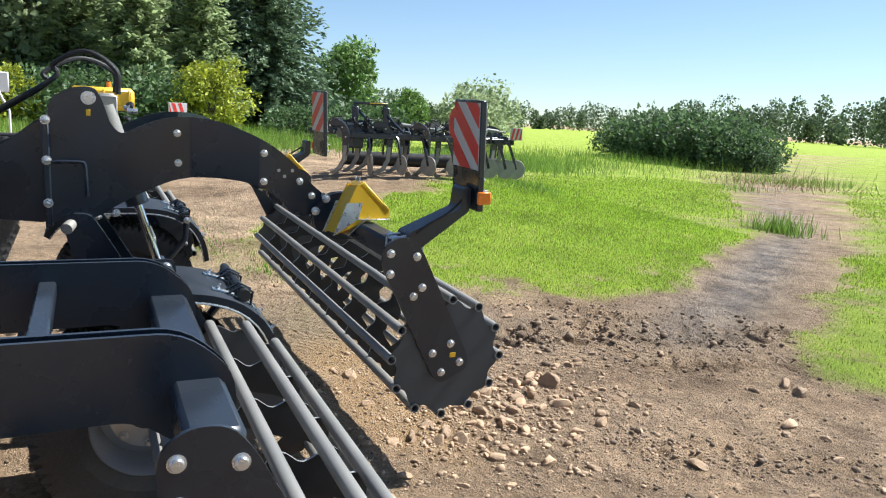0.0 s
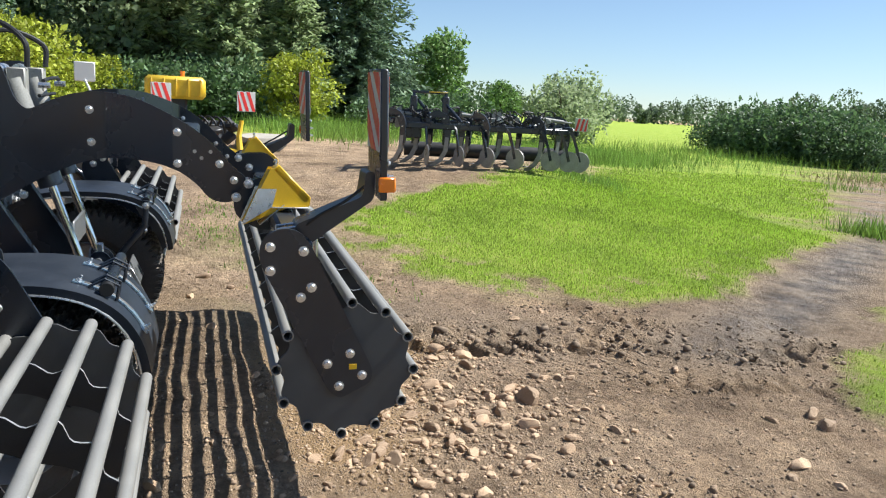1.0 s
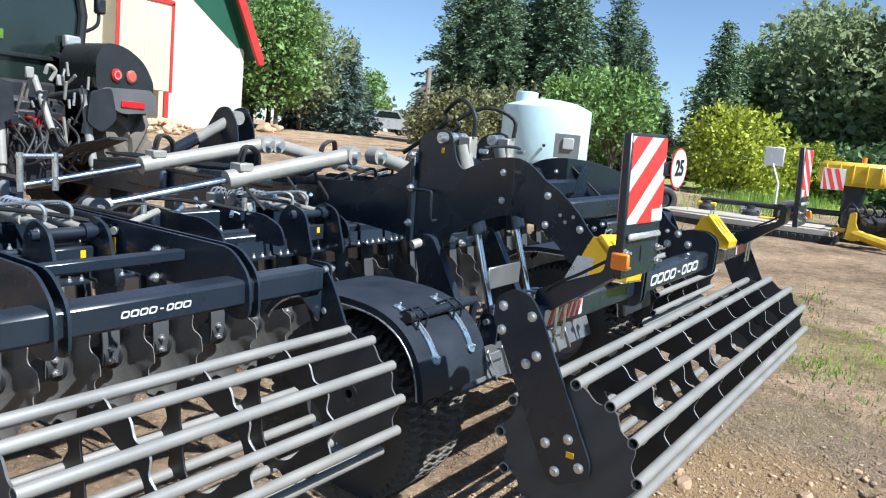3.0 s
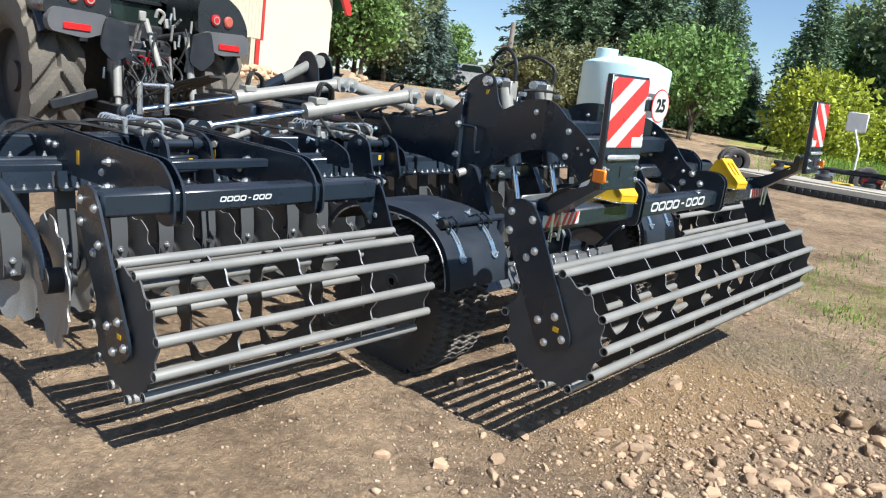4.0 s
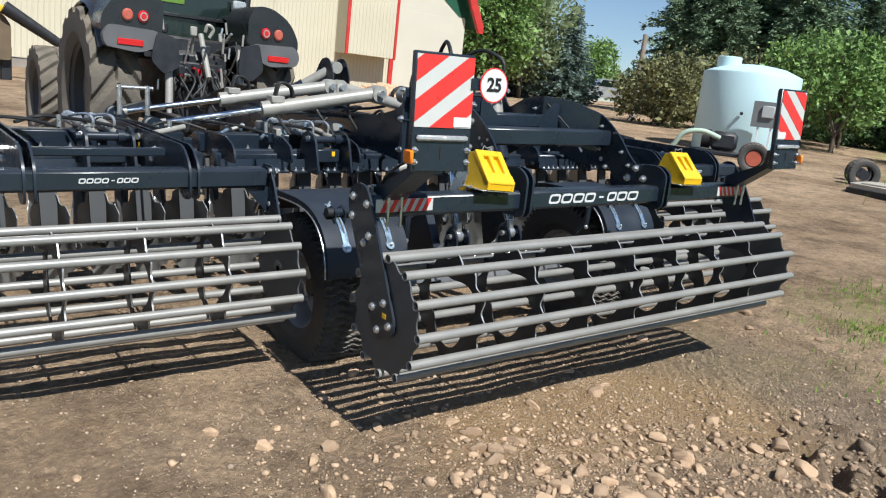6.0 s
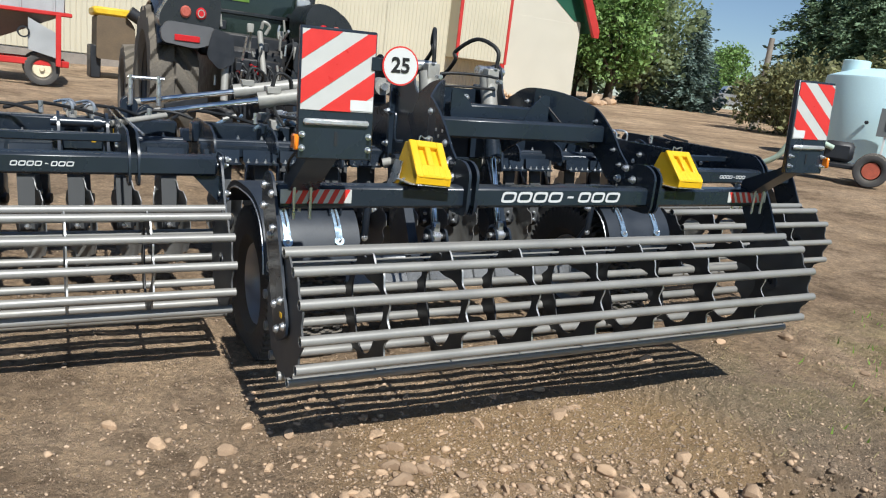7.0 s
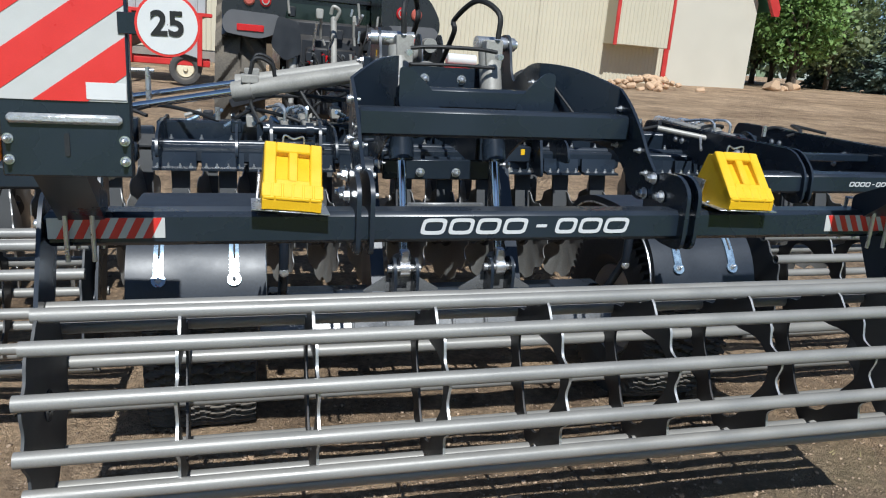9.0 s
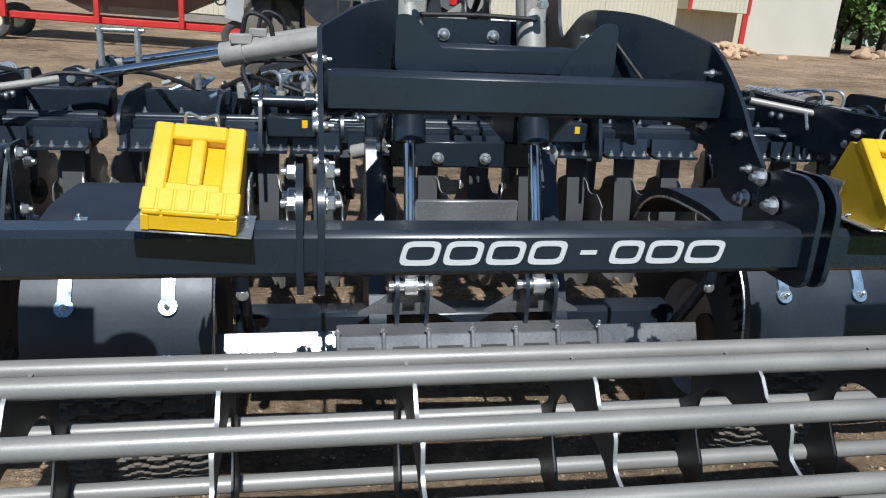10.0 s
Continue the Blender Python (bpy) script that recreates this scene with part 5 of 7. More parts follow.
for x, y, r, mesh in ((-0.98, 0, 0.98, AG_REAR), (0.98, 0, 0.98, AG_REAR), (-0.95, 2.95, 0.72, AG_FRONT), (0.95, 2.95, 0.72, AG_FRONT)):
    w = part("wheel", Geo().lathe([(-0.12, 0.001), (-0.12, 0.16), (0.0, 0.2), (0.12, 0.16), (0.12, 0.001)], (0, 0, 0), "x", 24), RIMT, tractor, "dark wheel hub", pose(x, y, r - 0.02, 0, 0, 180 if x > 0 else 0))
    part("tyre", mesh, None, w, "dusty tractor tyre with slanted lugs")
    part("rim", Geo().lathe([(-0.2, r * 0.57), (-0.16, r * 0.52), (-0.05, r * 0.5), (-0.08, r * 0.25), (-0.08, 0.001)], (0, 0, 0), "x", 36, closed=False), RIMT, w)
for s in (-1, 1):
    # mudguards: an arched shell with a flat tail
    g, n = Geo(), 20
    vs, fs = [], []
    for k in range(n + 1):
        a = radians(150 - 125 * k / n)
        for r, x in ((1.06, 0.60), (1.10, 0.62), (1.12, 0.95), (1.09, 1.30), (1.02, 1.36), (1.00, 1.33), (1.06, 0.95)):
            vs.append((s * x, r * math.cos(a) - 0.02, 0.96 + r * math.sin(a)))
    for k in range(n):
        for j in range(7):
            fs.append((k * 7 + j, k * 7 + (j + 1) % 7, k * 7 + 7 + (j + 1) % 7, k * 7 + 7 + j))
    fs += [tuple(range(7)), tuple(range(n * 7, n * 7 + 7))]
    guard = part("mudguard", g.add(vs, fs), TPAINT, tractor, "dark painted rear mudguard", Matrix.Diagonal((0.87, 1, 1, 1)))
    part("mudguard_lip", Geo().prism(rounded([(s * 0.62, 1.56), (s * 0.66, 1.72), (s * 1.28, 1.74), (s * 1.36, 1.62), (s * 1.32, 1.50), (s * 0.9, 1.46)], 0.08), "y", -1.10, -0.98), TGREY, guard, "grey plastic mudguard tail")
    part("lamp_panel", Geo().prism(rounded([(s * 0.60, 1.64), (s * 0.58, 2.02), (s * 0.70, 2.18), (s * 0.95, 2.17), (s * 1.22, 2.03), (s * 1.36, 1.82), (s * 1.36, 1.66)], 0.13, 6), "y", -1.02, -0.3), TPAINT, guard)
    for k, x in enumerate((0.845, 1.04)):
        lamp = part("tail_lamp", Geo().lathe([(0.0, 0.001), (0.0, 0.068), (-0.02, 0.068), (-0.035, 0.05), (-0.035, 0.001)], (s * x, -1.02, 1.86), "y", 24), TAILRED if k == 0 else DULLRED, guard, "round tail lamp")
        if k == 0:
            part("lamp_ring", Geo().lathe([(-0.038, 0.034), (-0.038, 0.047), (-0.03, 0.047), (-0.03, 0.034)], (s * x, -1.02, 1.86), "y", 24), CYL, lamp, "pale ring in the lamp")
    part("reflector", Geo().box(s * 0.86, s * 1.18, -1.115, -1.10, 1.53, 1.60, 0.006), TAILRED, guard, "red rectangular reflector")
    part("plate_bracket", Geo().prism(rounded([(s * 0.40, 1.35), (s * 0.44, 1.66), (s * 0.70, 1.72), (s * 0.78, 1.40), (s * 0.6, 1.25)], 0.06), "y", -1.16, -1.13), BLACK2, guard)
    arm = part("lower_link", Geo().box(s * 0.40, s * 0.50, -1.5, -0.3, 0.70, 0.82, 0.02), BLACK2, tractor)
    part("lift_rod", Geo().rod((s * 0.45, -1.15, 0.78), (s * 0.42, -0.95, 1.62), 0.03, 10).rod((s * 0.45, -1.13, 0.9), (s * 0.43, -1.03, 1.3), 0.045, 12), CYL, tractor, "grey lift rod")
    part("lift_arm", Geo().sweep([(s * 0.40, -0.4, 1.55), (s * 0.42, -0.95, 1.64)], [0.07, 0.05], 10), BLACK2, tractor)
    part("stabiliser", Geo().box(s * 0.3, s * 0.8, -1.0, -0.9, 1.0, 1.1, 0.01, pose(0, 0, 0, 0, s * 18, 0)), BLACK2, tractor)
part("rear_body", Geo().box(-0.38, 0.38, -0.75, 1.2, 0.62, 1.55, 0.06), BLACK2, tractor, "black transmission housing")
part("bonnet", Geo().prism(rounded([(-0.45, 1.0), (-0.47, 1.75), (-0.3, 2.0), (0.3, 2.0), (0.47, 1.75), (0.45, 1.0)], 0.1), "y", 1.4, 4.0), TPAINT, tractor, "dark bonnet")
cab = part("cab", Geo().prism(rounded([(-0.78, 1.50), (-0.86, 2.5), (-0.74, 3.05), (0.74, 3.05), (0.86, 2.5), (0.78, 1.50)], 0.08), "y", -0.10, 1.35), GLASS, tractor, "dark glazed cab")
part("cab_roof", Geo().box(-0.85, 0.85, -0.3, 1.5, 3.03, 3.22, 0.07), TPAINT, cab)
for s in (-1, 1):
    part("cab_post", Geo().sweep([(s * 0.78, -0.13, 1.5), (s * 0.86, -0.13, 2.5), (s * 0.74, -0.13, 3.08)], 0.05, 8), TPAINT, cab)
    part("work_lamp", Geo().box(s * 0.62, s * 0.80, -0.23, -0.13, 2.12, 2.26, 0.02), CLEAR, cab)
    part("mirror_arm", Geo().sweep(curve([(s * 0.85, -0.05, 2.3), (s * 1.0, -0.17, 2.42), (s * 1.02, -0.17, 2.6)], 4), 0.02, 8).box(s * 0.97, s * 1.08, -0.23, -0.13, 2.55, 2.72, 0.02), BLACK2, cab)
for z in (1.95, 2.85):
    part("window_rail", Geo().box(-0.72, 0.72, -0.15, -0.11, z, z + 0.05, 0.01), TPAINT, cab)
part("notice", Geo().box(-0.30, 0.02, -0.116, -0.104, 2.12, 2.22, 0.002), material("green notice", (0.10, 0.19, 0.02), 0.5, 0, 0.3, 30, 80), cab, "green sticker with unreadable writing")
rt = random.Random(8)
part("top_link", Geo().rod((0.0, -1.15, 1.25), (0.02, -0.75, 1.75), 0.035, 10).sweep(curve([(0.0, -1.1, 1.72), (0.04, -1.12, 1.82), (-0.03, -1.12, 1.86), (-0.05, -1.1, 1.78)], 4), 0.02, 8), CYL, tractor, "grey top link with hook")
part("valve_bank", Geo().box(-0.28, 0.28, -0.86, -0.76, 1.18, 1.42, 0.02), BLACK2, tractor)
for k in range(10):
    x = -0.26 + 0.055 * k
    part("coupling", Geo().rod((x, -0.86, 1.26 + 0.09 * (k % 2)), (x, -0.95, 1.25 + 0.09 * (k % 2)), 0.018, 8), ZINC if k % 3 else TAILRED, tractor)
    p = [(x, -0.95, 1.25 + 0.09 * (k % 2)), (x + rt.uniform(-0.1, 0.1), -1.15, 1.2), (x + rt.uniform(-0.15, 0.15), -1.3, 0.95 + rt.uniform(-0.1, 0.15)), (x * 0.6, -1.7, 1.1), (x * 0.3, -2.3, 1.25)]
    part("hose", Geo().sweep(curve(p, 6), 0.014, 7), RUBBER, tractor)
part("rear_panel", Geo().box(-0.6, 0.6, -0.2, -0.12, 1.4, 1.72, 0.03), BLACK2, tractor)
for k in range(34):
    x, z, y = rt.uniform(-0.55, 0.55), rt.uniform(0.95, 1.8), rt.uniform(-1.05, -0.8)
    if k % 3 == 0:
        p = [(x, y, z), (x + rt.uniform(-0.12, 0.12), y - 0.1, z - 0.15), (x + rt.uniform(-0.15, 0.15), y - 0.05, z - 0.4)]
        part("hose", Geo().sweep(curve(p, 5), 0.012, 7), RUBBER, tractor)
    elif k % 3 == 1:
        part("fitting", Geo().rod((x, y, z), (x + rt.uniform(-0.03, 0.03), y, z + rt.uniform(0.05, 0.14)), 0.014, 8), (ZINC, CYL, BLUEZINC)[k % 2], tractor)
    else:
        part("bracket", Geo().box(x - 0.04, x + 0.04, y, y + 0.04, z - 0.05, z + 0.06, 0.01), (BLACK2, CYL, BLACK2, TAILRED)[k % 4], tractor)
for k in range(9):
    x, z = rt.uniform(-0.5, 0.5), rt.uniform(0.9, 1.7)
    part("fitting", Geo().rod((x, -1.0 + rt.uniform(-0.1, 0.15), z), (x + rt.uniform(-0.05, 0.05), -1.0, z + rt.uniform(0.08, 0.3)), 0.016, 8), (ZINC, CYL)[k % 2], tractor)

# ---- barn ----
BX0, BXT, BX1, BY = -6.0, 20.0, 24.8, 31.0
CREAM = material("cream painted sheet", (0.52, 0.475, 0.36), 0.5, 0, 0.06, 0.6, 40, dust=0.0)
CREAM2 = material("pale flat cladding", (0.53, 0.495, 0.41), 0.55, 0, 0.06, 0.8, 30, 0.05, 20)
TRIMRED = material("red trim paint", (0.46, 0.035, 0.03), 0.45, 0, 0.15, 3, 60)
ROOFGREEN = material("green roof sheet", (0.025, 0.10, 0.06), 0.4, 0.2, 0.12, 2, 40)
bz = float(slope(16, BY)) - 0.2
barn = thing("barn", "cream metal-clad barn with red trim and a green gable", "barn", m=pose(0, BY, bz))


def ribbed(x0, x1, z0, z1, y, step=0.20, depth=0.022):
    """Ribbed sheet metal."""
    g = Geo()
    pts = []
    x = x0
    while x < x1:
        e = min(x + step, x1)
        pts += [(x, 0), (x + (e - x) * 0.70, 0), (x + (e - x) * 0.78, -depth), (x + (e - x) * 0.92, -depth)]
        x = e
    pts.append((x1, 0))
    n = len(pts)
    vs = [(px, y + py, z) for z in (z0, z1) for px, py in pts]
    fs = [(i, i + 1, n + i + 1, n + i) for i in range(n - 1)]
    return g.add(vs, fs)


part("wall_core", Geo().box(BX0, BX1, 0.05, 14, 0, 4.6, 0.01), CREAM2, barn)
part("ribbed_wall", ribbed(BX0, 13.2, 0.2, 6.2, 0.0), CREAM, barn, "cream ribbed metal wall")
part("flat_wall", Geo().box(BXT, BX1, -0.03, 0.04, 0.1, 4.55, 0.01), CREAM2, barn, "pale flat end wall")
part("ribbed_wall", ribbed(13.2, BXT, 0.2, 6.4, 0.0), CREAM, barn, "cream ribbed metal wall")
part("gable", Geo().prism([(BXT - 0.2, 7.8), (BX1 - 1.5, 7.8), (BX1, 4.5), (BXT - 0.2, 4.3)], "y", -0.025, 0.0), CREAM2, barn)
part("gable_panel", Geo().prism([(BXT - 5, 9.6), (BX1 - 1.7, 8.3), (BX1 + 0.3, 4.7), (BX1 - 0.5, 4.7), (BXT - 0.2, 7.6), (BXT - 5, 7.6)], "y", -0.05, -0.035), ROOFGREEN, barn, "green gable panel")
part("roof", Geo().prism([(BXT - 5.2, 9.9), (BX1 - 1.6, 8.5), (BX1 + 0.6, 4.35), (BX1 + 0.5, 4.15), (BX1 - 1.7, 8.2), (BXT - 5.2, 9.5)], "y", -0.6, 14.4).prism([(BX0 - 0.5, 6.3), (BXT - 5.2, 9.7), (BXT - 5.2, 9.4), (BX0 - 0.5, 6.1)], "y", -0.6, 14.4), ROOFGREEN, barn, "green sheet roof")
part("barge_board", Geo().prism([(BXT - 5.2, 9.95), (BX1 - 1.5, 8.55), (BX1 + 0.75, 4.35), (BX1 + 0.75, 3.95), (BX1 + 0.45, 3.95), (BX1 - 1.8, 8.1), (BXT - 5.2, 9.45)], "y", -0.75, -0.55), TRIMRED, barn, "red barge board")
for x in (BXT, BXT - 0.9):
    part("corner_trim", Geo().box(x - 0.13, x + 0.13, -0.10, -0.03, 0.1 if x == BXT else 2.0, 6.3, 0.01), TRIMRED, barn, "red vertical trim")
bay = part("bay", Geo().box(BXT - 3.4, BXT - 0.55, -1.1, 0.0, 1.95, 6.0, 0.02), CREAM, barn, "cream clad bay above the ground")
part("ribs", ribbed(BXT - 3.38, BXT - 0.57, 1.96, 5.98, -1.105, 0.2, 0.02), CREAM, bay)
part("bay_trim", Geo().box(BXT - 3.50, BXT - 3.32, -1.16, -1.10, 1.9, 6.0, 0.01), TRIMRED, bay, "red vertical trim")
part("bay_trim", Geo().box(BXT - 0.65, BXT - 0.50, -1.16, -1.10, 1.9, 6.0, 0.01), TRIMRED, bay, "red vertical trim")
part("bay_trim", Geo().box(BXT - 3.50, BXT - 0.50, -1.16, -1.10, 5.9, 6.1, 0.01), TRIMRED, bay, "red head trim")
part("plinth", Geo().box(BX0, BX1 + 0.02, -0.06, 0.02, -0.4, 0.14, 0.01), material("stained concrete", (0.24, 0.21, 0.18), 0.85, 0, 0.3, 2, 30, 0.2, 30), barn)

# ---- grain cart, red ----
CARTRED = material("red cart paint", (0.50, 0.025, 0.022), 0.42, 0, 0.2, 3, 60, dust=0.12)
CARTGREY = material("galvanised grey hopper", (0.42, 0.43, 0.43), 0.5, 0.3, 0.15, 2, 50)
CARTWHEEL = material("cream wheel paint", (0.68, 0.60, 0.42), 0.5, 0, 0.2, 9, 80, dust=0.2)
cy, cz = 19.5, float(slope(-2, 19.5))
cart = thing("grain_cart", "red gravity grain wagon with a grey hopper and cream wheels", "grain wagon", m=pose(-4.25, cy, cz))
part("hopper", Geo().box(-3.2, 3.1, -1.0, 1.1, 1.72, 2.95, 0.03), CARTGREY, cart, "grey sheet hopper")
for x in np.arange(-2.9, 3.0, 0.72):
    part("hopper_rib", Geo().box(x - 0.03, x + 0.03, -1.03, -1.0, 1.74, 2.93, 0.008), CARTGREY, cart)
top = [(-3.15, -0.98), (3.05, -0.98), (3.05, 1.08), (-3.15, 1.08)]
low = [(-0.9, -0.35), (1.0, -0.35), (1.0, 0.45), (-0.9, 0.45)]
g = Geo().add([(*q, 1.72) for q in top] + [(*q, 0.72) for q in low], [(0, 1, 5, 4), (1, 2, 6, 5), (2, 3, 7, 6), (3, 0, 4, 7), (4, 5, 6, 7)])
# shade under the hopper is put into this darker brown colour
part("hopper_floor", g, material("hopper floor steel darkened as shade", (0.16, 0.13, 0.11), 0.6, 0.2, 0.25, 2, 40), cart, "steel hopper floor that slopes to the chute")
part("rim_rail", Geo().box(-3.3, 3.25, -1.15, -1.03, 1.70, 1.80, 0.02), CARTRED, cart)
for x in (-2.6, -0.6, 1.3, 2.95):
    part("post", Geo().box(x - 0.06, x + 0.06, -1.16, -1.04, 0.5, 1.75, 0.01), CARTRED, cart)
part("chassis_rail", Geo().box(-4.4, 3.2, -0.95, -0.8, 0.48, 0.64, 0.02), CARTRED, cart, "red chassis rail")
part("chassis_rail", Geo().box(-3.3, 3.2, 0.8, 0.95, 0.48, 0.64, 0.02), CARTRED, cart, "red chassis rail")
part("chute", Geo().prism([(2.3, 0.85), (2.3, 1.6), (2.9, 1.3), (2.9, 0.7)], "y", -1.1, -0.6), CARTGREY, cart)
part("crank_wheel", Geo().lathe([(0, 0.10), (0, 0.14), (0.03, 0.14), (0.03, 0.10)], (2.2, -1.15, 1.25), "y", 16), BLACK2, cart)
CT = tyre(0.40, 0.30, 0.22, 30, 0.014, TYRE)
for x in (-2.9, 2.6):
    for y in (-0.85, 0.85):
        w = part("wheel", Geo().lathe([(-0.09, 0.001), (-0.09, 0.20), (-0.05, 0.235), (0.1, 0.235), (0.1, 0.001)], (0, 0, 0), "x", 28), CARTWHEEL, cart, "cream steel wheel", pose(x, y, 0.40, 0, 0, 90))
        part("tyre", CT, None, w)
        part("hub_cap", Geo().lathe([(-0.15, 0.001), (-0.15, 0.05), (-0.08, 0.07), (-0.08, 0.001)], (0, 0, 0), "x", 16), CARTWHEEL, w)

# red and white implement by the barn
seeder = thing("seed_hopper", "red implement frame with two white plastic tanks before the barn", "implement", m=pose(4.4, 16.0, float(slope(4.4, 16))))
part("frame", Geo().box(-0.9, 0.9, -0.3, 0.3, 0.85, 1.0, 0.02).box(-0.8, -0.7, -0.3, 0.3, 0, 0.9, 0.01).box(0.7, 0.8, -0.3, 0.3, 0, 0.9, 0.01).box(-0.85, 0.85, -0.34, -0.28, 0.45, 0.9, 0.01), CARTRED, seeder)
for x in (-0.45, 0.4):
    part("tank", Geo().lathe([(-0.38, 0.001), (-0.36, 0.14), (0.36, 0.14), (0.38, 0.001)], (x, -0.15, 1.13), "x", 20), WHITEP, seeder, "white plastic tank")

# yellow combine header or loader behind the tractor
loader = thing("yellow_implement", "yellow farm implement with a dark chute behind the tractor", "implement", m=pose(0.9, 24, float(slope(0, 24))))
part("body", Geo().prism(rounded([(-0.9, 0.6), (-0.9, 1.9), (0.0, 1.9), (0.2, 1.6), (0.2, 0.6)], 0.1), "y", -0.8, 0.8), material("brown dusty steel", (0.12, 0.085, 0.05), 0.7, 0, 0.3, 3, 30), loader)
part("cover", Geo().box(-1.0, 0.1, -0.85, 0.85, 1.9, 2.15, 0.06), YELLOWP, loader, "yellow cover")
part("chute", Geo().sweep([(0.0, -0.9, 2.1), (1.7, -0.9, 1.1)], [0.2, 0.14], 10), BLACK2, loader)
for x in (-0.9, 0.1):
    part("leg", Geo().box(x - 0.15, x + 0.15, -0.6, 0.6, 0, 1.0, 0.03), BLACK2, loader)

# ---- water tank ----
TANK = material("translucent pale blue plastic", (0.50, 0.68, 0.72), 0.45, 0, 0.05, 0.7, 30, 0.05, 10)
tz = float(slope(18.53, 9.58)) - 0.02
tank = thing("water_tank", "tall pale blue plastic water tank with a domed top", "tank", m=pose(18.46, 9.72, tz) @ Matrix.Scale(0.97, 4))
part("shell", Geo().lathe([(0.0, 0.001), (0.0, 1.42), (0.05, 1.45), (2.35, 1.45), (2.42, 1.43), (2.62, 0.95), (2.70, 0.45), (2.71, 0.001)], (0, 0, 0), "z", 64, closed=False), TANK, tank)
part("lid", Geo().lathe([(2.40, 0.001), (2.40, 0.36), (2.86, 0.36), (2.88, 0.33), (2.88, 0.001)], (-0.59, 0.50, 0), "z", 32), TANK, tank, "round filler neck")
part("outlet", Geo().rod((-1.35, -0.65, 1.2), (-1.48, -0.72, 1.2), 0.05, 12), BLACK2, tank)
SHEETGREY = material("grey switch box", (0.16, 0.17, 0.17), 0.5, 0.2, 0.1, 5, 60)
panel = thing("switch_panel", "grey switch box on a post before the tank", "switch box", m=pose(17.15, 8.33, tz, 0, 0, -63) @ Matrix.Scale(0.89, 4))
part("post", Geo().box(-0.22, -0.16, 0, 0.06, 0, 1.0, 0.005).box(0.16, 0.22, 0, 0.06, 0, 1.0, 0.005), WHITEP, panel)
part("board", Geo().box(-0.42, 0.42, -0.04, 0.02, 0.95, 1.75, 0.006), SHEETGREY, panel)
part("meter", Geo().box(-0.15, 0.22, -0.12, -0.04, 1.25, 1.62, 0.02), CARTGREY, panel)

# trailer pump with hose by the tank
pump = thing("pump_trailer", "small pump trailer with a rust-red wheel and pale green hose", "trailer", m=pose(13.46, 6.47, float(slope(13.46, 6.47)), 0, 0, -60))
PT = tyre(0.34, 0.20, 0.19, 24, 0.012, TYRE)
for y in (-0.6, 0.6):
    w = part("wheel", Geo().lathe([(-0.06, 0.001), (-0.06, 0.17), (0.06, 0.19), (0.06, 0.001)], (0, 0, 0), "x", 20), material("rusty red wheel", (0.40, 0.09, 0.05), 0.6, 0, 0.3, 9, 60), pump, "rust-red wheel", pose(0, y, 0.34, 0, 0, 90))
    part("tyre", PT, None, w)
part("chassis", Geo().box(-1.3, 0.3, -0.4, 0.4, 0.30, 0.40, 0.02).rod((-1.2, 0, 0.38), (-2.0, 0, 0.3), 0.04, 10), BLACK2, pump)
part("pump_body", Geo().box(-1.0, -0.4, -0.3, 0.3, 0.42, 0.85, 0.08).lathe([(0, 0.001), (0, 0.22), (0.2, 0.22), (0.2, 0.001)], (-1.2, 0, 0.65), "x", 20), BLACK2, pump)
part("hose", Geo().sweep(curve([(-0.8, -0.3, 0.7), (-1.2, -0.45, 0.82), (-1.6, -0.5, 0.72), (-1.85, -0.45, 0.35), (-2.3, -0.4, 0.12), (-3.0, -0.6, 0.08)], 6), 0.06, 10), material("pale green hose", (0.36, 0.45, 0.36), 0.55, 0, 0.15, 8, 60), pump, "pale green suction hose")

# ---- shed with lattice, wooden post, far truck and house ----
shed = thing("garden_shed", "small white shed with a lattice skirt behind the tank", "shed", m=pose(35.5, 15.5, float(slope(35, 15)), 0, 0, -60))
part("wall", Geo().prism([(-0.9, 0), (-0.9, 2.2), (0, 3.0), (0.9, 2.2), (0.9, 0)], "y", 0, 2.2), CREAM2, shed)
part("roof", Geo().prism([(-1.1, 2.05), (0, 3.05), (1.1, 2.05), (1.1, 2.2), (0, 3.2), (-1.1, 2.2)], "y", -0.2, 2.4), material("dark shingles", (0.05, 0.05, 0.055), 0.8, 0, 0.3, 8, 60), shed)
part("window", Geo().box(-0.3, 0.3, -0.03, 0.0, 1.7, 2.2, 0.01), GLASS, shed)
g = Geo()
for k in range(-9, 10):
    for d in (-1, 1):
        a, b = max(-0.9, k * 0.2 - 0.5), min(0.9, k * 0.2 + 0.5)
        if b - a > 0.1:
            za, zb = 0.62 + d * (a - k * 0.2), 0.62 + d * (b - k * 0.2)
            g.sweep([(a, -0.10, za), (b, -0.10, zb)], 0.02, 4)
part("lattice", g, WHITEP, shed, "white garden lattice")
WOOD = material("weathered pole wood", (0.26, 0.22, 0.18), 0.85, 0, 0.3, 3, 40, 0.3, 25)
pz = float(slope(27, 20))
pole = thing("utility_pole", "weathered wooden utility pole with a leaning brace", "pole", m=pose(27.7, 20.9, pz - 0.5))
part("post", Geo().sweep([(0, 0, 0), (0.05, 0, 4.6)], [0.16, 0.12], 14), WOOD, pole)
part("brace", Geo().sweep([(-1.0, -0.6, 0.2), (-0.15, -0.1, 1.4)], 0.08, 8), WOOD, pole)
tr = thing("pickup_truck", "silver crew-cab pickup with a dark flat trailer far across the yard", "pickup truck", m=pose(46, 38.0, float(slope(46, 38)) + 0.1, 0, 0, -38))
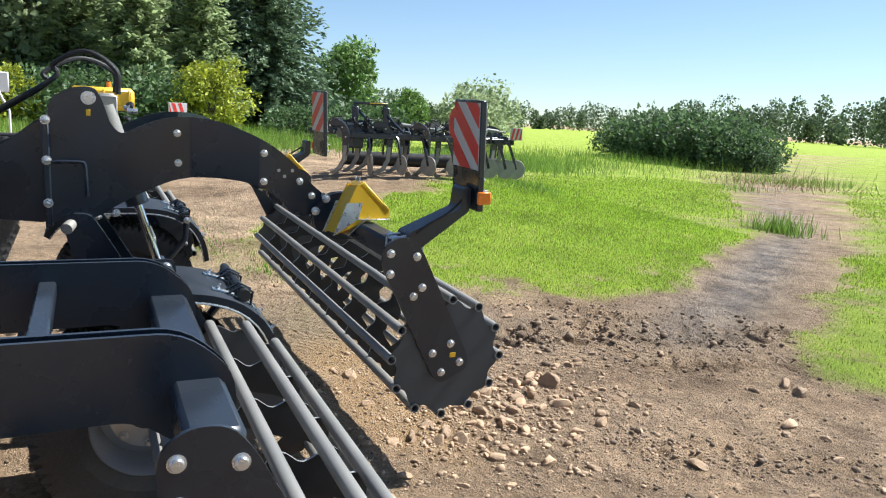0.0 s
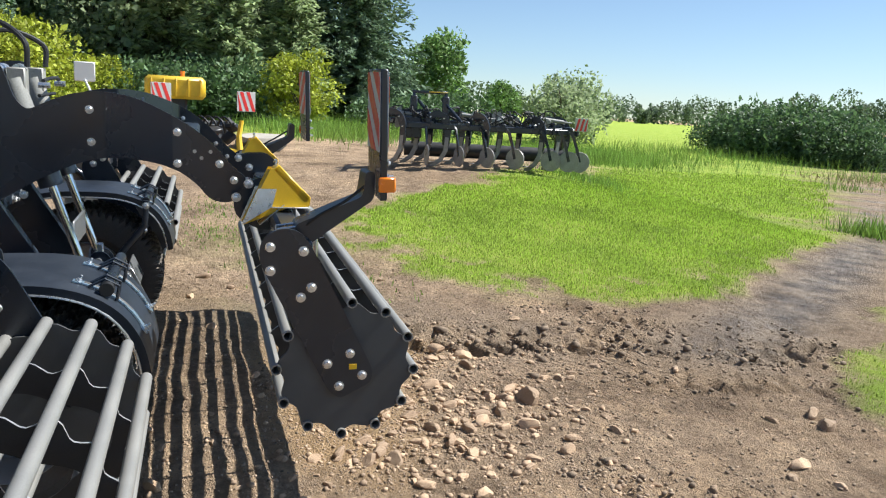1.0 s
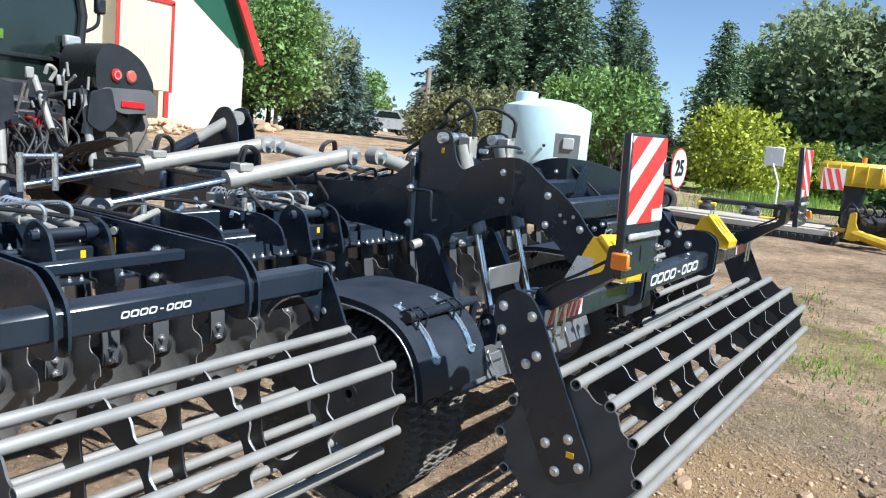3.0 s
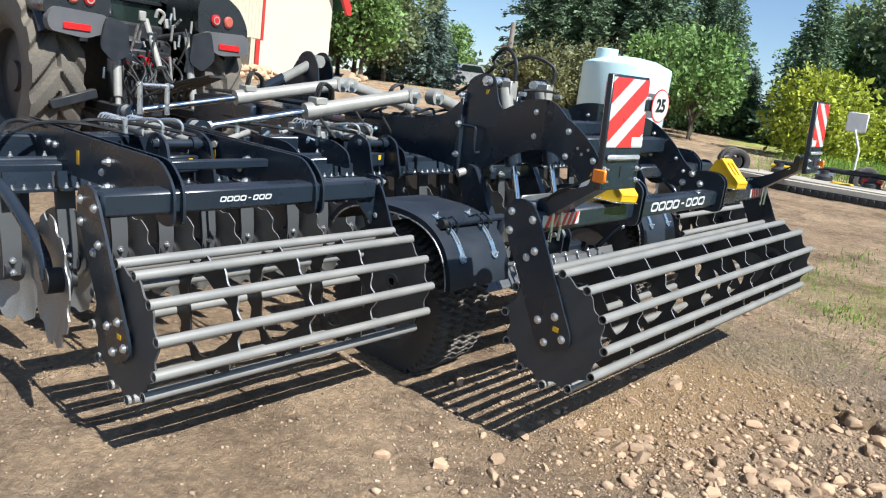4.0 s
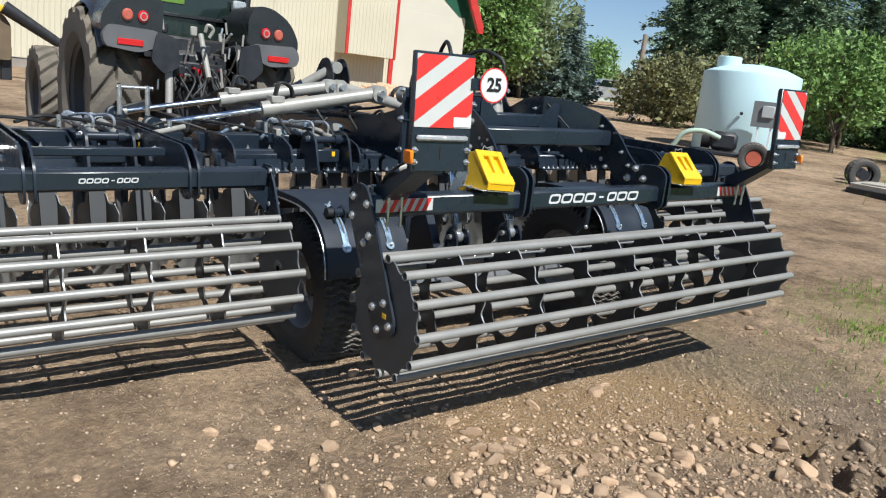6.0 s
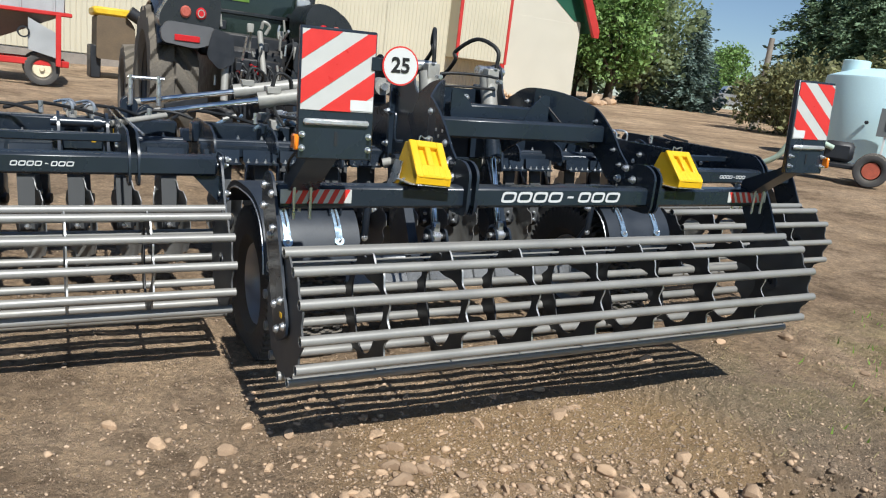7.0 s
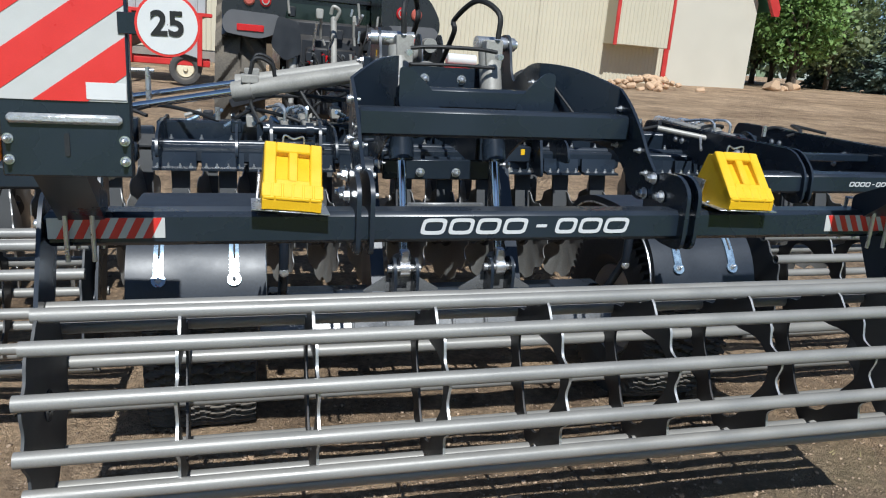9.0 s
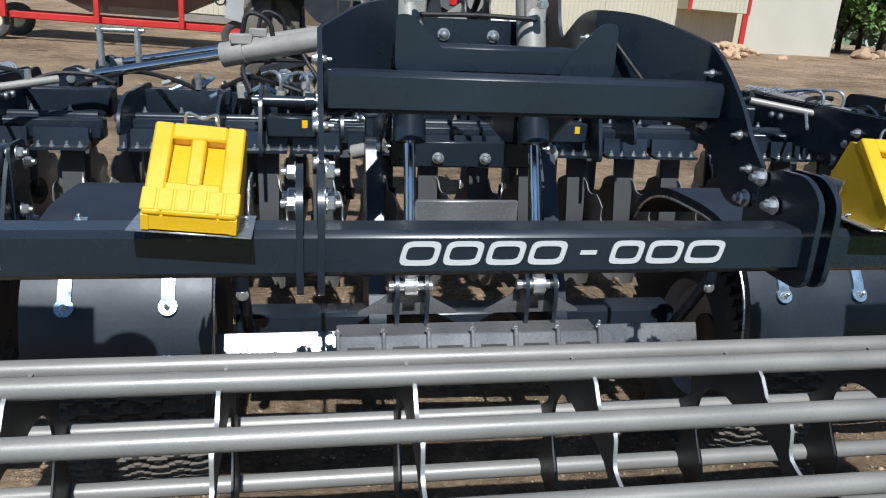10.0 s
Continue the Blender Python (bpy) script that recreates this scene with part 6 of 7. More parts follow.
part("body", Geo().prism(rounded([(-2.9, 0.5), (-2.9, 1.25), (-0.9, 1.3), (-0.5, 1.95), (1.2, 1.95), (1.7, 1.3), (2.9, 1.2), (2.9, 0.5)], 0.12), "y", -0.95, 0.95), material("silver car paint", (0.45, 0.46, 0.47), 0.3, 0.4, 0.08, 2, 60, coat=0.5), tr)
part("windows", Geo().prism([(-0.7, 1.35), (-0.4, 1.85), (1.1, 1.85), (1.5, 1.35)], "y", -0.97, -0.955), GLASS, tr)
for x in (-1.9, 1.9):
    for y in (-0.85, 0.85):
        part("tyre", CT, None, tr, "", pose(x, y, 0.40, 0, 0, 90))
part("trailer_box", Geo().box(-6.4, -3.1, -1.0, 1.0, 0.6, 1.75, 0.05), BLACK2, tr)
house = thing("far_house", "pale two-storey house far behind the trees", "house", m=pose(66.5, 46.0, float(slope(60, 46)), 0, 0, -50) @ Matrix.Scale(0.8, 4))
part("wall", Geo().box(-3, 3, 0, 6, 0, 6.5, 0.02), CREAM2, house)
part("roof", Geo().prism([(-3.4, 6.3), (0, 8.6), (3.4, 6.3)], "y", -0.4, 6.4), SHEETGREY, house)
for x in (-1.5, 1.5):
    part("window", Geo().box(x - 0.5, x + 0.5, -0.05, 0.0, 3.8, 5.2, 0.01), GLASS, house)

# ---- yellow mower combination parked on the far side ----
mz = float(slope(14, 0.5))
mower = thing("flail_mower", "yellow and black wide mower with striped warning boards on dirt", "mower", m=pose(13.8, 0.2, mz, 0, 0, 0))
DECK = material("dusty pale mower deck", (0.40, 0.36, 0.30), 0.7, 0, 0.25, 2, 30)
part("deck", Geo().prism(rounded([(-1.0, 0.3), (-1.1, 2.6), (-0.7, 3.9), (0.9, 4.1), (1.4, 3.6), (1.3, 0.3)], 0.15), "z", 0.14, 0.24), DECK, mower, "dusty wide mower deck")
part("deck_ridge", Geo().box(-0.6, 0.9, 0.4, 3.7, 0.24, 0.275, 0.015), DECK, mower, "raised ridge on the deck")
part("deck_skirt", Geo().prism(rounded([(-1.04, 0.26), (-1.14, 2.6), (-0.72, 3.95), (0.92, 4.15), (1.44, 3.62), (1.34, 0.26)], 0.15), "z", 0.0, 0.135), RUBBER, mower, "black rubber skirt")
for k in range(14):
    part("skirt_link", Geo().box(-1.16, -1.13, 0.5 + k * 0.15, 0.58 + k * 0.15, 0.02, 0.12, 0.004), BLACK2, mower)
part("deck", Geo().prism(rounded([(0.5, -1.35), (0.9, -2.1), (3.3, -2.6), (3.5, -1.7), (2.0, -1.2)], 0.15), "z", 0.20, 0.32), DECK, mower, "dusty mower deck")
part("deck_skirt", Geo().prism(rounded([(0.45, -1.32), (0.86, -2.15), (3.35, -2.66), (3.56, -1.65), (2.0, -1.15)], 0.15), "z", 0.02, 0.195), RUBBER, mower, "black rubber skirt")
part("yellow_upright", Geo().prism(rounded([(0.08, 0.14), (0.05, 0.66), (-0.06, 0.68), (-0.07, 0.45), (-0.18, 0.28), (-0.12, 0.12)], 0.05), "x", -1.20, -1.06), YELLOWP, mower, "yellow headstock upright")
part("yellow_bar", Geo().sweep([(-1.13, -0.05, 0.28), (-1.3, -0.55, 0.16), (-1.55, -1.16, 0.07)], [0.085, 0.10, 0.07], 8), YELLOWP, mower, "yellow lower bar of the headstock")
part("yellow_upright", Geo().sweep([(-1.5, -1.02, 0.08), (-1.38, -1.0, 0.45), (-1.34, -1.06, 0.78)], [0.075, 0.055, 0.045], 8), YELLOWP, mower, "yellow headstock upright")
part("yellow_bar", Geo().box(-1.12, -1.0, 0.1, 0.34, 0.26, 0.34, 0.02), YELLOWP, mower)
rm = random.Random(12)
for k in range(7):
    y, z = rm.uniform(-0.95, 0.0), rm.uniform(0.25, 0.7)
    part("linkage", Geo().box(-rm.uniform(0.10, 0.22), rm.uniform(0.10, 0.2), -0.14, 0.14, -0.05, 0.06, 0.02, pose(-0.85 + rm.uniform(-0.2, 0.3), y, z, rm.uniform(-50, 50), rm.uniform(-30, 30), rm.uniform(-40, 40))), BLACK2, mower)
for k in range(6):
    y = -0.9 + 0.16 * k
    part("hose", Geo().sweep(curve([(-0.9, y, 0.5), (-1.0, y + 0.05, 0.72), (-0.8, y + 0.2, 0.82), (-0.5, y + 0.3, 0.6)], 5), 0.022, 7), RUBBER, mower)
part("hook", Geo().sweep(curve([(-1.25, -1.1, 0.25), (-1.4, -1.25, 0.33), (-1.5, -1.3, 0.2), (-1.45, -1.2, 0.12)], 5), 0.05, 8), BLACK2, mower)
part("coupling", Geo().rod((-1.2, -0.4, 0.10), (-1.5, -1.5, 0.06), 0.03, 8), ZINC, mower)
part("gearbox", Geo().box(-0.2, 0.7, -0.9, 0.3, 0.2, 0.7, 0.08), BLACK2, mower)
part("gear_post", Geo().box(0.5, 0.9, 0.0, 0.4, 0.3, 1.2, 0.05), BLACK2, mower)
part("cover", Geo().box(0.3, 1.2, -0.4, 0.9, 1.15, 1.65, 0.08), YELLOWP, mower, "yellow ribbed guard cover")
for k in range(5):
    part("cover_rib", Geo().box(0.27, 0.30, -0.3 + k * 0.26, -0.26 + k * 0.26, 1.2, 1.6, 0.008), YELLOWP, mower)
part("cover_lamp", Geo().sweep([(0.7, 0.1, 1.64), (0.7, 0.1, 1.78)], 0.05, 10), ORANGE, mower, "orange beacon")
part("shaft", Geo().rod((0.5, 0.3, 0.55), (0.9, 3.4, 0.50), 0.06, 10), BLACK2, mower)
for x, y in ((0.5, 1.2), (0.6, 2.2), (0.7, 3.2)):
    gb = part("rotor_gearbox", Geo().lathe([(0.22, 0.001), (0.22, 0.20), (0.36, 0.18), (0.42, 0.10), (0.5, 0.09), (0.5, 0.001)], (x, y, 0), "z", 16), BLACK2, mower, "black rotor gearbox on the deck")
    part("coupling", Geo().rod((x, y - 0.2, 0.42), (x, y + 0.2, 0.42), 0.05, 10), (YELLOWP, CARTRED, ZINC)[int(y) % 3], gb)
part("yellow_guard", Geo().box(-0.1, 0.3, 1.5, 1.9, 0.25, 0.31, 0.02), YELLOWP, mower)
for x, y in ((1.2, 4.4), (2.0, 4.8), (1.9, 1.6)):
    w = part("wheel", Geo().lathe([(-0.06, 0.001), (-0.06, 0.12), (0.06, 0.12), (0.06, 0.001)], (0, 0, 0), "x", 16), BLACK2, mower, "", pose(x, y, 0.34, 0, 0, 40))
    part("tyre", PT, None, w)
for y, z, yaw in ((-1.25, 0.95, 20), (0.55, 1.05, 20)):
    sg = part("warning_board", Geo().box(-0.01, 0.01, -0.22, 0.22, 0, 0.44, 0.003), WHITE, mower, "red and white striped warning board", pose(-0.15, y, z, 0, 0, yaw))
    g = Geo()
    for k in range(3):
        c = -0.22 + k * 0.155
        g.prism([(c, 0.01), (c + 0.075, 0.01), (min(0.21, c + 0.22), 0.43), (min(0.215, c + 0.14), 0.43)], "x", -0.014, -0.010)
    part("red_stripe", g, RED, sg)
part("mirror", Geo().box(3.9, 3.95, 2.2, 2.7, 1.45, 1.95, 0.05).sweep([(3.9, 2.45, 1.5), (3.6, 2.2, 1.0), (3.6, 2.2, 0.4)], 0.03, 8), WHITEP, mower, "white cab mirror on an arm")

# ---- cultivator parked at the edge of the lawn ----
kz = float(slope(9.35, -5.25))
cult = thing("cultivator", "black wide tine cultivator parked at the lawn's edge", "cultivator", m=pose(9.5, -4.95, kz, 0, 0, -107.5) @ Matrix.Scale(0.74, 4))


def ribbon(line, widths, x0, x1, g=None):
    """A flat plate of changing width along a bent line in the y-z plane."""
    left, right = [], []
    for k, p in enumerate(line):
        d = Vector(line[min(k + 1, len(line) - 1)]) - Vector(line[max(k - 1, 0)])
        nrm = Vector((-d.y, d.x)).normalized() * widths[min(k * len(widths) // len(line), len(widths) - 1)]
        left.append(tuple(Vector(p) + nrm))
        right.append(tuple(Vector(p) - nrm))
    g = g or Geo()
    n = len(line)
    vs = [(x, *p) for x in (x0, x1) for p in left + right]
    fs = []
    for k in range(n - 1):
        fs += [(k, k + 1, n + k + 1, n + k), (2 * n + k, 3 * n + k, 3 * n + k + 1, 2 * n + k + 1), (k, 2 * n + k, 2 * n + k + 1, k + 1), (n + k, n + k + 1, 3 * n + k + 1, 3 * n + k)]
    fs += [(0, n, 3 * n, 2 * n), (n - 1, 3 * n - 1, 4 * n - 1, 2 * n - 1)]
    return g.add(vs, fs)


# its beams run along x, its headstock stands on the far side
WORN = material("worn soil-polished steel", (0.30, 0.285, 0.265), 0.5, 0.35, 0.3, 6, 60, dust=0.2)
for y, z, x0, x1 in ((0.0, 1.03, -2.75, 0.75), (0.0, 0.98, 0.8, 2.75), (0.75, 1.03, -2.3, 2.5), (-0.75, 0.96, -1.9, 2.6)):
    part("long_beam", Geo().box(x0, x1, y - 0.07, y + 0.07, z - 0.07, z + 0.08, 0.02), BLACK, cult, "black square frame beam")
for x in (-2.2, -1.1, -0.2, 0.7, 1.5, 2.4):
    part("cross_beam", Geo().box(x - 0.05, x + 0.05, -0.82, 0.82, 0.98, 1.10, 0.015), BLACK, cult, "black square cross beam")
for x in (-2.32, -0.42, 0.18):
    part("lettering", bars(x, x + 0.46, 0.99, 1.07, -0.071, [(20, 3), (5, 0), (18, 3)]), LETTER, cult, "white lettering as plain bars")
ARCH = [tuple(p) for p in curve([Vector(q) for q in ((0.30, 1.05), (0.24, 1.20), (0.08, 1.27), (-0.10, 1.18), (-0.20, 0.98), (-0.20, 0.62), (-0.15, 0.32), (-0.04, 0.12), (0.10, 0.03))], 4)]
SHANK = ribbon(ARCH, [0.06, 0.085, 0.09, 0.075, 0.05, 0.04], -0.03, 0.03).mesh("shank", BLACK)
POINT = ribbon([(-0.20, 0.70), (-0.17, 0.36), (-0.05, 0.13), (0.10, 0.02), (0.20, -0.02)], [0.045, 0.055, 0.055, 0.05, 0.03], -0.045, 0.045).mesh("wear_point", WORN)
SHARE = Geo().prism([(-0.14, 0.0), (0.14, 0.0), (0.02, 0.30), (-0.02, 0.30)], "z", 0.06, 0.075).mesh("wing_share", WORN)
SPRINGS = Geo().sweep([(0.04 * math.cos(a * 0.8), 0.20 - a * 0.005, 1.18 + 0.04 * math.sin(a * 0.8)) for a in range(70)], 0.010, 6).mesh("spring", BLACK2)
rk = random.Random(3)
for k, x in enumerate((-2.0, -1.66, -1.3, -0.9, -0.5, -0.24, 0.12, 0.5, 1.1, 1.5, 2.05, 2.4)):
    t = part("shank", SHANK, None, cult, "black arched spring shank", pose(x, (-0.75, 0.0, 0.72)[k % 3], 0, 0, 0, rk.uniform(50, 110)))
    part("wear_point", POINT, None, t, "worn bare steel point")
    part("wing_share", SHARE, None, t)
    part("spring", SPRINGS, None, t)
    for q in ((0.24, 1.19), (-0.1, 1.16), (-0.2, 0.92)):
        bolt(t, (-0.03, *q), (-1, 0, 0), BIGBOLT)
for x in (-1.58, -0.76):
    part("mast", Geo().prism(rounded([(-0.30, 0.72), (-0.20, 1.70), (-0.12, 1.84), (0.05, 1.84), (0.12, 1.25), (0.35, 0.70)], 0.06), "x", x - 0.04, x + 0.04), BLACK, cult, "black headstock mast plate")
    part("lower_hitch", Geo().prism(rounded([(0.3, 0.45), (0.25, 0.85), (0.75, 1.05), (0.85, 0.88), (0.55, 0.45)], 0.05), "x", x - 0.025, x + 0.025), BLACK, cult)
    part("mast_front", Geo().box(x - 0.09, x + 0.09, -0.24, -0.20, 1.05, 1.70, 0.02), BLACK, cult)
part("mast_top", Geo().box(-1.62, -0.72, -0.16, 0.04, 1.76, 1.83, 0.015), BLACK, cult)
part("mast_strip", Geo().box(-1.2, -0.72, -0.17, -0.162, 1.79, 1.82, 0.003), YELLOWP, cult, "yellow strip on the mast")
part("mast_block", Geo().box(-1.9, -1.35, -0.42, -0.10, 0.62, 1.18, 0.04), BLACK, cult)
for x in (-1.5, -0.85):
    part("brace", Geo().sweep([(x, -0.1, 1.62), (x + 0.3, -0.4, 1.30), (x + 0.5, -0.75, 1.08)], 0.04, 8), BLACK, cult)
for x, y in ((-2.2, -0.3), (-0.35, -0.35), (0.3, 0.3), (1.7, -0.2)):
    part("ram", Geo().rod((x, y, 1.28), (x + 0.62, y + 0.1, 1.22), 0.05, 12).rod((x + 0.6, y + 0.1, 1.22), (x + 0.85, y + 0.14, 1.20), 0.025, 10), CYL, cult, "grey hydraulic ram")
for x in (-2.05, -0.1, 0.42, 0.52, 1.62):
    part("side_plate", Geo().prism(rounded([(x, 0.86), (x + 0.04, 1.36), (x + 0.16, 1.42), (x + 0.22, 0.90)], 0.05), "y", -0.14, -0.115), CYL, cult, "grey bracket plate")
for k in range(26):
    x, y = rk.uniform(-2.4, 2.3), rk.uniform(-0.8, 0.7)
    p = [(x, y, 1.08), (x, y - 0.05, 1.30 + rk.uniform(0, 0.15)), (x + rk.uniform(-0.35, 0.35), y - 0.15, 1.33 + rk.uniform(-0.1, 0.1)), (x + rk.uniform(-0.5, 0.5), y, 1.05)]
    part("hose", Geo().sweep(curve(p, 6), 0.016, 7), RUBBER, cult)
    part("fitting", Geo().box(-0.06, 0.06, -0.05, 0.05, -0.05, 0.06, 0.012, pose(x + 0.1, y, rk.uniform(1.12, 1.26), 0, rk.uniform(-30, 30), 0)), (CYL, BLACK2, ZINC)[k % 3], cult)
for x in (-1.2, -0.4, 0.3, 1.0, 1.9, 2.35, 2.62):
    d = part("levelling_disc", Geo().lathe([(-0.012, 0.001), (-0.012, 0.25), (0.012, 0.26), (0.03, 0.001)], (0, 0, 0), "x", 20), WORN, cult, "worn levelling disc", pose(x, -1.05, 0.26, 0, 0, 35 + 20 * x))
    part("disc_stem", ribbon([(0.0, 0.0), (0.08, 0.3), (0.2, 0.62), (0.30, 0.72)], [0.035], -0.02, 0.02), BLACK, d)
part("roller_bar", Geo().rod((-1.8, 1.2, 0.28), (2.6, 1.2, 0.28), 0.2, 14), BLACK2, cult, "dark packer roller")
for x in (-1.8, 2.55):
    part("roller_arm", Geo().sweep([(x, 0.7, 1.0), (x, 1.0, 0.8), (x, 1.2, 0.3)], 0.05, 8), BLACK, cult)
for x in (1.95, 2.55):
    part("board_arm", Geo().box(x - 0.03, x + 0.03, -0.9, -0.84, 0.9, 1.2, 0.01), BLACK, cult)
sg = part("warning_board", Geo().box(-0.17, 0.17, -0.01, 0.01, 0, 0.32, 0.003), WHITE, cult, "red and white warning board", pose(2.62, -0.92, 1.02, 0, 0, 10))
for k in range(3):
    part("red_stripe", Geo().prism([(-0.165 + k * 0.12, 0.01), (-0.105 + k * 0.12, 0.01), (min(0.165, -0.03 + k * 0.12), 0.31), (min(0.16, -0.09 + k * 0.12), 0.31)], "y", -0.014, -0.010), RED, sg)

# ---- trees and shrubs ----
SPRUCE = material("spruce needles", (0.155, 0.22, 0.13), 0.7, 0, 0.45, 1.2, 12, random_tint=0.9, island=True, spec=0.2, translucent=0.25)
BLUESPRUCE = material("blue spruce needles", (0.15, 0.205, 0.175), 0.7, 0, 0.4, 1.2, 12, random_tint=0.9, island=True, spec=0.2, translucent=0.25)
PINE = material("pine needles", (0.30, 0.37, 0.18), 0.7, 0, 0.45, 1.2, 12, random_tint=0.9, island=True, spec=0.2, translucent=0.58)
LEAF = material("green leaves", (0.18, 0.285, 0.085), 0.55, 0, 0.5, 0.9, 10, random_tint=1.0, island=True, spec=0.35, translucent=0.3)
WILLOW = material("grey-green leaves", (0.31, 0.37, 0.20), 0.6, 0, 0.32, 0.9, 10, random_tint=0.7, island=True, spec=0.35, translucent=0.58)
YELLOWLEAF = material("yellow-green leaves", (0.36, 0.40, 0.045), 0.55, 0, 0.4, 0.9, 10, random_tint=1.0, island=True, spec=0.35, translucent=0.3)
DARKLEAF = material("dark shrub leaves", (0.10, 0.165, 0.065), 0.55, 0, 0.5, 0.9, 10, random_tint=1.0, island=True, spec=0.4, translucent=0.35)
# greyer green than the near leaves: distance haze is put into this colour
HAZELEAF = material("haze-greyed far leaves", (0.17, 0.215, 0.135), 0.8, 0, 0.4, 0.3, 3, random_tint=0.9, island=True, spec=0.1, translucent=0.3)
BARK = material("bark", (0.095, 0.075, 0.058), 0.9, 0, 0.35, 5, 40, 0.4, 25)
SHRUB = material("reddish shrub leaves", (0.18, 0.18, 0.08), 0.6, 0, 0.5, 0.9, 10, random_tint=1.0, island=True, spec=0.3, translucent=0.25)


def cards(name, centres, along, width, mat, rng, fold=0.25):
    """Many small leaf sprays: each a bent kite from its centre outwards along its own direction."""
    n = len(centres)
    ln = np.linalg.norm(along, axis=1, keepdims=True)
    side = np.cross(along, rng.normal(size=(n, 3)))
    side /= np.linalg.norm(side, axis=1, keepdims=True) + 1e-9
    nrm = np.cross(along, side)
    nrm /= np.linalg.norm(nrm, axis=1, keepdims=True) + 1e-9
    w = np.asarray(width).reshape(-1, 1)
    p0, p2 = centres - along * 0.5, centres + along * 0.5
    p1, p3 = centres + side * w + nrm * ln * fold * 0.4, centres - side * w + nrm * ln * fold * 0.4
    v = np.stack([p0, p1, p2, p3], 1).reshape(-1, 3)
    me = bpy.data.meshes.new(name)
    me.vertices.add(4 * n)
    me.vertices.foreach_set("co", v.astype(np.float32).ravel())
    i = np.arange(n) * 4
    loops = np.stack([i, i + 1, i + 2, i, i + 2, i + 3], 1).ravel()
    me.loops.add(6 * n)
    me.loops.foreach_set("vertex_index", loops)
    me.polygons.add(2 * n)
    me.polygons.foreach_set("loop_start", np.arange(0, 6 * n, 3))
    me.update(calc_edges=True)
    me.materials.append(mat)
    return me


def conifer(h, r, mat, seed, label, droop=0.25, open_=0.0, spray=0.42):
    rng = np.random.default_rng(seed)
    t = thing("conifer_tree", label, "tree")
    part("trunk", Geo().sweep([(0, 0, -0.3), (0.03, 0, h * 0.5), (0, 0.02, h * 0.98)], [0.02 * h, 0.013 * h, 0.02], 10), BARK, t)
    cs, al = [], []
    z = h * 0.03
    while z < h * 0.985:
        f = z / h
        rad = r * (1 - f) ** 0.72 * (0.55 + 0.45 * min(1, f * 9)) + 0.12
        nb = int(8 + 6 * (1 - f))
        ph = rng.uniform(0, 6.28)
        for b in range(nb):
            if rng.random() < open_:
                continue
            a = ph + 6.283 * b / nb + rng.normal(0, 0.16)
            reach = rad * rng.uniform(0.6, 1.15)
            m = max(3, int(reach / 0.19))
            for k in range(m):
                u = (k + rng.uniform(0.3, 1.0)) / m
                zz = z + reach * (0.20 * u - droop * u * u) + rng.normal(0, 0.05)
                for _ in range(5):
                    yaw = a + rng.normal(0, 0.65)
                    d = np.array([math.cos(yaw), math.sin(yaw), rng.normal(-0.12, 0.32)]) * spray * rng.uniform(0.6, 1.15) * (1 - 0.45 * f)
                    cs.append((math.cos(a) * reach * u + rng.normal(0, 0.12), math.sin(a) * reach * u + rng.normal(0, 0.12), zz + rng.normal(0, 0.09)))
                    al.append(d)
        z += (0.22 + 0.10 * (1 - f)) * rng.uniform(0.7, 1.3)
    cs, al = np.array(cs), np.array(al)
    part("crown", cards("crown", cs, al, 0.16 * np.linalg.norm(al, axis=1) + 0.01, mat, rng), None, t)
    return t


def broadleaf(h, r, mat, seed, label, name="tree", trunk=0.3, count=5200, leaf=0.22, lumps=15, squash=1.0, category="tree"):
    """A tapered trunk with limbs and a crown of leaf sprays in uneven lumps; trunk is the bare share of the height."""
    rng = np.random.default_rng(seed)
    t = thing(name, label, category)
    g = Geo()
    base = h * trunk
    if trunk > 0.05:
        g.sweep([(0, 0, -0.3), (0.05, 0.03, base), (0, 0, h * 0.75)], [0.022 * h, 0.016 * h, 0.02], 10)
    centres = []
    for k in range(lumps):
        u = (k + 0.5) / lumps
        a = k * 2.4 + rng.normal(0, 0.3)
        zz = base + (h - base) * (0.12 + 0.76 * u)
        spread = r * math.sin(math.pi * (0.16 + 0.72 * u)) ** 0.8 * rng.uniform(0.35, 0.85) * squash
        c = np.array([math.cos(a) * spread, math.sin(a) * spread, zz])
        centres.append((c, r * rng.uniform(0.30, 0.52)))
        g.sweep([(0, 0, max(0.1, zz - spread * 0.9 - 0.2)), tuple(c * 0.6 + np.array([0, 0, zz * 0.38])), tuple(c)], [0.010 * h, 0.006 * h, 0.008], 6)
    part("trunk", g, BARK, t)
    cs, al = [], []
    per = count // lumps
    for c, rr in centres:
        d = rng.normal(size=(per, 3))
        d /= np.linalg.norm(d, axis=1, keepdims=True)
        d[:, 2] = d[:, 2] * 0.8 + 0.1
        rad = rr * (0.55 + 0.55 * rng.random((per, 1)) ** 0.6) * (1 + 0.25 * np.sin(d[:, :1] * 7 + d[:, 1:2] * 5 + seed))
        cs.append(c + d * rad)
        al.append((d * 0.6 + rng.normal(size=(per, 3)) * 0.6) * leaf)
    cs, al = np.concatenate(cs), np.concatenate(al)
    keep = cs[:, 2] > 0.02
    cs, al = cs[keep], al[keep]
    part("crown", cards("crown", cs, al, 0.30 * np.linalg.norm(al, axis=1), mat, rng), None, t)
    return t


def place(ob, x, y, scale=1.0, yaw=0.0, dz=-0.1):
    return pose(x, y, float(slope(x, y)) + dz, 0, 0, yaw) @ Matrix.Scale(scale, 4)


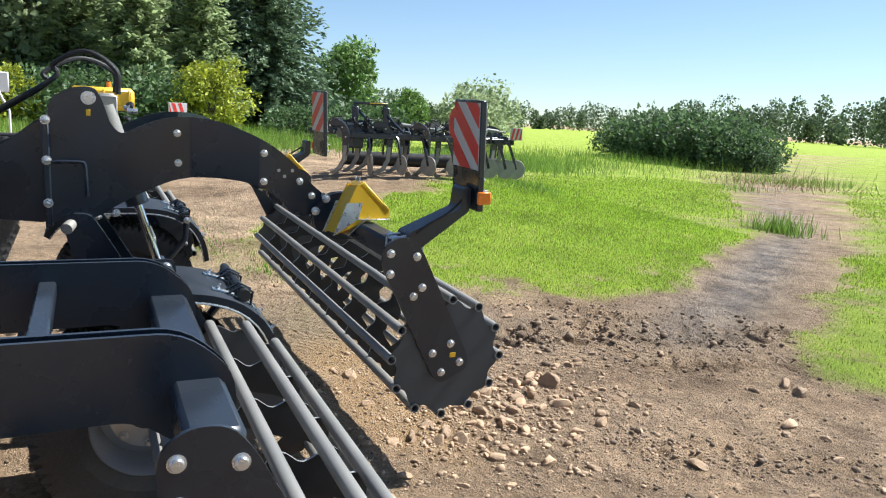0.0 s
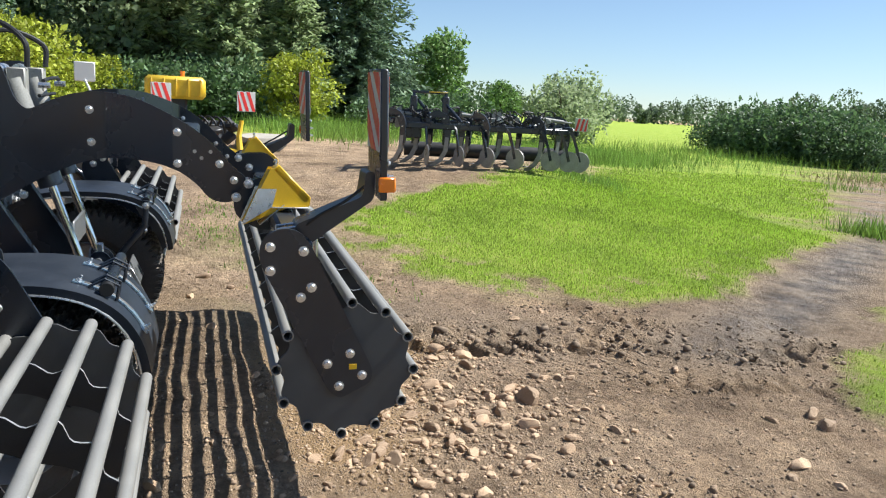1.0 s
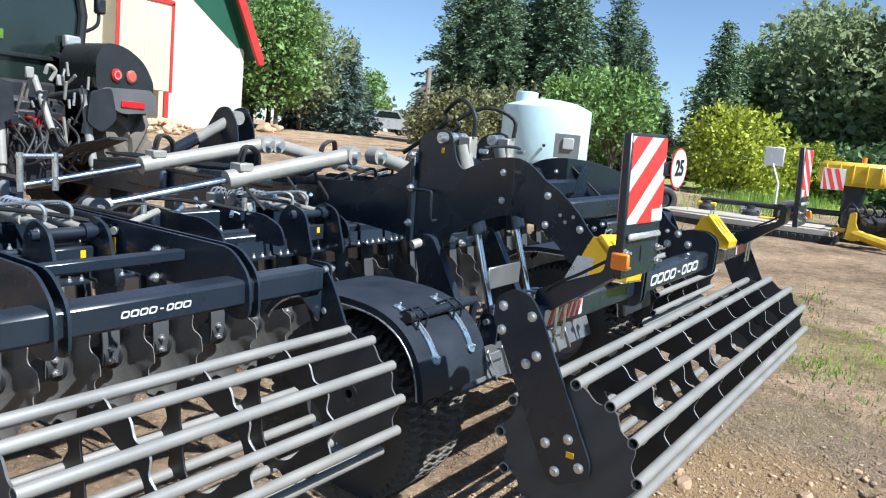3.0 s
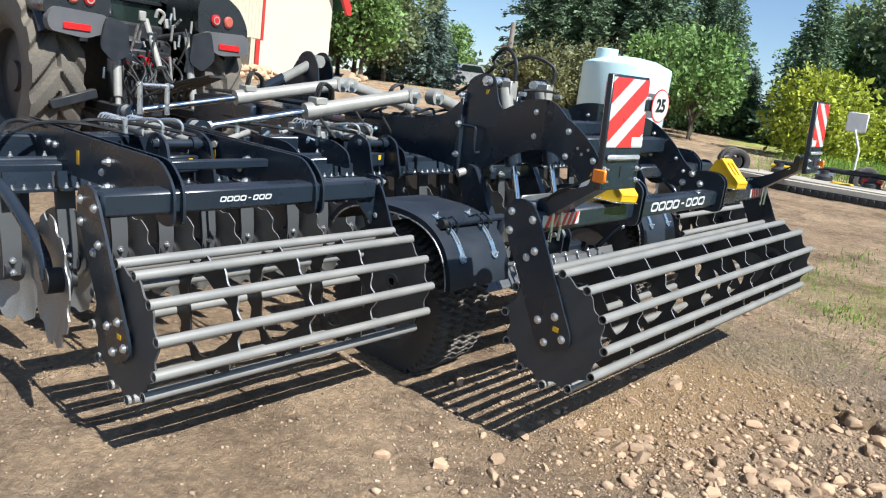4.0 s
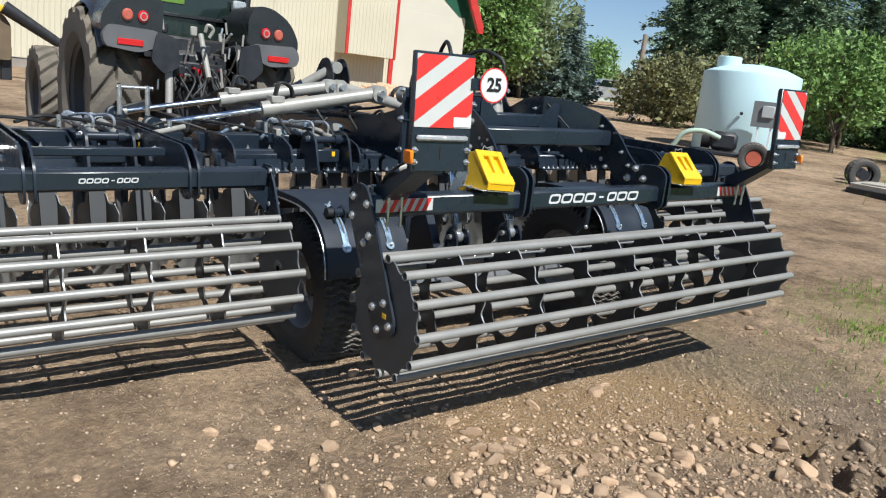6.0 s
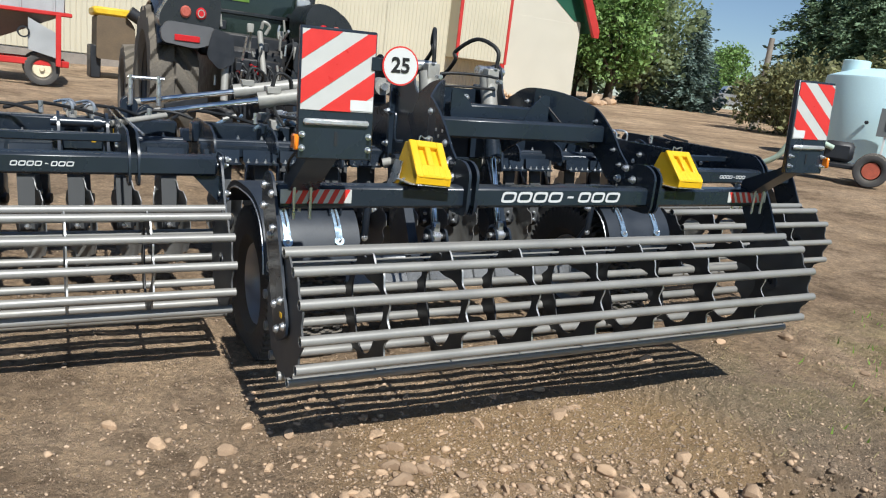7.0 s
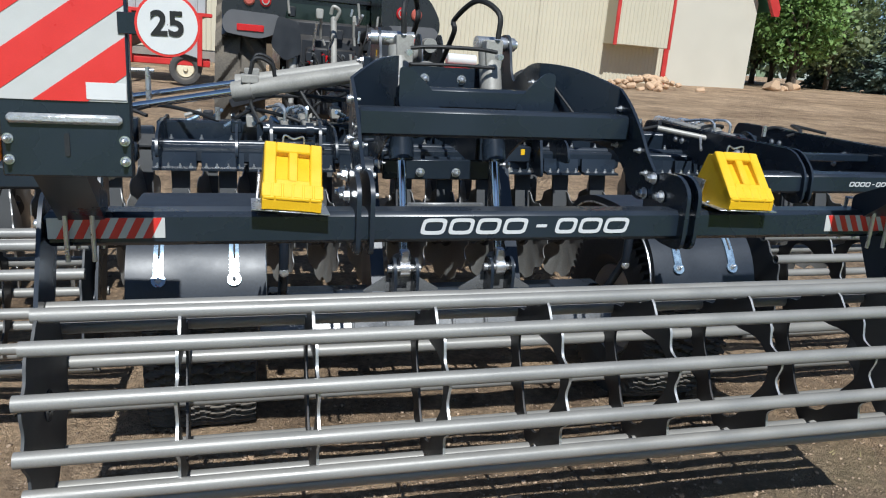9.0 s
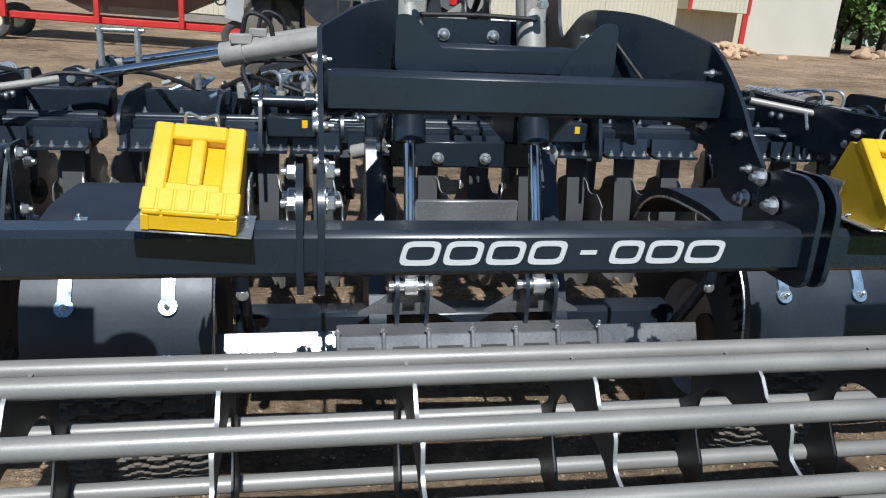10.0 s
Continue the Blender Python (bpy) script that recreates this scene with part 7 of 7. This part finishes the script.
def plant(ob, spots, group):
    """Puts a tree at the first spot and copies at the others; spots: x, y, scale."""
    tagged(ob, group=group)
    for k, (x, y, sc) in enumerate(spots):
        m = place(ob, x, y, sc, 47 * k + x * 13)
        if k:
            copy_thing(ob, m)
    x, y, sc = spots[0]
    ob.matrix_basis = place(ob, x, y, sc, x * 13)


SH = "shelter belt trees"
s1 = conifer(13.2, 3.9, SPRUCE, 11, "tall dark green spruce in the shelter belt")
s2 = conifer(11.0, 3.5, SPRUCE, 12, "dark green spruce with drooping boughs")
plant(s1, [(38.8, 25.8, 1.0), (39.4, 23.6, 1.0), (40.5, 20.2, 1.0), (41.8, 16.6, 0.86), (36.2, -8.6, 1.05), (40.0, -4.0, 0.95)], SH)
plant(s2, [(37.6, 22.6, 1.0), (38.6, 18.2, 1.0), (41.5, 22.2, 1.1), (40.2, 14.6, 0.74), (41.2, 26.2, 1.1), (43, -11, 0.8), (38.5, -6.2, 1.0)], SH)
s3 = conifer(9.4, 2.9, SPRUCE, 13, "young dark spruce standing alone")
plant(s3, [(32.4, 7.9, 0.79), (33.5, 10.6, 0.38)], SH)
b1 = conifer(6.0, 2.1, BLUESPRUCE, 14, "blue-grey spruce at the yard's far edge")
plant(b1, [(37.5, 34.4, 1.12), (35.5, 37.0, 0.85)], SH)
p1 = conifer(9.5, 2.7, PINE, 15, "loose yellow-green pine in the shelter belt", droop=0.05, open_=0.22, spray=0.55)
plant(p1, [(33.0, -1.8, 1.0), (35.5, 0.6, 1.1), (33.5, -5.0, 0.9)], SH)
d1 = broadleaf(8.8, 3.3, WILLOW, 21, "tall grey-green poplar with an airy crown", trunk=0.12, count=8200, leaf=0.26, lumps=22)
plant(d1, [(36.0, 2.8, 1.0), (38.5, 5.2, 1.05), (34.5, 36.0, 1.0), (31.5, 39.0, 1.05), (40.5, 1.0, 1.0), (37.5, -2.2, 0.95)], SH)
d2 = broadleaf(9.4, 3.1, LEAF, 22, "tall leafy green tree in the shelter belt", trunk=0.12, count=8200, leaf=0.26, lumps=22)
plant(d2, [(41.0, 8.0, 0.8), (30.2, 33.8, 0.9), (32.5, 38.5, 0.9), (37.0, 8.8, 0.6), (44.5, 5, 1.0), (33.0, 37.5, 1.0)], SH)
r1 = broadleaf(6.6, 2.3, LEAF, 23, "round dense green tree beyond the yard", trunk=0.06, count=6500, leaf=0.24, lumps=18)
plant(r1, [(42.7, -15.5, 1.0), (50.5, -23.5, 0.62), (56, -25.5, 0.55), (60, 51, 1.0), (57, 50.4, 0.75)], SH)
a1 = broadleaf(4.4, 2.0, LEAF, 24, "small green orchard tree by the tank", trunk=0.25, count=4200, leaf=0.17, lumps=14)
plant(a1, [(25.0, 9.9, 0.95), (27.2, 12.2, 1.0), (29.0, 11.4, 0.9)], "orchard trees")
yb = broadleaf(3.1, 2.15, YELLOWLEAF, 25, "round yellow-green leafy bush", name="bush", trunk=0.0, count=7000, leaf=0.14, lumps=18, category="bush")
plant(yb, [(24.6, 5.2, 1.0), (28.3, 3.2, 0.7)], "yard bushes")
lb = broadleaf(3.2, 1.45, YELLOWLEAF, 26, "pale yellow-green upright bush", name="bush", trunk=0.0, count=5200, leaf=0.13, lumps=16, category="bush")
plant(lb, [(27.9, -4.4, 1.0)], "yard bushes")
rb_ = broadleaf(3.0, 2.0, SHRUB, 27, "brownish shrub beside the pole", name="bush", trunk=0.0, count=5600, leaf=0.15, lumps=16, category="bush")
plant(rb_, [(25.6, 17.8, 1.0), (28.6, 16.6, 1.1)], "yard bushes")
hb = broadleaf(2.7, 2.9, DARKLEAF, 28, "dark green shrub of the field hedge", name="hedge_shrub", trunk=0.0, count=6200, leaf=0.20, lumps=18, category="shrub")
plant(hb, [(21.2, -27.6, 0.62), (22.6, -27.9, 0.76), (24.4, -28.2, 0.80), (26.4, -28.8, 0.84), (28.8, -29.4, 0.84), (31.2, -30.0, 0.8), (33.2, -30.2, 0.66), (20.2, -27.2, 0.42)], "field hedge shrubs")
wb_ = broadleaf(4.0, 2.0, WILLOW, 29, "thin willow scrub behind the cultivator", name="bush", trunk=0.0, count=2400, leaf=0.20, lumps=12, category="bush")
plant(wb_, [(32.5, -19.0, 0.9), (34.6, -20.8, 1.0), (36.8, -22.4, 0.95), (41, -24, 1.0)], "field hedge shrubs")

ub = broadleaf(1.9, 2.4, DARKLEAF, 33, "low green undergrowth at the foot of the shelter belt", name="bush", trunk=0.0, count=5200, leaf=0.17, lumps=18, category="bush")
plant(ub, [(29.5, 1.0, 1.0), (30.0, -1.8, 1.1), (30.6, -9.0, 0.8), (33.4, -11.4, 0.9), (31.0, 4.6, 0.9), (36.5, -14.0, 1.1), (33, 12.5, 0.9), (34.5, 15, 0.8)], "belt undergrowth")

# far woods round the fields: rows of separate crowns
rng = np.random.default_rng(31)
cs, al = [], []
deg = 30.0
while deg < 200:
    open_side = 92 < deg < 160
    D = 250 + 60 * math.sin(deg * 0.11) + rng.normal(0, 12)
    hgt = (9.2 + 2.0 * math.sin(deg * 0.9) + rng.normal(0, 1.9)) * (0.85 if 118 < deg < 128 else 1.3 if deg > 134 else 1.0)
    wid = hgt * rng.uniform(0.22, 0.42)
    x, y = -3 + D * math.sin(radians(deg)), D * math.cos(radians(deg))
    k = 700 if 134 < deg < 160 else 330 if open_side else 60
    d = rng.normal(size=(k, 3))
    d /= np.linalg.norm(d, axis=1, keepdims=True)
    d *= rng.random((k, 1)) ** 0.35
    cs.append(np.stack([x + d[:, 0] * wid, y + d[:, 1] * wid, float(slope(x, y)) + hgt * (0.5 + 0.52 * d[:, 2])], 1))
    al.append(rng.normal(size=(k, 3)) * (0.42 if open_side else 1.1))
    deg += math.degrees(wid / D) * rng.uniform(0.5, 1.15)
cs, al = np.concatenate(cs), np.concatenate(al)
tagged(new("far_woods", cards("far_woods", cs, al, 0.5 * np.linalg.norm(al, axis=1), HAZELEAF, rng)), "band of far woods in haze-greyed green beyond the fields", "woods", kind="stuff")

# ---- grass, weeds ----
GRASS = material("grass blades", (0.345, 0.475, 0.062), 0.55, 0, 0.5, 0.8, 14, random_tint=1.3, island=True, spec=0.3, translucent=0.35)
WEED = material("tall weeds", (0.21, 0.33, 0.06), 0.6, 0, 0.45, 0.8, 10, random_tint=1.0, island=True, spec=0.25, translucent=0.3)
STRAWM = material("dry stalks", (0.33, 0.27, 0.13), 0.7, 0, 0.35, 2, 20, random_tint=0.6, island=True, spec=0.2)


def blades(name, x, y, h, w, mat, rng, lean=0.35):
    """Upright blades as thin bent triangles."""
    n = len(x)
    z = ground_z(x, y)
    a, t = rng.uniform(0, 6.283, n), rng.uniform(0, 6.283, n)
    base = np.stack([x, y, z - 0.005], 1)
    s = np.stack([np.cos(a), np.sin(a), np.zeros(n)], 1) * w[:, None]
    tip = base + np.stack([np.cos(t) * h * lean * rng.random(n), np.sin(t) * h * lean * rng.random(n), h], 1)
    v = np.stack([base - s, base + s, tip], 1).reshape(-1, 3)
    me = bpy.data.meshes.new(name)
    me.vertices.add(3 * n)
    me.vertices.foreach_set("co", v.astype(np.float32).ravel())
    me.loops.add(3 * n)
    me.loops.foreach_set("vertex_index", np.arange(3 * n))
    me.polygons.add(n)
    me.polygons.foreach_set("loop_start", np.arange(0, 3 * n, 3))
    me.update(calc_edges=True)
    me.materials.append(mat)
    return me


rng = np.random.default_rng(41)


def scatter(n, x0, x1, y0, y1, power=1.0, low=0.25):
    x, y = rng.uniform(x0, x1, n), rng.uniform(y0, y1, n)
    g = turf(x, y)
    k = rng.random(n) < np.where(g > low, g, 0) ** power
    return x[k], y[k]


xs, ys = [], []
for args in ((150000, 0.9, 8.0, -8.5, 0.6), (60000, 6.0, 16.0, -18, -1.0), (40000, -3.0, 3.5, -9.5, -2.9), (26000, 3, 14, -22, -8)):
    a, b = scatter(*args)
    xs.append(a)
    ys.append(b)
x, y = np.concatenate(xs), np.concatenate(ys)
far = np.clip(np.hypot(x + 3, y) / 7, 1, 2.2)
tagged(new("grass", blades("grass", x, y, rng.uniform(0.012, 0.044, len(x)) * far ** 0.5, rng.uniform(0.003, 0.0065, len(x)) * far, GRASS, rng)), "short bright green mown grass", "grass", kind="stuff")

# tall weeds: round the cultivator, along the lane, before the shelter belt
xs, ys, hs = [], [], []
for n, cx, cy, sx, sy, h in ((900, 8.9, -7.0, 0.8, 0.4, 0.13), (4200, 20.0, -13.5, 1.8, 1.3, 0.30), (160, 3.1, -0.55, 0.22, 0.16, 0.015), (200, 4.4, 0.12, 0.4, 0.2, 0.015), (200, 6.0, 0.0, 0.6, 0.2, 0.02), (5200, 25, -17, 3.5, 2.4, 0.30), (420, 4.7, -9.9, 0.3, 0.25, 0.24), (160, 12, -17.2, 0.5, 0.5, 0.2),
                         (900, 14.5, -22.5, 1.2, 1.2, 0.22), (3600, 24.5, -4.6, 2.2, 1.3, 0.4), (3600, 29.5, -8.2, 2.4, 1.4, 0.5), (3000, 22, 3.2, 3, 0.9, 0.3), (60, 2.9, -0.45, 0.5, 0.25, 0.03), (60, 2.2, -1.0, 0.4, 0.3, 0.03), (1800, 27, -25, 5, 2, 0.4)):
    xs.append(rng.normal(cx, sx, n))
    ys.append(rng.normal(cy, sy, n))
    hs.append(np.abs(rng.normal(h, h * 0.35, n)) + 0.03)
x, y, h = (np.concatenate(v) for v in (xs, ys, hs))
tagged(new("weeds", blades("weeds", x, y, h, np.where(h < 0.1, 0.007, 0.006) + 0.022 * h * rng.random(len(x)), WEED, rng, 0.6)), "tall green weeds along the lawn's far edge", "weeds", kind="stuff")
n = 3200
tagged(new("dry_stalks", blades("dry_stalks", np.concatenate([rng.normal(3.2, 1.1, n), rng.normal(14, 1.5, 300)]), np.concatenate([rng.normal(-0.95, 0.6, n), rng.normal(-20.5, 1.2, 300)]), np.concatenate([rng.uniform(0.012, 0.04, n), rng.uniform(0.12, 0.4, 300)]), np.concatenate([rng.uniform(0.002, 0.004, n), rng.uniform(0.01, 0.02, 300)]), STRAWM, rng, 1.6)), "dry pale stalks and trodden straw", "straw", kind="stuff")

# ---- stones and gravel ----
STONE = material("field stone", (0.43, 0.29, 0.18), 0.85, 0, 0.3, 9, 70, 0.35, 40, random_tint=1.1, dust=0.1)
GRIT = material("gravel", (0.38, 0.275, 0.185), 0.88, 0, 0.3, 30, 120, 0.2, 80, random_tint=1.3, island=True)


def pebble(seed, sub=2):
    """A rounded stone of about unit size, flattened."""
    bm = bmesh.new()
    bmesh.ops.create_icosphere(bm, subdivisions=sub, radius=1)
    r = random.Random(seed)
    cuts = [(Vector((r.gauss(0, 1), r.gauss(0, 1), r.gauss(0, 1))).normalized(), r.uniform(0.50, 0.86)) for _ in range(9)]
    for v in bm.verts:
        p = v.co.copy()
        for d, lim in cuts:
            e = p.dot(d)
            if e > lim:
                p -= d * (e - lim) * 0.97
        p *= 1 + 0.10 * noise.noise(p * 1.7 + Vector((seed, 0, 0)))
        v.co = Vector((p.x * 1.15, p.y * 0.9, p.z * 0.68))
    return bm


STONES = []
for k in range(6):
    bm = pebble(k, 3)
    me = bpy.data.meshes.new("stone")
    bm.to_mesh(me)
    bm.free()
    me.polygons.foreach_set("use_smooth", [True] * len(me.polygons))
    me.set_sharp_from_angle(angle=radians(30))
    me.materials.append(STONE)
    STONES.append(me)
rs = random.Random(17)
spots = [(-0.46, -1.45, 0.10), (-0.30, -1.40, 0.055), (-0.58, -1.22, 0.05), (-1.13, -1.35, 0.045), (-1.35, 0.0, 0.035), (-1.90, 0.07, 0.045), (-1.2, -2.95, 0.075), (-1.05, -3.0, 0.06), (0.35, -1.15, 0.06), (-2.15, -0.75, 0.05)]
while len(spots) < 300:
    u = rs.random()
    if u < 0.36:  # the loose heap behind the rear roller
        x, y = -0.62 + rs.gauss(0, 0.48), -1.0 + rs.gauss(0, 0.45)
    elif u < 0.72:  # the strip that runs past the roller's end
        a = rs.random()
        x, y = -1.9 + 2.4 * a + rs.gauss(0, 0.3), 0.05 - 1.5 * a + rs.gauss(0, 0.3)
    else:
        x, y = rs.uniform(-3.6, 2.6), rs.uniform(-3.2, 0.6)
    r = min(0.075, 0.014 + abs(rs.gauss(0, 0.019)))
    if float(turf(np.array([x]), np.array([y]))[0]) < 0.3:
        spots.append((x, y, r))
for k, (x, y, r) in enumerate(spots):
    st = new("stone", STONES[k % 6])
    st.matrix_basis = pose(x, y, float(ground_z(x, y)) + r * 0.16, rs.uniform(-14, 14), rs.uniform(-14, 14), rs.uniform(0, 360)) @ Matrix.Diagonal((r, r * rs.uniform(0.65, 1.0), r * rs.uniform(0.7, 1.15), 1))
    tagged(st, "rounded brown field stone lying on bare soil" if r < 0.05 else "large rounded field stone lying on bare soil", "stone", "loose stones on the yard")

protos = []
for k in range(5):
    bm = pebble(20 + k, 1)
    protos.append((np.array([v.co[:] for v in bm.verts]), np.array([[v.index for v in f.verts] for f in bm.faces])))
    bm.free()
def strew(name, x, y, size, mat, label, category):
    """Many small lumps as one mesh."""
    k = turf(x, y) < 0.35
    x, y, size = x[k], y[k], size[k]
    z = ground_z(x, y)
    vs, fs, o = [], [], 0
    for j in range(len(x)):
        pv, pf = protos[j % 5]
        a = rng.uniform(0, 6.283)
        c, s_ = math.cos(a), math.sin(a)
        q = pv * size[j]
        vs.append(np.stack([q[:, 0] * c - q[:, 1] * s_ + x[j], q[:, 0] * s_ + q[:, 1] * c + y[j], q[:, 2] + z[j] + size[j] * 0.25], 1))
        fs.append(pf + o)
        o += len(pv)
    vs, fs = np.concatenate(vs), np.concatenate(fs)
    me = bpy.data.meshes.new(name)
    me.vertices.add(len(vs))
    me.vertices.foreach_set("co", vs.astype(np.float32).ravel())
    me.loops.add(len(fs) * 3)
    me.loops.foreach_set("vertex_index", fs.ravel())
    me.polygons.add(len(fs))
    me.polygons.foreach_set("loop_start", np.arange(0, len(fs) * 3, 3))
    me.update(calc_edges=True)
    me.materials.append(mat)
    return tagged(new(name, me), label, category, kind="stuff")


n = 11000
x = np.concatenate([rng.uniform(-5.5, 3.0, n // 2), rng.normal(0.0, 1.5, n // 2)])
y = np.concatenate([rng.uniform(-4.5, 3.5, n // 2), rng.normal(-1.1, 0.9, n // 2)])
m = 700
q = rng.random(m)
px = np.where(rng.random(m) < 0.55, -0.6 + rng.normal(0, 0.5, m), -1.9 + 2.4 * q + rng.normal(0, 0.35, m))
py = np.where(rng.random(m) < 0.55, -0.95 + rng.normal(0, 0.42, m), 0.05 - 1.5 * q + rng.normal(0, 0.35, m))
PEBBLE = material("small field stones", (0.40, 0.275, 0.175), 0.85, 0, 0.3, 12, 90, 0.3, 60, random_tint=1.2, island=True)
strew("pebbles", px, py, 0.008 + np.abs(rng.normal(0, 0.009, m)), PEBBLE, "small rounded stones among the larger ones", "pebbles")
strew("gravel", x, y, 0.0024 + np.abs(rng.normal(0, 0.0042, n)), GRIT, "loose gravel on the bare yard", "gravel")
m = 22000
strew("grit", rng.normal(-0.5, 1.1, m), rng.normal(-0.75, 0.8, m), 0.0018 + np.abs(rng.normal(0, 0.0026, m)), GRIT, "fine grit strewn over the bare yard", "grit")
CLOD = material("crumbled soil", (0.25, 0.185, 0.13), 0.95, 0, 0.3, 30, 120, 0.3, 80, random_tint=1.0, island=True, spec=0.15)
parts = []
for cx, cy, a, half, length, deep, pitch in RUTS[:5]:
    m = 240
    u, v = rng.uniform(-length, length, m), rng.normal(0, half * 0.8, m)
    parts.append(np.stack([cx + u * math.cos(radians(a)) - v * math.sin(radians(a)), cy + u * math.sin(radians(a)) + v * math.cos(radians(a)), 0.004 + np.abs(rng.normal(0, 0.010 * (deep / 0.03) ** 0.5, m))], 1))
m = 7000
parts.append(np.stack([rng.uniform(-5.0, 3.0, m), rng.uniform(-4.5, 3.0, m), 0.003 + np.abs(rng.normal(0, 0.0055, m))], 1))
q = np.concatenate(parts)
strew("soil_crumbs", q[:, 0], q[:, 1], q[:, 2], CLOD, "dark crumbs and torn clods of soil along the ruts", "soil")

# heap of broken stone by the barn, boulders
heap = Geo()
for k in range(70):
    a, d = rs.uniform(0, 6.28), abs(rs.gauss(0, 0.8))
    r = rs.uniform(0.08, 0.2)
    x, y = 16.6 + math.cos(a) * d * 1.5, 26.5 + math.sin(a) * d
    zz = float(slope(x, y)) + max(0.05, 0.5 - d * 0.3)
    heap.box(-r, r, -r * 0.7, r * 0.7, -r * 0.5, r * 0.5, r * 0.25, pose(x, y, zz, rs.uniform(-40, 40), rs.uniform(-40, 40), rs.uniform(0, 360)))
tagged(new("rubble_heap", heap.mesh("rubble_heap", STONE)), "low heap of broken pale stone before the barn", "rubble", kind="stuff")
for k, (x, y, r) in enumerate(((26.2, 30.5, 0.55), (28.3, 32.0, 0.45), (29.6, 33.0, 0.35), (27.4, 31.2, 0.3))):
    st = new("boulder", STONES[k])
    st.matrix_basis = pose(x, y, float(slope(x, y)) + r * 0.3, 0, 0, 70 * k) @ Matrix.Scale(r, 4)
    tagged(st, "pale boulder at the barn's corner", "boulder", "boulders by the barn")
